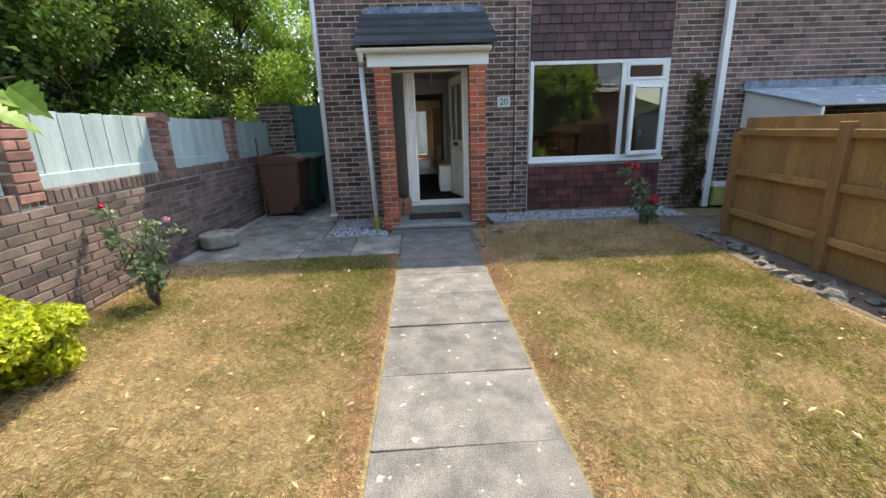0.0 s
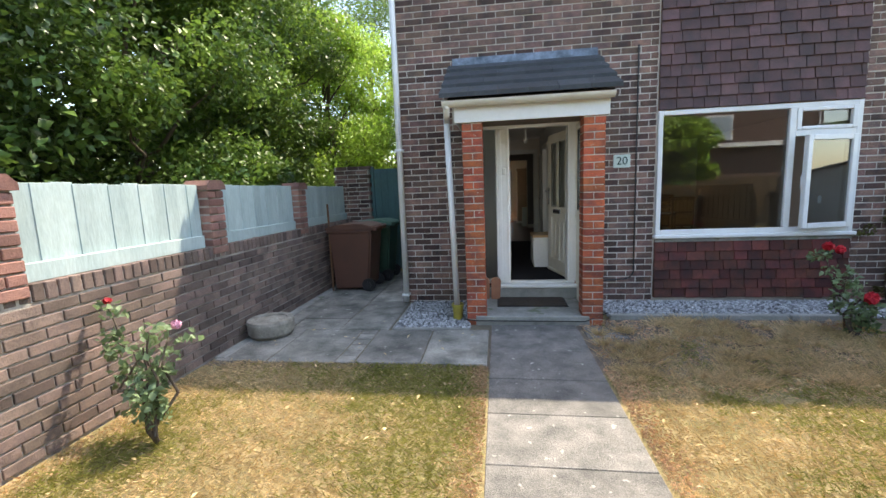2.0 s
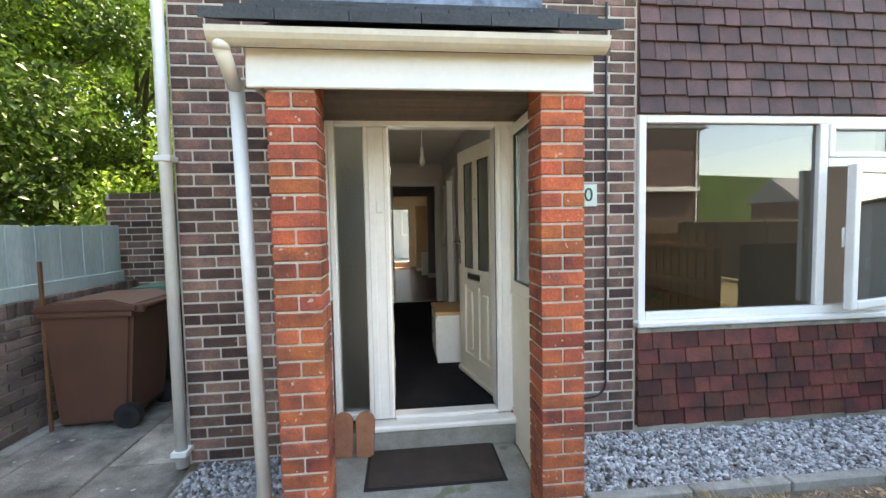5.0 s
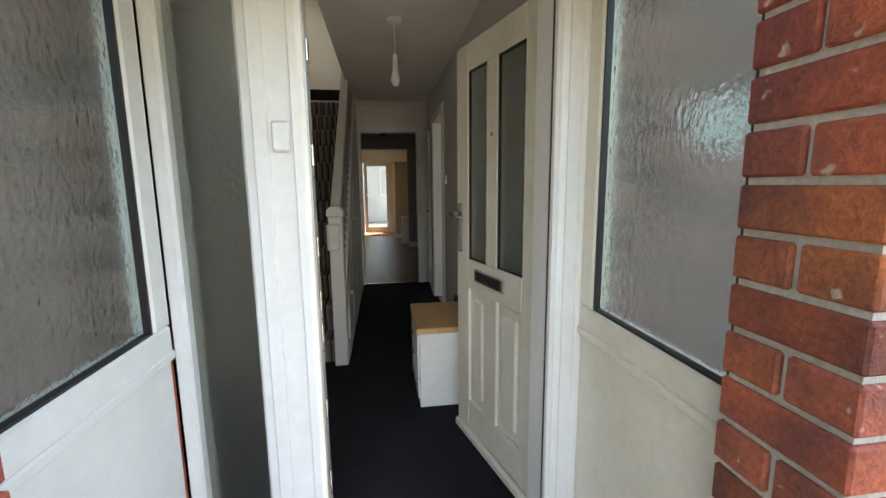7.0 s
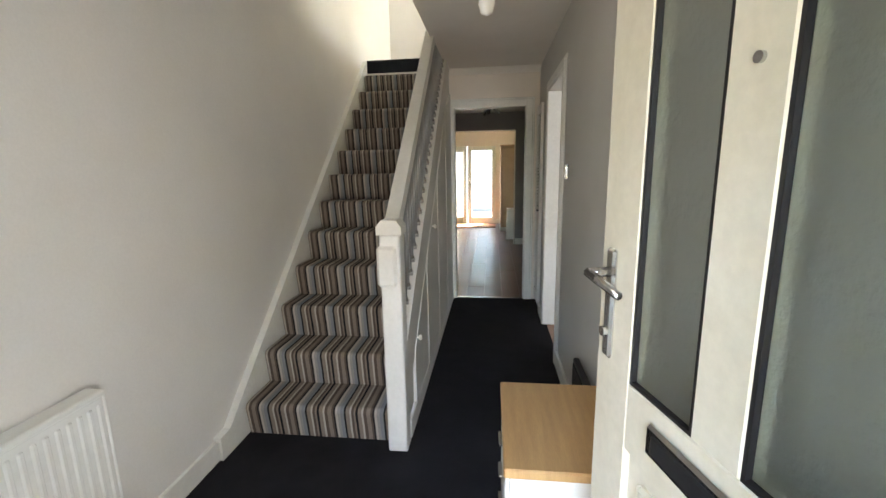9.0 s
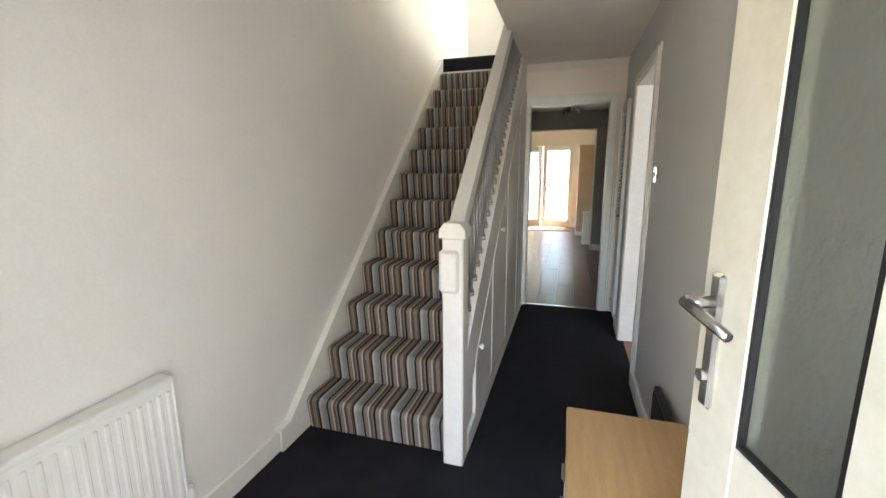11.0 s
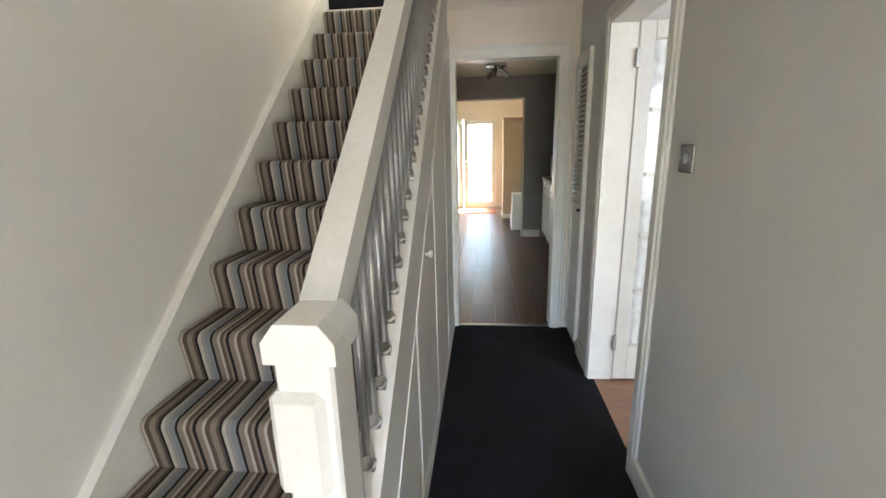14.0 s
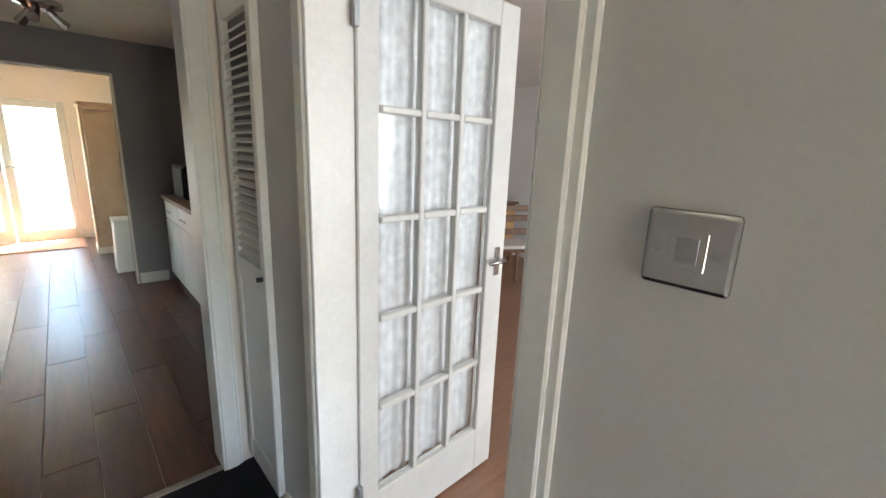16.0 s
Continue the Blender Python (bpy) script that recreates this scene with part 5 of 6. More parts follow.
def scatter_stones(name, x0, x1, y0, y1, n, r, m_, label, z=0.0):
    ico = bmesh.new()
    bmesh.ops.create_icosphere(ico, subdivisions=1, radius=1.0)
    v = np.array([q.co[:] for q in ico.verts])
    f = np.array([[q.index for q in g.verts] for g in ico.faces])
    ico.free()
    pos = np.stack([rng.uniform(x0, x1, n), rng.uniform(y0, y1, n), z + rng.uniform(-0.2, 0.9, n) * r], 1)
    sc = r * rng.uniform(0.5, 1.3, (n, 1, 1)) * rng.uniform(0.55, 1.2, (n, 1, 3))
    pts = v[None] * sc * (1 + rng.normal(size=(n, len(v), 1)) * 0.14)
    a = rng.random(n) * 6.283
    ca, sa = np.cos(a)[:, None], np.sin(a)[:, None]
    pts = np.stack([pts[..., 0] * ca - pts[..., 1] * sa, pts[..., 0] * sa + pts[..., 1] * ca, pts[..., 2]], 2) + pos[:, None]
    me = bpy.data.meshes.new(name)
    me.from_pydata(pts.reshape(-1, 3).tolist(), [], (f[None] + (np.arange(n) * len(v))[:, None, None]).reshape(-1, 3).tolist())
    me.materials.append(m_)
    return tagged(new(name, me), label, "gravel", kind="stuff")


scatter_stones("gravel_strip", 0.87, 3.85, -0.59, 0.07, 7500, 0.017, GRAVEL, "grey and white gravel strip under the window", 0.0)
scatter_stones("gravel_bed", -1.50, -0.68, -1.02, 0.07, 2800, 0.017, GRAVEL, "grey gravel bed beside the porch", 0.0)
for i in range(16):
    e = thing("rock", 3.36 - 0.02 * i + rng.normal() * 0.07, -1.7 - 0.17 * i, 0.0, "rough pale rock along the fence foot", "rock", group="rocks along the fence", rz=rng.uniform(0, 180))
    bm = bmesh.new()
    bmesh.ops.create_icosphere(bm, subdivisions=2, radius=rng.uniform(0.05, 0.12))
    for v in bm.verts:
        v.co *= 1 + noise.noise(v.co * 14 + Vector((i, 0, 0))) * 0.9
        v.co.z = max(v.co.z * 0.55, -0.03) + 0.015
    part("stone", bm, ROCK, e)

# lawn: matted dry straw and patches of living green, sparser near the path and the house
def blades(name, x, y, tall, wide, material, label):
    n = len(x)
    L = tall * rng.uniform(0.45, 1.3, n)
    a = rng.random(n) * 6.283
    lean = rng.uniform(0.7, 3.6, n)
    d = np.stack([np.cos(a) * lean, np.sin(a) * lean, np.ones(n)], 1)
    c = np.stack([x, y, -0.006 + rng.uniform(0, 0.012, n) + L * 0.45 / np.sqrt(1 + lean ** 2)], 1)
    u = np.stack([-np.sin(a), np.cos(a), np.full(n, 0.3)], 1)
    return tagged(quads(name, c, d, u, L, wide * rng.uniform(0.6, 1.3, n), material), label, "grass", kind="stuff")


n = 430000
x = rng.uniform(-3.0, 3.4, n)
y = -7.4 + 6.7 * rng.random(n) ** 1.25
keep = ~((x > -0.46) & (x < 0.47)) & ~((x < -0.4) & (y > -1.97)) & (x < 3.16 + (y + 1.71) * 0.1)
x, y = x[keep], y[keep]
patch = np.array([noise.noise((a * 0.75, b * 0.75, 0.0)) + 0.55 * noise.noise((a * 2.6, b * 2.6, 4.0)) + 0.35 * noise.noise((a * 9.0, b * 9.0, 9.0)) for a, b in zip(x, y)])
bed_ = (x > 0.4) & (y > -2.15 + 0.35 * np.sin(x * 3.1) - 0.3 * np.clip(1.4 - x, 0, 1))
shade = np.clip((y + 3.0) / 0.6, 0, 1)
edge = np.clip(1 - (np.abs(x) - 0.47) / 0.16, 0, 1) + np.clip((-2.72 - x) / 0.2, 0, 1)
live = rng.random(len(x)) < np.clip(0.4 + 1.25 * patch + 0.22 * shade - 0.8 * edge - 0.5 * (bed_ & (x < 1.9)), 0.03, 0.92)
thin = rng.random(len(x)) < np.clip(0.95 - 0.45 * edge + 0.5 * patch, 0.15, 1.0)
onbed = rng.random(len(x)) < np.clip(-0.05 + 0.9 * patch + 1.0 * np.clip(x - 1.7, 0, 0.8) * (y < -1.3), 0.0, 0.8)
use = np.where(bed_, onbed, thin)
g_ = use & live
d_ = use & ~live
lawn = blades("lawn", x[g_], y[g_], 0.05, 0.006, GRASS, "short sun-dried lawn, yellow and green")
straw = blades("dry_grass", x[d_], y[d_], 0.056, 0.005, STRAW, "bleached dead grass and straw in the lawn")
# the bare bed carries straw in loose tufts
tuft = np.array([(rng.uniform(0.6, 3.1), rng.uniform(-2.25, -0.75)) for _ in range(120)])
ti = rng.integers(0, len(tuft), 20000)
tsz = rng.uniform(0.03, 0.13, len(tuft))[ti]
ta = rng.random(len(ti)) * 6.283
tr = np.abs(rng.normal(size=len(ti))) * tsz
tx, ty = tuft[ti, 0] + np.cos(ta) * tr, tuft[ti, 1] + np.sin(ta) * tr
tl = rng.uniform(0.05, 0.15, len(ti))
tn = rng.uniform(0.5, 2.8, len(ti))
td = np.stack([np.cos(ta) * tn, np.sin(ta) * tn, np.ones(len(ti))], 1)
tagged(quads("straw_tufts", np.stack([tx, ty, 0.002 + tl * 0.45 / np.sqrt(1 + tn ** 2)], 1), td, np.stack([-np.sin(ta), np.cos(ta), np.full(len(ti), 0.3)], 1), tl, rng.uniform(0.003, 0.006, len(ti)), STRAW), "long bleached straw over the soil bed", "straw", kind="stuff")
nd = 5000
dx_, dy_ = rng.uniform(0.5, 3.3, nd), rng.uniform(-2.4, -0.7, nd)
qa = rng.random(nd) * 6.283
tagged(quads("bed_litter", np.stack([dx_, dy_, rng.uniform(-0.004, 0.012, nd)], 1), np.stack([np.cos(qa), np.sin(qa), rng.normal(size=nd) * 0.3], 1), np.stack([-np.sin(qa), np.cos(qa), rng.normal(size=nd) * 0.4], 1), rng.uniform(0.012, 0.045, nd), rng.uniform(0.006, 0.02, nd), LITTER), "dry leaves and twigs on the soil bed", "leaf litter", kind="stuff")
# brown leaf litter along the path and the wall foot
nq = 16000
side = rng.choice([-0.46, 0.47], nq)
qx = side + np.sign(side) * np.abs(rng.normal(size=nq)) * 0.1
qy = rng.uniform(-7.4, -2.0, nq)
qk = rng.random(nq) < 0.12
qx = np.where(qk, -3.0 + np.abs(rng.normal(size=nq)) * 0.16, qx)
qd = np.array([noise.noise((a_ * 1.5, b_ * 1.5, 7.0)) for a_, b_ in zip(qx, qy)])
qk = qd + rng.normal(size=nq) * 0.25 > -0.15
qx, qy = qx[qk], qy[qk]
qa = rng.random(len(qx)) * 6.283
tagged(quads("leaf_litter", np.stack([qx, qy, rng.uniform(0.006, 0.02, len(qx))], 1), np.stack([np.cos(qa), np.sin(qa), rng.normal(size=len(qx)) * 0.25], 1), np.stack([-np.sin(qa), np.cos(qa), rng.normal(size=len(qx)) * 0.25], 1), rng.uniform(0.012, 0.03, len(qx)), rng.uniform(0.006, 0.013, len(qx)), LITTER), "orange-brown leaf litter along the path edges", "leaf litter", kind="stuff")
nl = 260
fx, fy_ = rng.uniform(-2.9, 3.3, nl), rng.uniform(-6.5, -0.8, nl)
ok = np.abs(fx) > 0.55
fl = np.stack([fx, fy_, np.full(nl, 0.03)], 1)[ok]
tagged(quads("fallen_leaves", fl, rng.normal(size=fl.shape) * (1, 1, 0.15), np.tile((0.1, 0.1, 1.0), (len(fl), 1)), rng.uniform(0.02, 0.06, len(fl)), rng.uniform(0.012, 0.03, len(fl)), STRAW), "pale fallen leaves on the lawn", "leaves", kind="stuff")


# ---- garden boundary ----
gw = thing("garden_wall", -3.16, -3.0, 0, "weathered brown brick garden wall", "wall", kind="structure")
part("core", on(gw, box(-3.26, -3.06, -9.0, 2.3, -0.1, 1.0)), MORTAR_OLD, gw)
PIERS = (-6.95, -5.2, -3.43, -1.62, 0.18)
COL = 0.0765


def timber_fence():
    for i, (ya, yb) in enumerate(zip((-8.7, *PIERS), (*PIERS, 2.0))):
        ya, yb = (ya + 0.14 if i else ya), yb - 0.14 if i < 5 else yb
        e = thing("fence_panel", -3.14, (ya + yb) / 2, 1.05, "pale blue-green painted fence panel on the wall", "fence panel", group="painted fence panels")
        nb_ = max(2, round((yb - ya) / 0.125))
        w = (yb - ya) / nb_
        for k in range(nb_):
            yy = ya + k * w
            part("board", on(e, box(-3.15 + 0.006 * (k % 2), -3.128 + 0.006 * (k % 2), yy + 0.001, yy + w + 0.008, 1.07, 1.63 + rng.normal() * 0.003, 0.002)), FENCE_BLUE, e)
        part("gravel_board", on(e, box(-3.122, -3.095, ya, yb, 1.04, 1.155, 0.004)), FENCE_BLUE, e)


timber_fence()
gate = thing("garden_gate", -2.1, 2.3, 0, "dark teal painted boarded side gate, closed", "gate")
for k in range(9):
    part("board", on(gate, box(-2.62 + 0.125 * k, -2.62 + 0.125 * k + 0.122, 2.28, 2.31, 0.05, 1.93, 0.003)), GATE_GREEN, gate)
for z in (0.3, 1.6):
    part("ledge", on(gate, box(-2.62, -1.6, 2.31, 2.35, z, z + 0.1, 0.003)), GATE_GREEN, gate)
part("gate_post", on(gate, box(-2.69, -2.62, 2.24, 2.33, 0, 1.97, 0.005)), GATE_GREEN, gate)

fence = thing("timber_fence", 3.55, -3.0, 0, "golden timber fence with posts and rails", "fence")
fx = lambda y: 3.66 + (y + 1.71) * 0.10
y = -1.75
k = 0
while y > -4.6:
    part("board", on(fence, box(fx(y) + 0.02, fx(y) + 0.04, y - 0.1445, y, 0.0, 1.40, 0.002)), FENCE_WOOD, fence)
    y -= 0.145
for yy in (-1.71, -3.15, -4.6):
    part("post", on(fence, box(fx(yy) - 0.06, fx(yy) + 0.04, yy - 0.05, yy + 0.05, 0, 1.34 if yy < -1.8 else 1.24, 0.006)), FENCE_WOOD, fence)
for (ya, yb) in ((-1.76, -3.1), (-3.2, -4.55)):
    for z in (0.3, 0.78, 1.24):
        bm = box(-0.03, 0.018, yb - (ya + yb) / 2, ya - (ya + yb) / 2, z - 0.035, z + 0.035, 0.004)
        bmesh.ops.transform(bm, matrix=pose(fx((ya + yb) / 2), (ya + yb) / 2, 0, 0, 0, -5.7), verts=bm.verts)
        part("fence_rail", on(fence, bm), FENCE_WOOD, fence)
hole = part("knot_hole", on(fence, lathe([(0.05, 0), (0.06, 0.004), (0.03, 0.006)], 12)), BLACK, fence)
hole.matrix_basis = fence.matrix_world.inverted() @ pose(fx(-2.3) + 0.018, -2.3, 0.42, 0, -90, 0)
tagged(hole, "dark hole in a board")

# back of the garden and houses opposite, mirrored in the front window
bf = thing("back_fence", 0, -9.6, 0, "brown timber fence at the garden end", "fence")
for k in range(110):
    xx = -4.5 + k * 0.2
    part("board", on(bf, box(xx, xx + 0.195, -9.62, -9.6, 0.03, 1.55, 0.002)), OLD_FENCE, bf)
sf = thing("side_fence", 6.2, -1.5, 0, "low brown timber fence across the neighbour's garden", "fence")
for k in range(24):
    part("board", on(sf, box(3.78 + k * 0.2, 3.975 + k * 0.2, -1.51, -1.49, 0.02, 1.28, 0.002)), OLD_FENCE, sf)
nf = thing("neighbour_fence", 8.6, -5, 0, "brown timber fence round the neighbour's garden", "fence")
for k in range(44):
    yy = -9.4 + k * 0.2
    part("board", on(nf, box(8.6, 8.62, yy, yy + 0.195, 0.02, 1.5, 0.002)), OLD_FENCE, nf)
for yy in (-9.0, -6.2, -3.4, -0.8):
    part("post", on(nf, box(8.55, 8.65, yy - 0.05, yy + 0.05, 0, 1.56, 0.004)), OLD_FENCE, nf)
for k, (x0, hh) in enumerate(((-9.0, 5.2), (32.0, 2.9))):
    hs = thing("house", x0, -24, 0, "brick house with a grey tiled roof across the way", "house", group="houses opposite")
    part("wall", box(-4, 4, -4, 0, -0.1, hh), BRICK_BROWN, hs)
    part("roof", extrude_profile([(0.4, hh - 0.1), (-2.0, hh + 1.7), (-4.4, hh - 0.1)], "x", -4.3, 4.3), surface("pale grey roof", (0.26, 0.26, 0.26), (0.2, 0.2, 0.2), rough=0.8), hs)
    for wx in (-2.2, 1.2):
        w_ = part("window", box(wx, wx + 1.2, -0.02, 0.06, hh - 1.7, hh - 0.6, 0.01), UPVC, hs)
        part("glass", box(wx + 0.08, wx + 1.12, 0.06, 0.065, hh - 1.62, hh - 0.68), BLACK, w_)
hs = thing("house", 11.0, -16, 0, "two-storey brown brick house with a white canopy across the way", "house", group="houses opposite")
part("wall", box(-8, 3.3, -6, 0, -0.1, 6.0), BRICK_BROWN, hs)
part("roof", extrude_profile([(0.4, 5.9), (-3.0, 8.0), (-6.4, 5.9)], "x", -8.2, 3.5), ROOF_TILE, hs)
part("canopy", box(-2.2, 3.0, 0.0, 0.5, 2.95, 3.15, 0.01), UPVC, hs)
for wx, wz in ((-6.2, 3.6), (-1.8, 3.3), (-6.0, 0.9)):
    w_ = part("window", box(wx, wx + 1.3, -0.02, 0.05, wz, wz + 1.15, 0.01), UPVC, hs)
    part("glass", box(wx + 0.08, wx + 1.22, 0.05, 0.056, wz + 0.08, wz + 1.07), GLASS_FAR, w_)
part("downpipe", rod((3.1, 0.08, 0.0), (3.1, 0.08, 5.9), 0.04, n=8), UPVC, hs)
hill = tagged(to_object("hill", extrude_profile([(-120, -0.5), (-60, 6), (-10, 9), (20, 7), (60, 11), (110, 9), (160, -0.5)], "y", -80, -78), LEAF_TREE), "distant wooded hill", "hill", kind="structure")

# ---- hall ----
cb_ = thing("hall_cabinet", 0.36, 1.31, F, "small white cabinet with an oak top", "cabinet")
part("carcass", on(cb_, box(0.175, 0.545, 1.03, 1.52, F, 0.735, 0.004)), PAINT_WHITE, cb_)
part("cabinet_top", on(cb_, box(0.158, 0.556, 1.008, 1.53, 0.735, 0.768, 0.005)), OAK, cb_, "oak veneer top")
for i in range(3):
    d_ = part("drawer", on(cb_, box(0.163, 0.176, 1.045, 1.505, F + 0.05 + i * 0.13, F + 0.17 + i * 0.13, 0.004)), PAINT_WHITE, cb_)
    part("drawer_handle", on(cb_, box(0.148, 0.163, 1.27, 1.35, F + 0.105 + i * 0.13, F + 0.117 + i * 0.13, 0.003)), CHROME, d_)
bk = thing("black_case", 0.535, 1.72, F, "flat black case standing on the floor against the wall", "case")
part("case_body", on(bk, box(0.522, 0.552, 1.54, 1.90, F + 0.02, 0.715, 0.01, seg=2)), BLACK, bk)
part("case_rim", on(bk, box(0.517, 0.523, 1.56, 1.88, F + 0.04, 0.695, 0.004)), RUBBER, bk)
for yy in (1.58, 1.84):
    part("foot", on(bk, box(0.524, 0.550, yy, yy + 0.02, F, F + 0.03, 0.004)), BLACK, bk)

rad = thing("radiator", -1.13, 0.72, 0.55, "white ribbed panel radiator on the hall wall", "radiator")
part("panel", on(rad, box(-1.135, -1.115, 0.42, 1.0, 0.46, 0.955, 0.006)), UPVC, rad)
for i in range(17):
    yy = 0.45 + i * 0.0325
    part("rib", on(rad, box(-1.118, -1.108, yy, yy + 0.018, 0.49, 0.93, 0.005)), UPVC, rad)
part("top_grille", on(rad, box(-1.18, -1.11, 0.415, 1.005, 0.95, 0.972, 0.005)), UPVC, rad)
part("side_plate", on(rad, box(-1.18, -1.112, 0.998, 1.006, 0.47, 0.955, 0.003)), UPVC, rad)
part("valve", on(rad, rod((-1.14, 1.03, 0.40), (-1.14, 1.03, 0.52), 0.016, n=12)), UPVC, rad)
part("pipe", on(rad, rod((-1.14, 1.03, F), (-1.14, 1.03, 0.42), 0.008, n=8)), CHROME, rad)
umb = thing("umbrella", -1.09, 0.40, 0.6, "dark folded umbrella hung over the radiator", "umbrella")
part("canopy", on(umb, rod((-1.09, 0.38, 0.6), (-1.07, 0.41, 0.98), 0.03, 0.012, 10)), BLACK, umb)
part("strap", on(umb, rod((-1.07, 0.41, 0.96), (-1.06, 0.46, 0.93), 0.006, n=6)), BLACK, umb)

sw = thing("light_switch", 0.573, 2.5325, 1.613, "polished chrome light switch plate", "light switch")
sp = box(-0.009, 0.0, -0.0455, 0.0455, -0.0435, 0.0435, 0.005, seg=2)
part("plate", sp, POLISHED, sw)
part("rocker_surround", box(-0.0098, -0.008, -0.019, 0.019, -0.021, 0.021, 0.0003), POLISHED, sw)
part("rocker", box(-0.011, -0.0085, -0.011, 0.011, -0.014, 0.014, 0.0003), STEEL, sw)
for s_ in (-1, 1):
    part("screw", rod((-0.0105, s_ * 0.03, 0), (-0.0085, s_ * 0.03, 0), 0.0045, n=10), STEEL, sw)

hl = thing("pendant_light", 0.10, 1.55, CEIL_Z, "bare bulb pendant on a white ceiling rose", "ceiling light")
part("rose", lathe([(0.045, -0.0), (0.045, -0.02), (0.02, -0.035)], 20), UPVC, hl)
part("flex", rod((0, 0, -0.03), (0, 0, -0.22), 0.004, n=6), UPVC, hl)
part("lamp_holder", rod((0, 0, -0.30), (0, 0, -0.21), 0.019, 0.014, 14), UPVC, hl)
part("bulb", lathe([(0.014, -0.30), (0.024, -0.33), (0.03, -0.36), (0.022, -0.39), (0.006, -0.40)], 16), UPVC, hl, smooth=True)

lv = thing("louvre_door", 0.573, 3.93, F, "narrow white louvred cupboard door, closed", "cupboard door")
for b_ in ((3.80, 3.84), (4.09, 4.13)):
    part("stile", on(lv, box(0.545, 0.572, b_[0], b_[1], 0.36, 2.20, 0.003)), PAINT_WHITE, lv)
for z0, z1 in ((0.36, 0.46), (1.2, 1.28), (2.12, 2.20)):
    part("rail", on(lv, box(0.546, 0.571, 3.84, 4.09, z0, z1, 0.003)), PAINT_WHITE, lv)
# mid grey behind white slats: the shade in the gaps is painted on
part("shaded_back_panel", on(lv, box(0.568, 0.5725, 3.84, 4.09, 0.46, 2.12)), WALL_DARK, lv)
z = 1.30
while z < 2.11:
    bm = box(-0.012, 0.012, 3.84, 4.09, -0.003, 0.003)
    bmesh.ops.transform(bm, matrix=pose(0.556, 0, z, 0, -35, 0), verts=bm.verts)
    part("slat", on(lv, bm), PAINT_WHITE, lv)
    z += 0.03
part("lower_panel", on(lv, box(0.552, 0.566, 3.84, 4.09, 0.46, 1.2)), PAINT_WHITE, lv)
part("pull", on(lv, rod((0.545, 3.83, 1.25), (0.525, 3.83, 1.25), 0.009, n=10)), BLACK, lv)

# glazed inner door, open into the living room
gd = thing("glazed_door", 0.70, 3.445, F, "white fifteen-pane glazed inner door, standing open", "door", rz=2)
GW_, GH = 0.71, 1.95
for x0, x1, z0, z1 in ((0, 0.075, 0.012, GH), (GW_ - 0.11, GW_, 0.012, GH), (0.075, GW_ - 0.11, 0.012, 0.225), (0.075, GW_ - 0.11, GH - 0.085, GH)):
    part("door_rail", box(x0, x1, 0, 0.04, z0, z1, 0.004), PAINT_WHITE, gd)
gx0, gx1, gz0, gz1 = 0.075, GW_ - 0.11, 0.225, GH - 0.085
for i in (1, 2):
    xx = gx0 + (gx1 - gx0) * i / 3
    part("glazing_bar", box(xx - 0.011, xx + 0.011, 0.002, 0.038, gz0, gz1, 0.004), PAINT_WHITE, gd)
for i in range(1, 5):
    zz = gz0 + (gz1 - gz0) * i / 5
    for j in range(3):
        xa, xb = gx0 + (gx1 - gx0) * j / 3, gx0 + (gx1 - gx0) * (j + 1) / 3
        part("glazing_bar", box(xa + 0.011, xb - 0.011, 0.002, 0.038, zz - 0.011, zz + 0.011, 0.004), PAINT_WHITE, gd)
for i in range(5):
    for j in range(3):
        xa, xb = gx0 + (gx1 - gx0) * j / 3, gx0 + (gx1 - gx0) * (j + 1) / 3
        za, zb = gz0 + (gz1 - gz0) * i / 5, gz0 + (gz1 - gz0) * (i + 1) / 5
        g = part("pane", box(xa + 0.005, xb - 0.005, 0.018, 0.022, za + 0.005, zb - 0.005), FROST_LIGHT, gd)
        g.visible_shadow = False
nv = 90
cv = bmesh.new()
cols = []
for k in range(nv + 1):
    xx = gx0 - 0.02 + (gx1 - gx0 + 0.04) * k / nv
    yy = 0.062 + 0.005 * math.sin(k * 0.42) + 0.003 * math.sin(k * 0.97 + 1)
    cols.append((cv.verts.new((xx, yy, gz0 - 0.02)), cv.verts.new((xx, yy - 0.004, gz1 + 0.02))))
for (a0, a1), (c0, c1) in zip(cols, cols[1:]):
    cv.faces.new((a0, c0, c1, a1))
part("curtain", cv, FABRIC, gd, "white net curtain hung behind the panes", smooth=True)
part("curtain_rod", rod((gx0 - 0.03, 0.06, gz1 + 0.02), (gx1 + 0.03, 0.06, gz1 + 0.02), 0.005, n=8), PAINT_WHITE, gd)
for z in (0.25, 1.78):
    part("hinge", box(-0.014, 0.004, -0.012, 0.006, z - 0.045, z + 0.045, 0.002), STEEL, gd)
hp = part("handle_plate", box(GW_ - 0.066, GW_ - 0.034, -0.008, 0.0, 0.93, 1.05, 0.003), CHROME, gd)
hb = rod((GW_ - 0.05, -0.008, 1.0), (GW_ - 0.05, -0.05, 1.0), 0.008)
rod((GW_ - 0.045, -0.047, 1.0), (GW_ - 0.14, -0.045, 1.0), 0.008, None, 10, hb)
part("lever", hb, CHROME, hp, smooth=True)

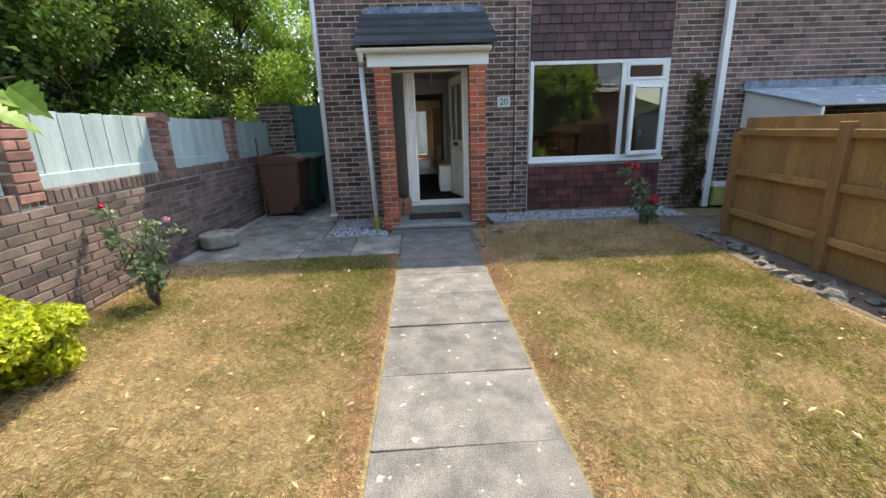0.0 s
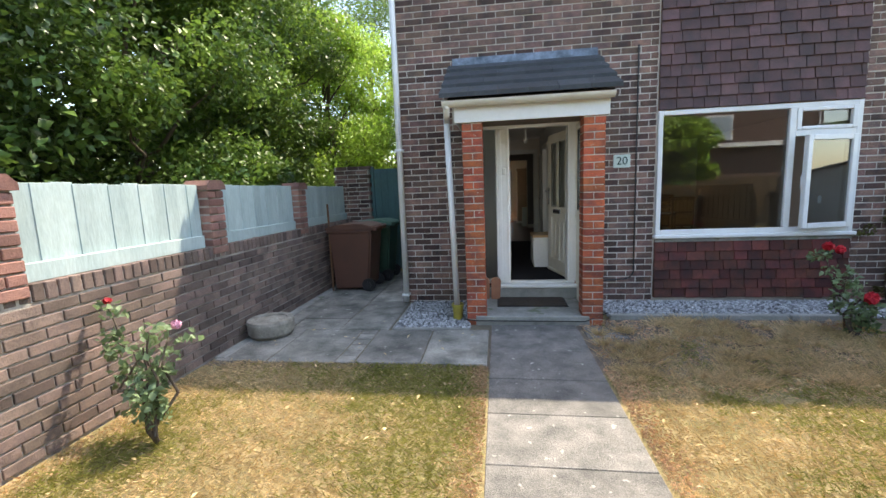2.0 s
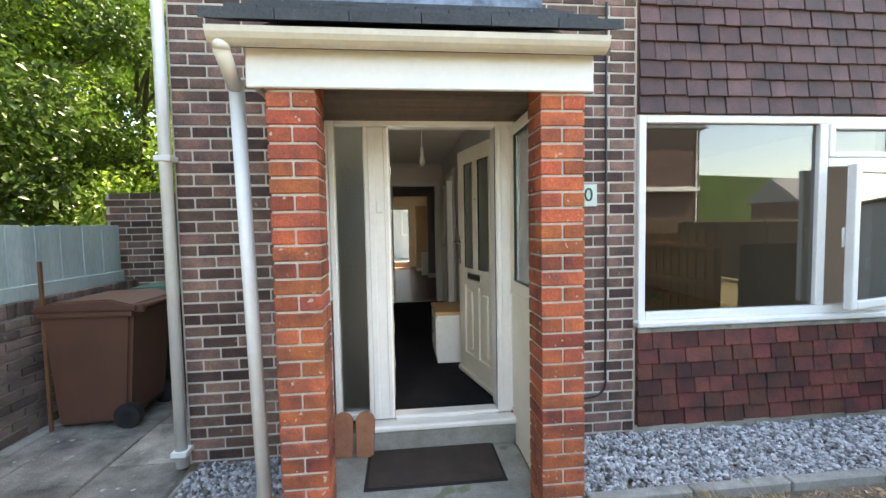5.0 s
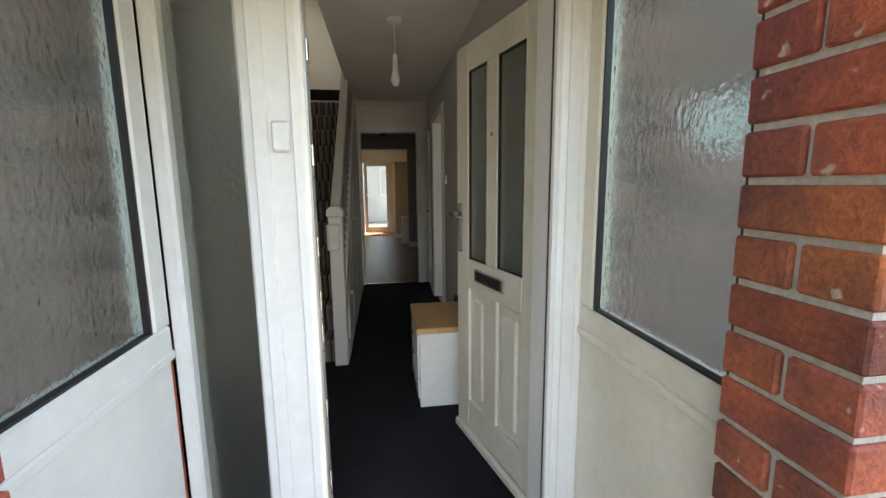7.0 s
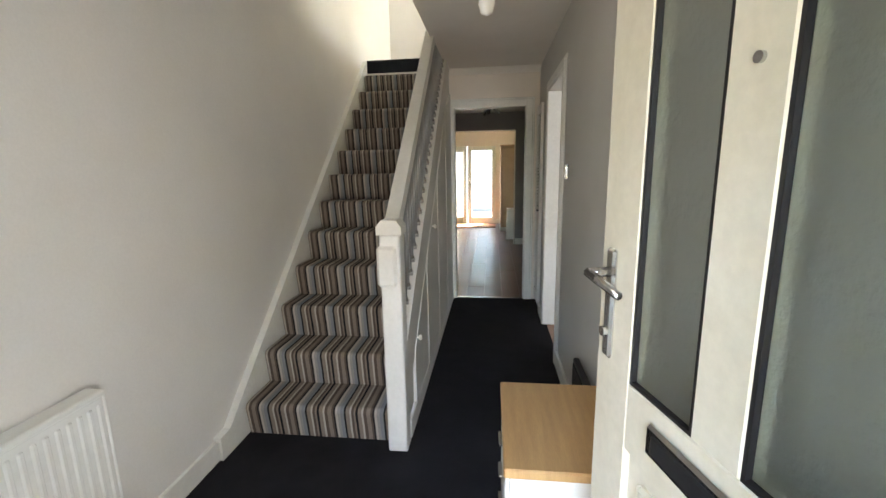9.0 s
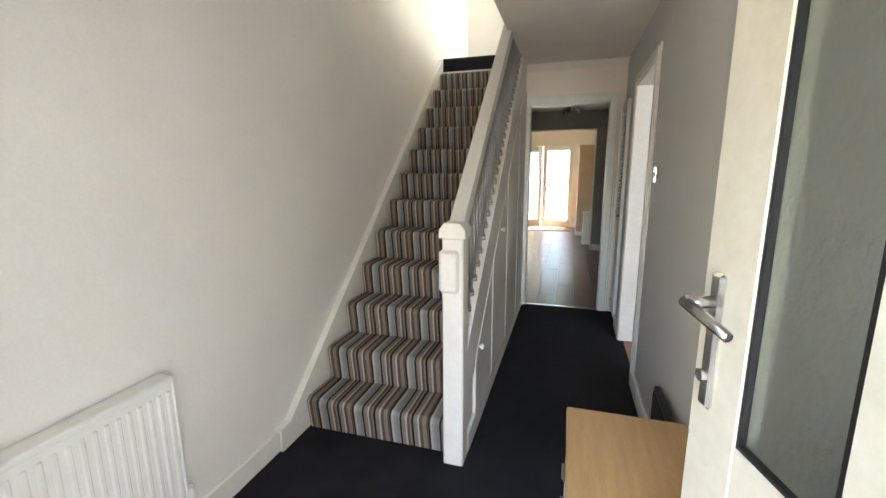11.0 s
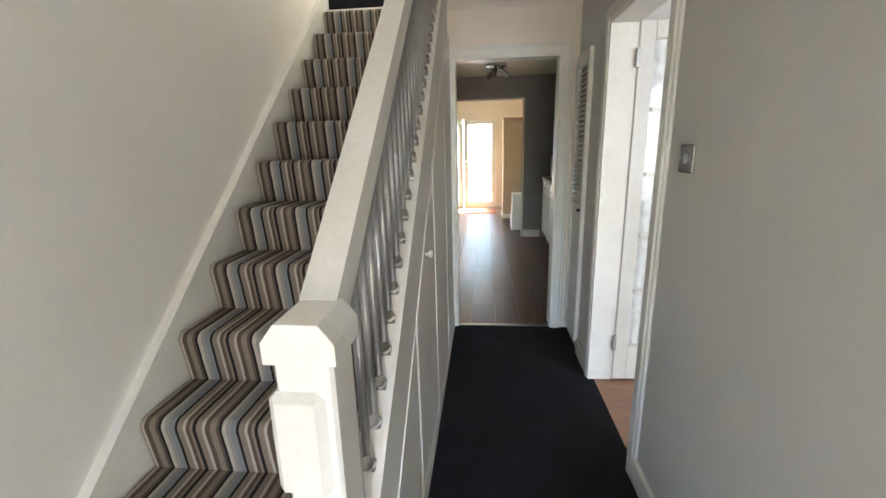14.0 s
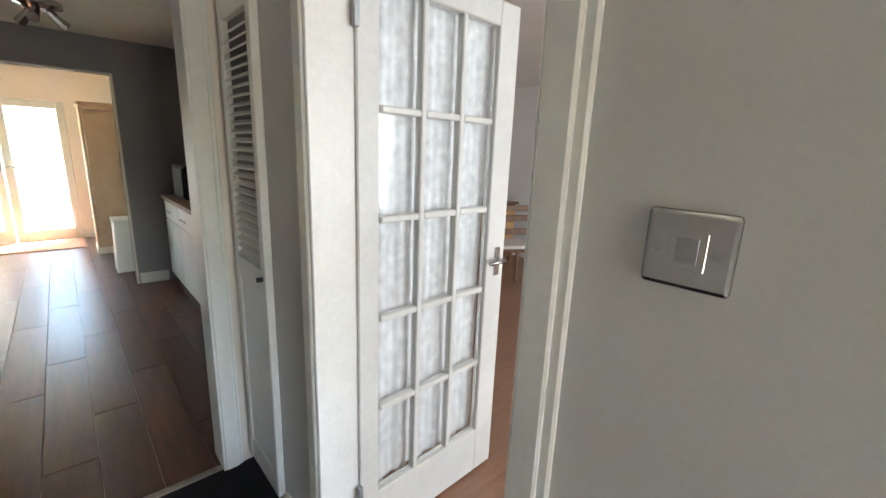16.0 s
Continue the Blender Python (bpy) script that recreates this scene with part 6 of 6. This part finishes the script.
# living room glimpsed past the door
ch = thing("dining_chair", 3.55, 5.15, F, "brown wooden chair with a cream seat cushion", "chair", rz=150)
for sx in (-1, 1):
    for sy in (-1, 1):
        part("leg", box(sx * 0.19 - 0.02, sx * 0.19 + 0.02, sy * 0.18 - 0.02, sy * 0.18 + 0.02, 0, 0.44 if sy < 0 else 0.92, 0.005), BROWN_WOOD, ch)
part("seat", box(-0.22, 0.22, -0.21, 0.21, 0.43, 0.46, 0.01), BROWN_WOOD, ch)
part("cushion", box(-0.2, 0.2, -0.19, 0.19, 0.46, 0.50, 0.018, seg=2), WALL_CREAM, ch, "cream seat cushion")
for z in (0.62, 0.76, 0.86):
    part("back_slat", box(-0.17, 0.17, 0.165, 0.19, z, z + 0.06, 0.006), BROWN_WOOD, ch)
sb = thing("sideboard", 3.9, 6.05, F, "dark brown wooden sideboard with drawers", "sideboard", rz=90)
part("carcass", box(-0.22, 0.42, -0.6, 0.6, 0.08, 0.78, 0.008), BROWN_WOOD, sb)
part("top", box(-0.25, 0.42, -0.63, 0.63, 0.78, 0.81, 0.006), BROWN_WOOD, sb)
for i in range(2):
    for j in range(2):
        d_ = part("drawer", box(-0.238, -0.22, -0.57 + j * 0.58, -0.03 + j * 0.58, 0.14 + i * 0.32, 0.42 + i * 0.32, 0.006), OAK, sb)
        part("knob", rod((-0.238, -0.3 + j * 0.58, 0.28 + i * 0.32), (-0.262, -0.3 + j * 0.58, 0.28 + i * 0.32), 0.015, n=10), BLACK, d_)
for sx in (-0.2, 0.36):
    for sy in (-0.56, 0.56):
        part("foot", box(sx - 0.025, sx + 0.025, sy - 0.025, sy + 0.025, 0, 0.08, 0.004), BROWN_WOOD, sb)

# kitchen
for i in range(3):
    e = thing("base_unit", 1.05, 5.75 + i * 0.6, F, "white kitchen base unit with a chrome bar handle", "kitchen unit", group="kitchen base units")
    part("carcass", on(e, box(0.80, 1.345, 5.455 + i * 0.6, 6.045 + i * 0.6, F + 0.12, F + 0.87, 0.003)), PAINT_WHITE, e)
    part("plinth", on(e, box(0.85, 1.34, 5.455 + i * 0.6, 6.045 + i * 0.6, F, F + 0.12)), PAINT_WHITE, e)
    d_ = part("door", on(e, box(0.782, 0.80, 5.46 + i * 0.6, 6.04 + i * 0.6, F + 0.13, F + 0.68, 0.004)), PAINT_WHITE, e)
    part("drawer", on(e, box(0.782, 0.80, 5.46 + i * 0.6, 6.04 + i * 0.6, F + 0.69, F + 0.86, 0.004)), PAINT_WHITE, e)
    part("handle", on(e, rod((0.76, 5.65 + i * 0.6, F + 0.78), (0.76, 5.85 + i * 0.6, F + 0.78), 0.006, n=8)), STEEL, d_)
wt = tagged(to_object("worktop", box(0.765, 1.348, 5.44, 7.26, F + 0.872, F + 0.91, 0.004), BROWN_WOOD), "dark brown kitchen worktop on the white units", "worktop")
mw = thing("microwave", 1.06, 6.9, F + 0.91, "black microwave on the worktop", "microwave")
part("case", box(-0.2, 0.2, -0.25, 0.25, 0.0, 0.30, 0.01), BLACK, mw)
part("door", box(-0.215, -0.2, -0.24, 0.12, 0.02, 0.28, 0.004), BLACK, mw)
sl = thing("spot_light", 0.09, 6.5, CEIL_Z, "chrome ceiling spotlight cluster", "ceiling light")
part("base", lathe([(0.13, 0.0), (0.13, -0.03), (0.06, -0.05)], 24), CHROME, sl)
for k in range(3):
    a = k * 2.09 + 0.3
    part("spot", rod((0.05 * math.cos(a), 0.05 * math.sin(a), -0.05), (0.14 * math.cos(a), 0.14 * math.sin(a), -0.13), 0.022, 0.035, 14), CHROME, sl)
tc = thing("tall_cupboard", 0.5, 9.25, F, "tall narrow pink-beige cupboard in the garden room", "cupboard")
part("carcass", on(tc, box(0.30, 0.70, 9.05, 9.5, F + 0.08, 2.08, 0.006)), BEIGE_WOOD, tc)
part("cornice", on(tc, box(0.285, 0.71, 9.03, 9.5, 2.08, 2.12, 0.006)), BEIGE_WOOD, tc)
part("plinth", on(tc, box(0.29, 0.70, 9.04, 9.5, F, F + 0.08, 0.004)), PAINT_WHITE, tc)
part("door", on(tc, box(0.325, 0.675, 9.036, 9.05, F + 0.12, 2.04, 0.006)), BEIGE_WOOD, tc)
wb = thing("waste_bin", 0.52, 8.1, F, "white flat-sided bin by the opening", "bin")
part("body", extrude_profile([(-0.13, 0), (0.13, 0), (0.11, 0.55), (-0.11, 0.55)], "y", -0.15, 0.15), UPVC, wb)
part("lid", box(-0.12, 0.12, -0.16, 0.16, 0.55, 0.58, 0.008), UPVC, wb)
wl = thing("wall_hook", 0.78, 8.6, 1.55, "dark metal hook rack on the cream wall", "hook")
part("rail", box(-0.03, 0.0, -0.08, 0.08, -0.02, 0.02, 0.004), STEEL, wl)
part("hook", rod((-0.03, 0.0, 0.0), (-0.10, 0.0, 0.03), 0.012, n=8), STEEL, wl)
ld_ = thing("larder_unit", -0.75, 5.6, F, "tall white kitchen unit with dark round handles", "kitchen unit")
part("carcass", on(ld_, box(-1.05, -0.47, 5.3, 5.9, F, 2.21, 0.004)), PAINT_WHITE, ld_)
for z0, z1 in ((F + 0.08, 1.16), (1.17, 2.2)):
    part("door", on(ld_, box(-0.47, -0.452, 5.31, 5.89, z0, z1, 0.004)), PAINT_WHITE, ld_)
for z in (1.15, 1.62, 1.85, 2.05):
    part("handle", on(ld_, rod((-0.452, 5.36, z), (-0.425, 5.36, z), 0.02, 0.026, 12)), BLACK, ld_)
bn = thing("venetian_blind", -0.83, 10.31, F, "white slatted blind drawn over one glazed door", "blind")
part("headrail", on(bn, box(-1.09, -0.57, 10.27, 10.315, 2.04, 2.075, 0.004)), UPVC, bn)
for k in range(46):
    sl_ = box(-1.08, -0.58, -0.017, 0.017, -0.001, 0.001)
    bmesh.ops.transform(sl_, matrix=pose(0, 10.29, F + 0.17 + k * 0.0345, -38, 0, 0), verts=sl_.verts)
    part("slat", on(bn, sl_), UPVC, bn)
rug = tagged(to_object("door_mat", box(-1.05, 0.2, 9.55, 10.2, F + 0.001, F + 0.012, 0.004), TERRA), "terracotta coloured mat before the glazed doors", "mat")
pt = tagged(to_object("back_patio", box(-6, 6, 10.6, 20, -0.03, 0.15), SLAB), "pale paved terrace behind the house", "terrace", kind="structure")
bw = thing("garden_building", -0.2, 15.5, 0.15, "white rendered outbuilding behind the terrace", "outbuilding")
part("wall", box(-3, 3, 0, 0.3, 0, 2.6), WALL_GREY, bw)
w_ = part("window", box(0.1, 0.8, -0.04, 0.02, 1.0, 2.1, 0.01), UPVC, bw)
part("glass", box(0.16, 0.74, -0.05, -0.04, 1.06, 2.04), surface("grey blind", (0.5, 0.5, 0.5), rough=0.5, var=0.05), w_)

# hedge hidden behind the outbuilding, added to cut the bright sky
hd_ = thing("hedge", 0, 19.5, 0.0, "tall green hedge added behind the outbuilding to block bright sky", "hedge")
hc = [(rng.uniform(-9, 9), rng.uniform(-0.6, 0.6), rng.uniform(0.4, 5.6)) for _ in range(240)]
quads("leaves", *foliage(26000, hc, [0.75] * len(hc), 0.2), LEAF_TREE, hd_)
for c in hc[::8]:
    hs_ = bmesh.new()
    limb((c[0], 0, 0), c, 0.05, 0.01, hs_)
    part("stem", hs_, BARK, hd_)

# ---- masonry pieces and tiles ----
BL, BH, BD = 0.215, 0.0635, 0.05
COURSE, PITCH = 0.0765, 0.225


def in_holes(x, z, holes, mx=0.0):
    return any(h[0] - mx < x < h[1] + mx and h[2] < z < h[3] for h in holes)


def lay(parent, spans, z0, z1, plane, axis, near, material, holes=(), out=-1, proud=0.005):
    """Stretcher courses of bricks, standing a little proud of the mortar. spans: stretches of the wall along u. near: those laid as bricks of their own."""
    full = slab_mesh("brick", *((BL, BD, BH) if axis == "y" else (BD, BL, BH)), 0.004, material)
    cut_me = {}
    far, count = [], 0
    rows = int((z1 - z0) / COURSE)
    inv = parent.matrix_world.inverted()
    for r in range(rows):
        z = z0 + (r + 0.5) * COURSE
        hz = [h for h in holes if h[2] - 0.02 < z < h[3] + 0.01]
        segs = []
        for a, b in spans:
            cuts = [(a, b)]
            for h in hz:
                nxt = []
                for p, q in cuts:
                    if h[1] <= p or h[0] >= q:
                        nxt.append((p, q))
                        continue
                    if p < h[0]:
                        nxt.append((p, h[0]))
                    if h[1] < q:
                        nxt.append((h[1], q))
                cuts = nxt
            segs += cuts
        for p, q in segs:
            u = math.floor(p / PITCH) * PITCH + (PITCH / 2 if r % 2 else 0) - PITCH
            while u < q:
                a, b = max(u + 0.005, p), min(u + PITCH - 0.005, q)
                u += PITCH
                if b - a < 0.03:
                    continue
                c = (a + b) / 2
                dz, dd = rng.normal() * 0.0008, rng.normal() * 0.0012
                d0 = plane + out * (proud - BD / 2) + dd
                pos = (c, d0, z + dz) if axis == "y" else (d0, c, z + dz)
                if near(c, z) and count < 300:
                    w = round((b - a) / 0.02) * 0.02 if b - a < BL - 0.004 else BL
                    if w == BL:
                        me = full
                    else:
                        if w not in cut_me:
                            cut_me[w] = slab_mesh("brick", *((w, BD, BH) if axis == "y" else (BD, w, BH)), 0.004, material)
                        me = cut_me[w]
                    piece("brick", me, parent, inv @ pose(*pos, 0, 0, 0))
                    count += 1
                else:
                    far.append((tuple(Vector(pos) - parent.matrix_world.translation), (b - a, BD, BH) if axis == "y" else (BD, b - a, BH), 0.0))
    if far:
        joined("brickwork", far, material, parent, "brick courses of the same wall")


lay(wall_front, [(-1.57, 1.545)], -0.06, 5.7, FY, "y", lambda c, z: z < 3.3 and (c > 0.75 or c < -0.8 or z > 2.95) and (0.75 < c < 1.5 or -1.57 < c < -0.7 or z > 3.0), BRICK_BROWN, [(-0.66, 0.68, -0.2, 2.34), (-0.9, 0.88, 2.3, 3.0)])
wall_front_r = sheet("wall_front_side", "y", FY - 0.004, FY - 0.001, 3.74, 3.75, -0.1, 5.1, [], MORTAR, "mortar edge beside the window")
lay(wall_front_r, [(3.75, 9.5)], -0.06, 5.7, FY, "y", lambda c, z: c < 4.9 and 0.2 < z < 2.6, BRICK_BROWN)


def pillar(name, x0, x1, y0, y1, z0, z1, label):
    e = thing(name, (x0 + x1) / 2, (y0 + y1) / 2, z0, label, "pillar", group="porch pillars", kind="structure")
    part("core", on(e, box(x0 + 0.008, x1 - 0.008, y0 + 0.008, y1 - 0.008, z0, z1)), MORTAR, e)
    n = round((z1 - z0) / COURSE)
    ch = (z1 - z0) / n
    w, d = x1 - x0, y1 - y0
    st = slab_mesh("brick", w, d * 0.478, ch - 0.011, 0.004, BRICK_RED)
    hd = slab_mesh("brick", w * 0.478, d, ch - 0.011, 0.004, BRICK_RED)
    inv = e.matrix_world.inverted()
    for r in range(n):
        z = z0 + (r + 0.5) * ch
        for s in (-1, 1):
            j = rng.normal() * 0.001
            if r % 2:
                piece("brick", st, e, inv @ pose((x0 + x1) / 2 + j, (y0 + y1) / 2 + s * d * 0.261, z, 0, 0, rng.normal() * 0.3))
            else:
                piece("brick", hd, e, inv @ pose((x0 + x1) / 2 + s * w * 0.261, (y0 + y1) / 2 + j, z, 0, 0, rng.normal() * 0.3))


pillar("porch_pillar_1", -0.712, -0.497, -0.855, -0.66, -0.02, 2.245, "red brick porch pillar")
pillar("porch_pillar_2", 0.522, 0.738, -0.855, -0.66, -0.02, 2.245, "red brick porch pillar with white mortar stains")

# garden wall and its piers
lay(gw, [(-8.8, 2.2)], 0.0, 0.93, -3.06, "x", lambda c, z: -4.3 < c < 1.0, BRICK_GARDEN, out=1, proud=0.012)
CAP = slab_mesh("coping_brick", 0.22, 0.067, 0.11, 0.006, BRICK_GARDEN)
inv = gw.matrix_world.inverted()
y = -8.7
while y < 2.2:
    piece("coping_brick", CAP, gw, inv @ pose(-3.158, y, 0.985 + rng.normal() * 0.002, 0, 0, rng.normal() * 0.6))
    y += 0.0765
for yp in PIERS:
    e = thing("brick_pier", -3.15, yp, 0, "red-brown brick pier with a bevelled cap", "pier", group="garden wall piers", kind="structure")
    part("core", box(-0.1, 0.1, -0.105, 0.105, 0.9, 1.6), MORTAR_OLD, e)
    m1 = slab_mesh("brick", 0.215, 0.103, 0.0635, 0.005, PIER_RED)
    m2 = slab_mesh("brick", 0.103, 0.215, 0.0635, 0.005, PIER_RED)
    for r in range(8):
        for s in (-1, 1):
            if r % 2:
                piece("brick", m1, e, pose(0.01, s * 0.056, 1.0 + r * 0.0765))
            else:
                piece("brick", m2, e, pose(0.01 + s * 0.056, 0, 1.0 + r * 0.0765))
    part("pier_cap", extrude_profile([(-0.13, 1.58), (0.13, 1.58), (0.13, 1.62), (0.08, 1.67), (-0.08, 1.67), (-0.13, 1.62)], "x", -0.12, 0.135), PIER_RED, e)
END_BRICK = slab_mesh("brick", 0.205, 0.215, 0.0635, 0.005, BRICK_BROWN)
fp = thing("brick_pier_end", -3.0, 2.25, 0, "tall dark brick pier beside the gate", "pier", kind="structure")
part("core", box(-0.33, 0.30, -0.1, 0.1, 0, 1.98), MORTAR, fp)
for r in range(26):
    for k in range(3):
        piece("brick", END_BRICK, fp, pose(-0.225 + k * 0.215 + (0.03 if r % 2 else -0.02), 0, 0.04 + r * 0.0765))


def hang_tiles(name, x0, x1, z0, z1, row_h, label, material, y=0.075):
    e = thing(name, (x0 + x1) / 2, y, z0, label, "tile hanging", kind="structure")
    part("batten_board", on(e, box(x0, x1, y + 0.012, 0.1, z0, z1)), BROWN_WOOD, e)
    n = round((z1 - z0) / row_h)
    rh = (z1 - z0) / n
    inv = e.matrix_world.inverted()
    cache = {}
    for r in range(n):
        x = x0
        z = z0 + r * rh
        while x < x1 - 0.02:
            w = rng.choice((0.115, 0.15, 0.165, 0.19, 0.21))
            w = min(w, x1 - x)
            if x1 - x - w < 0.06:
                w = x1 - x
            key = round(w * 100)
            if key not in cache:
                cache[key] = slab_mesh("tile", key / 100 - 0.006, 0.016, rh + 0.03, 0.003, material)
            piece("tile", cache[key], e, inv @ pose(x + w / 2, y + rng.normal() * 0.0015, z + rh / 2 + 0.012 + rng.normal() * 0.003, -8.5 + rng.normal() * 0.6, rng.normal() * 0.7, 0))
            x += w


hang_tiles("tile_hanging_1", 1.56, 3.73, 2.335, 3.95, 0.121, "purple-brown clay hanging tiles above the window", HANG_TILE)
hang_tiles("tile_hanging_2", 1.56, 3.73, 0.06, 0.755, 0.116, "red-brown clay hanging tiles below the window", HANG_TILE_RED)

# laminate planks
kx0, kx1, ky0, ky1 = -2.1, 1.35, 4.225, 10.3
plank_me = {}
for k in range(int((kx1 - kx0) / 0.194)):
    x, y = kx0 + 0.1 + k * 0.194, ky0 - (k * 5 % 3) * 0.4
    while y < ky1 - 0.05:
        a, b = max(y, ky0), min(y + 1.2, ky1)
        key = round((b - a) * 100)
        if key not in plank_me:
            plank_me[key] = slab_mesh("plank", 0.192, key / 100 - 0.002, 0.012, 0.001, LAMINATE)
        piece("plank", plank_me[key], k_floor, pose(x, (a + b) / 2, F - 0.006 + 0.0003 * (k % 2)))
        y += 1.202
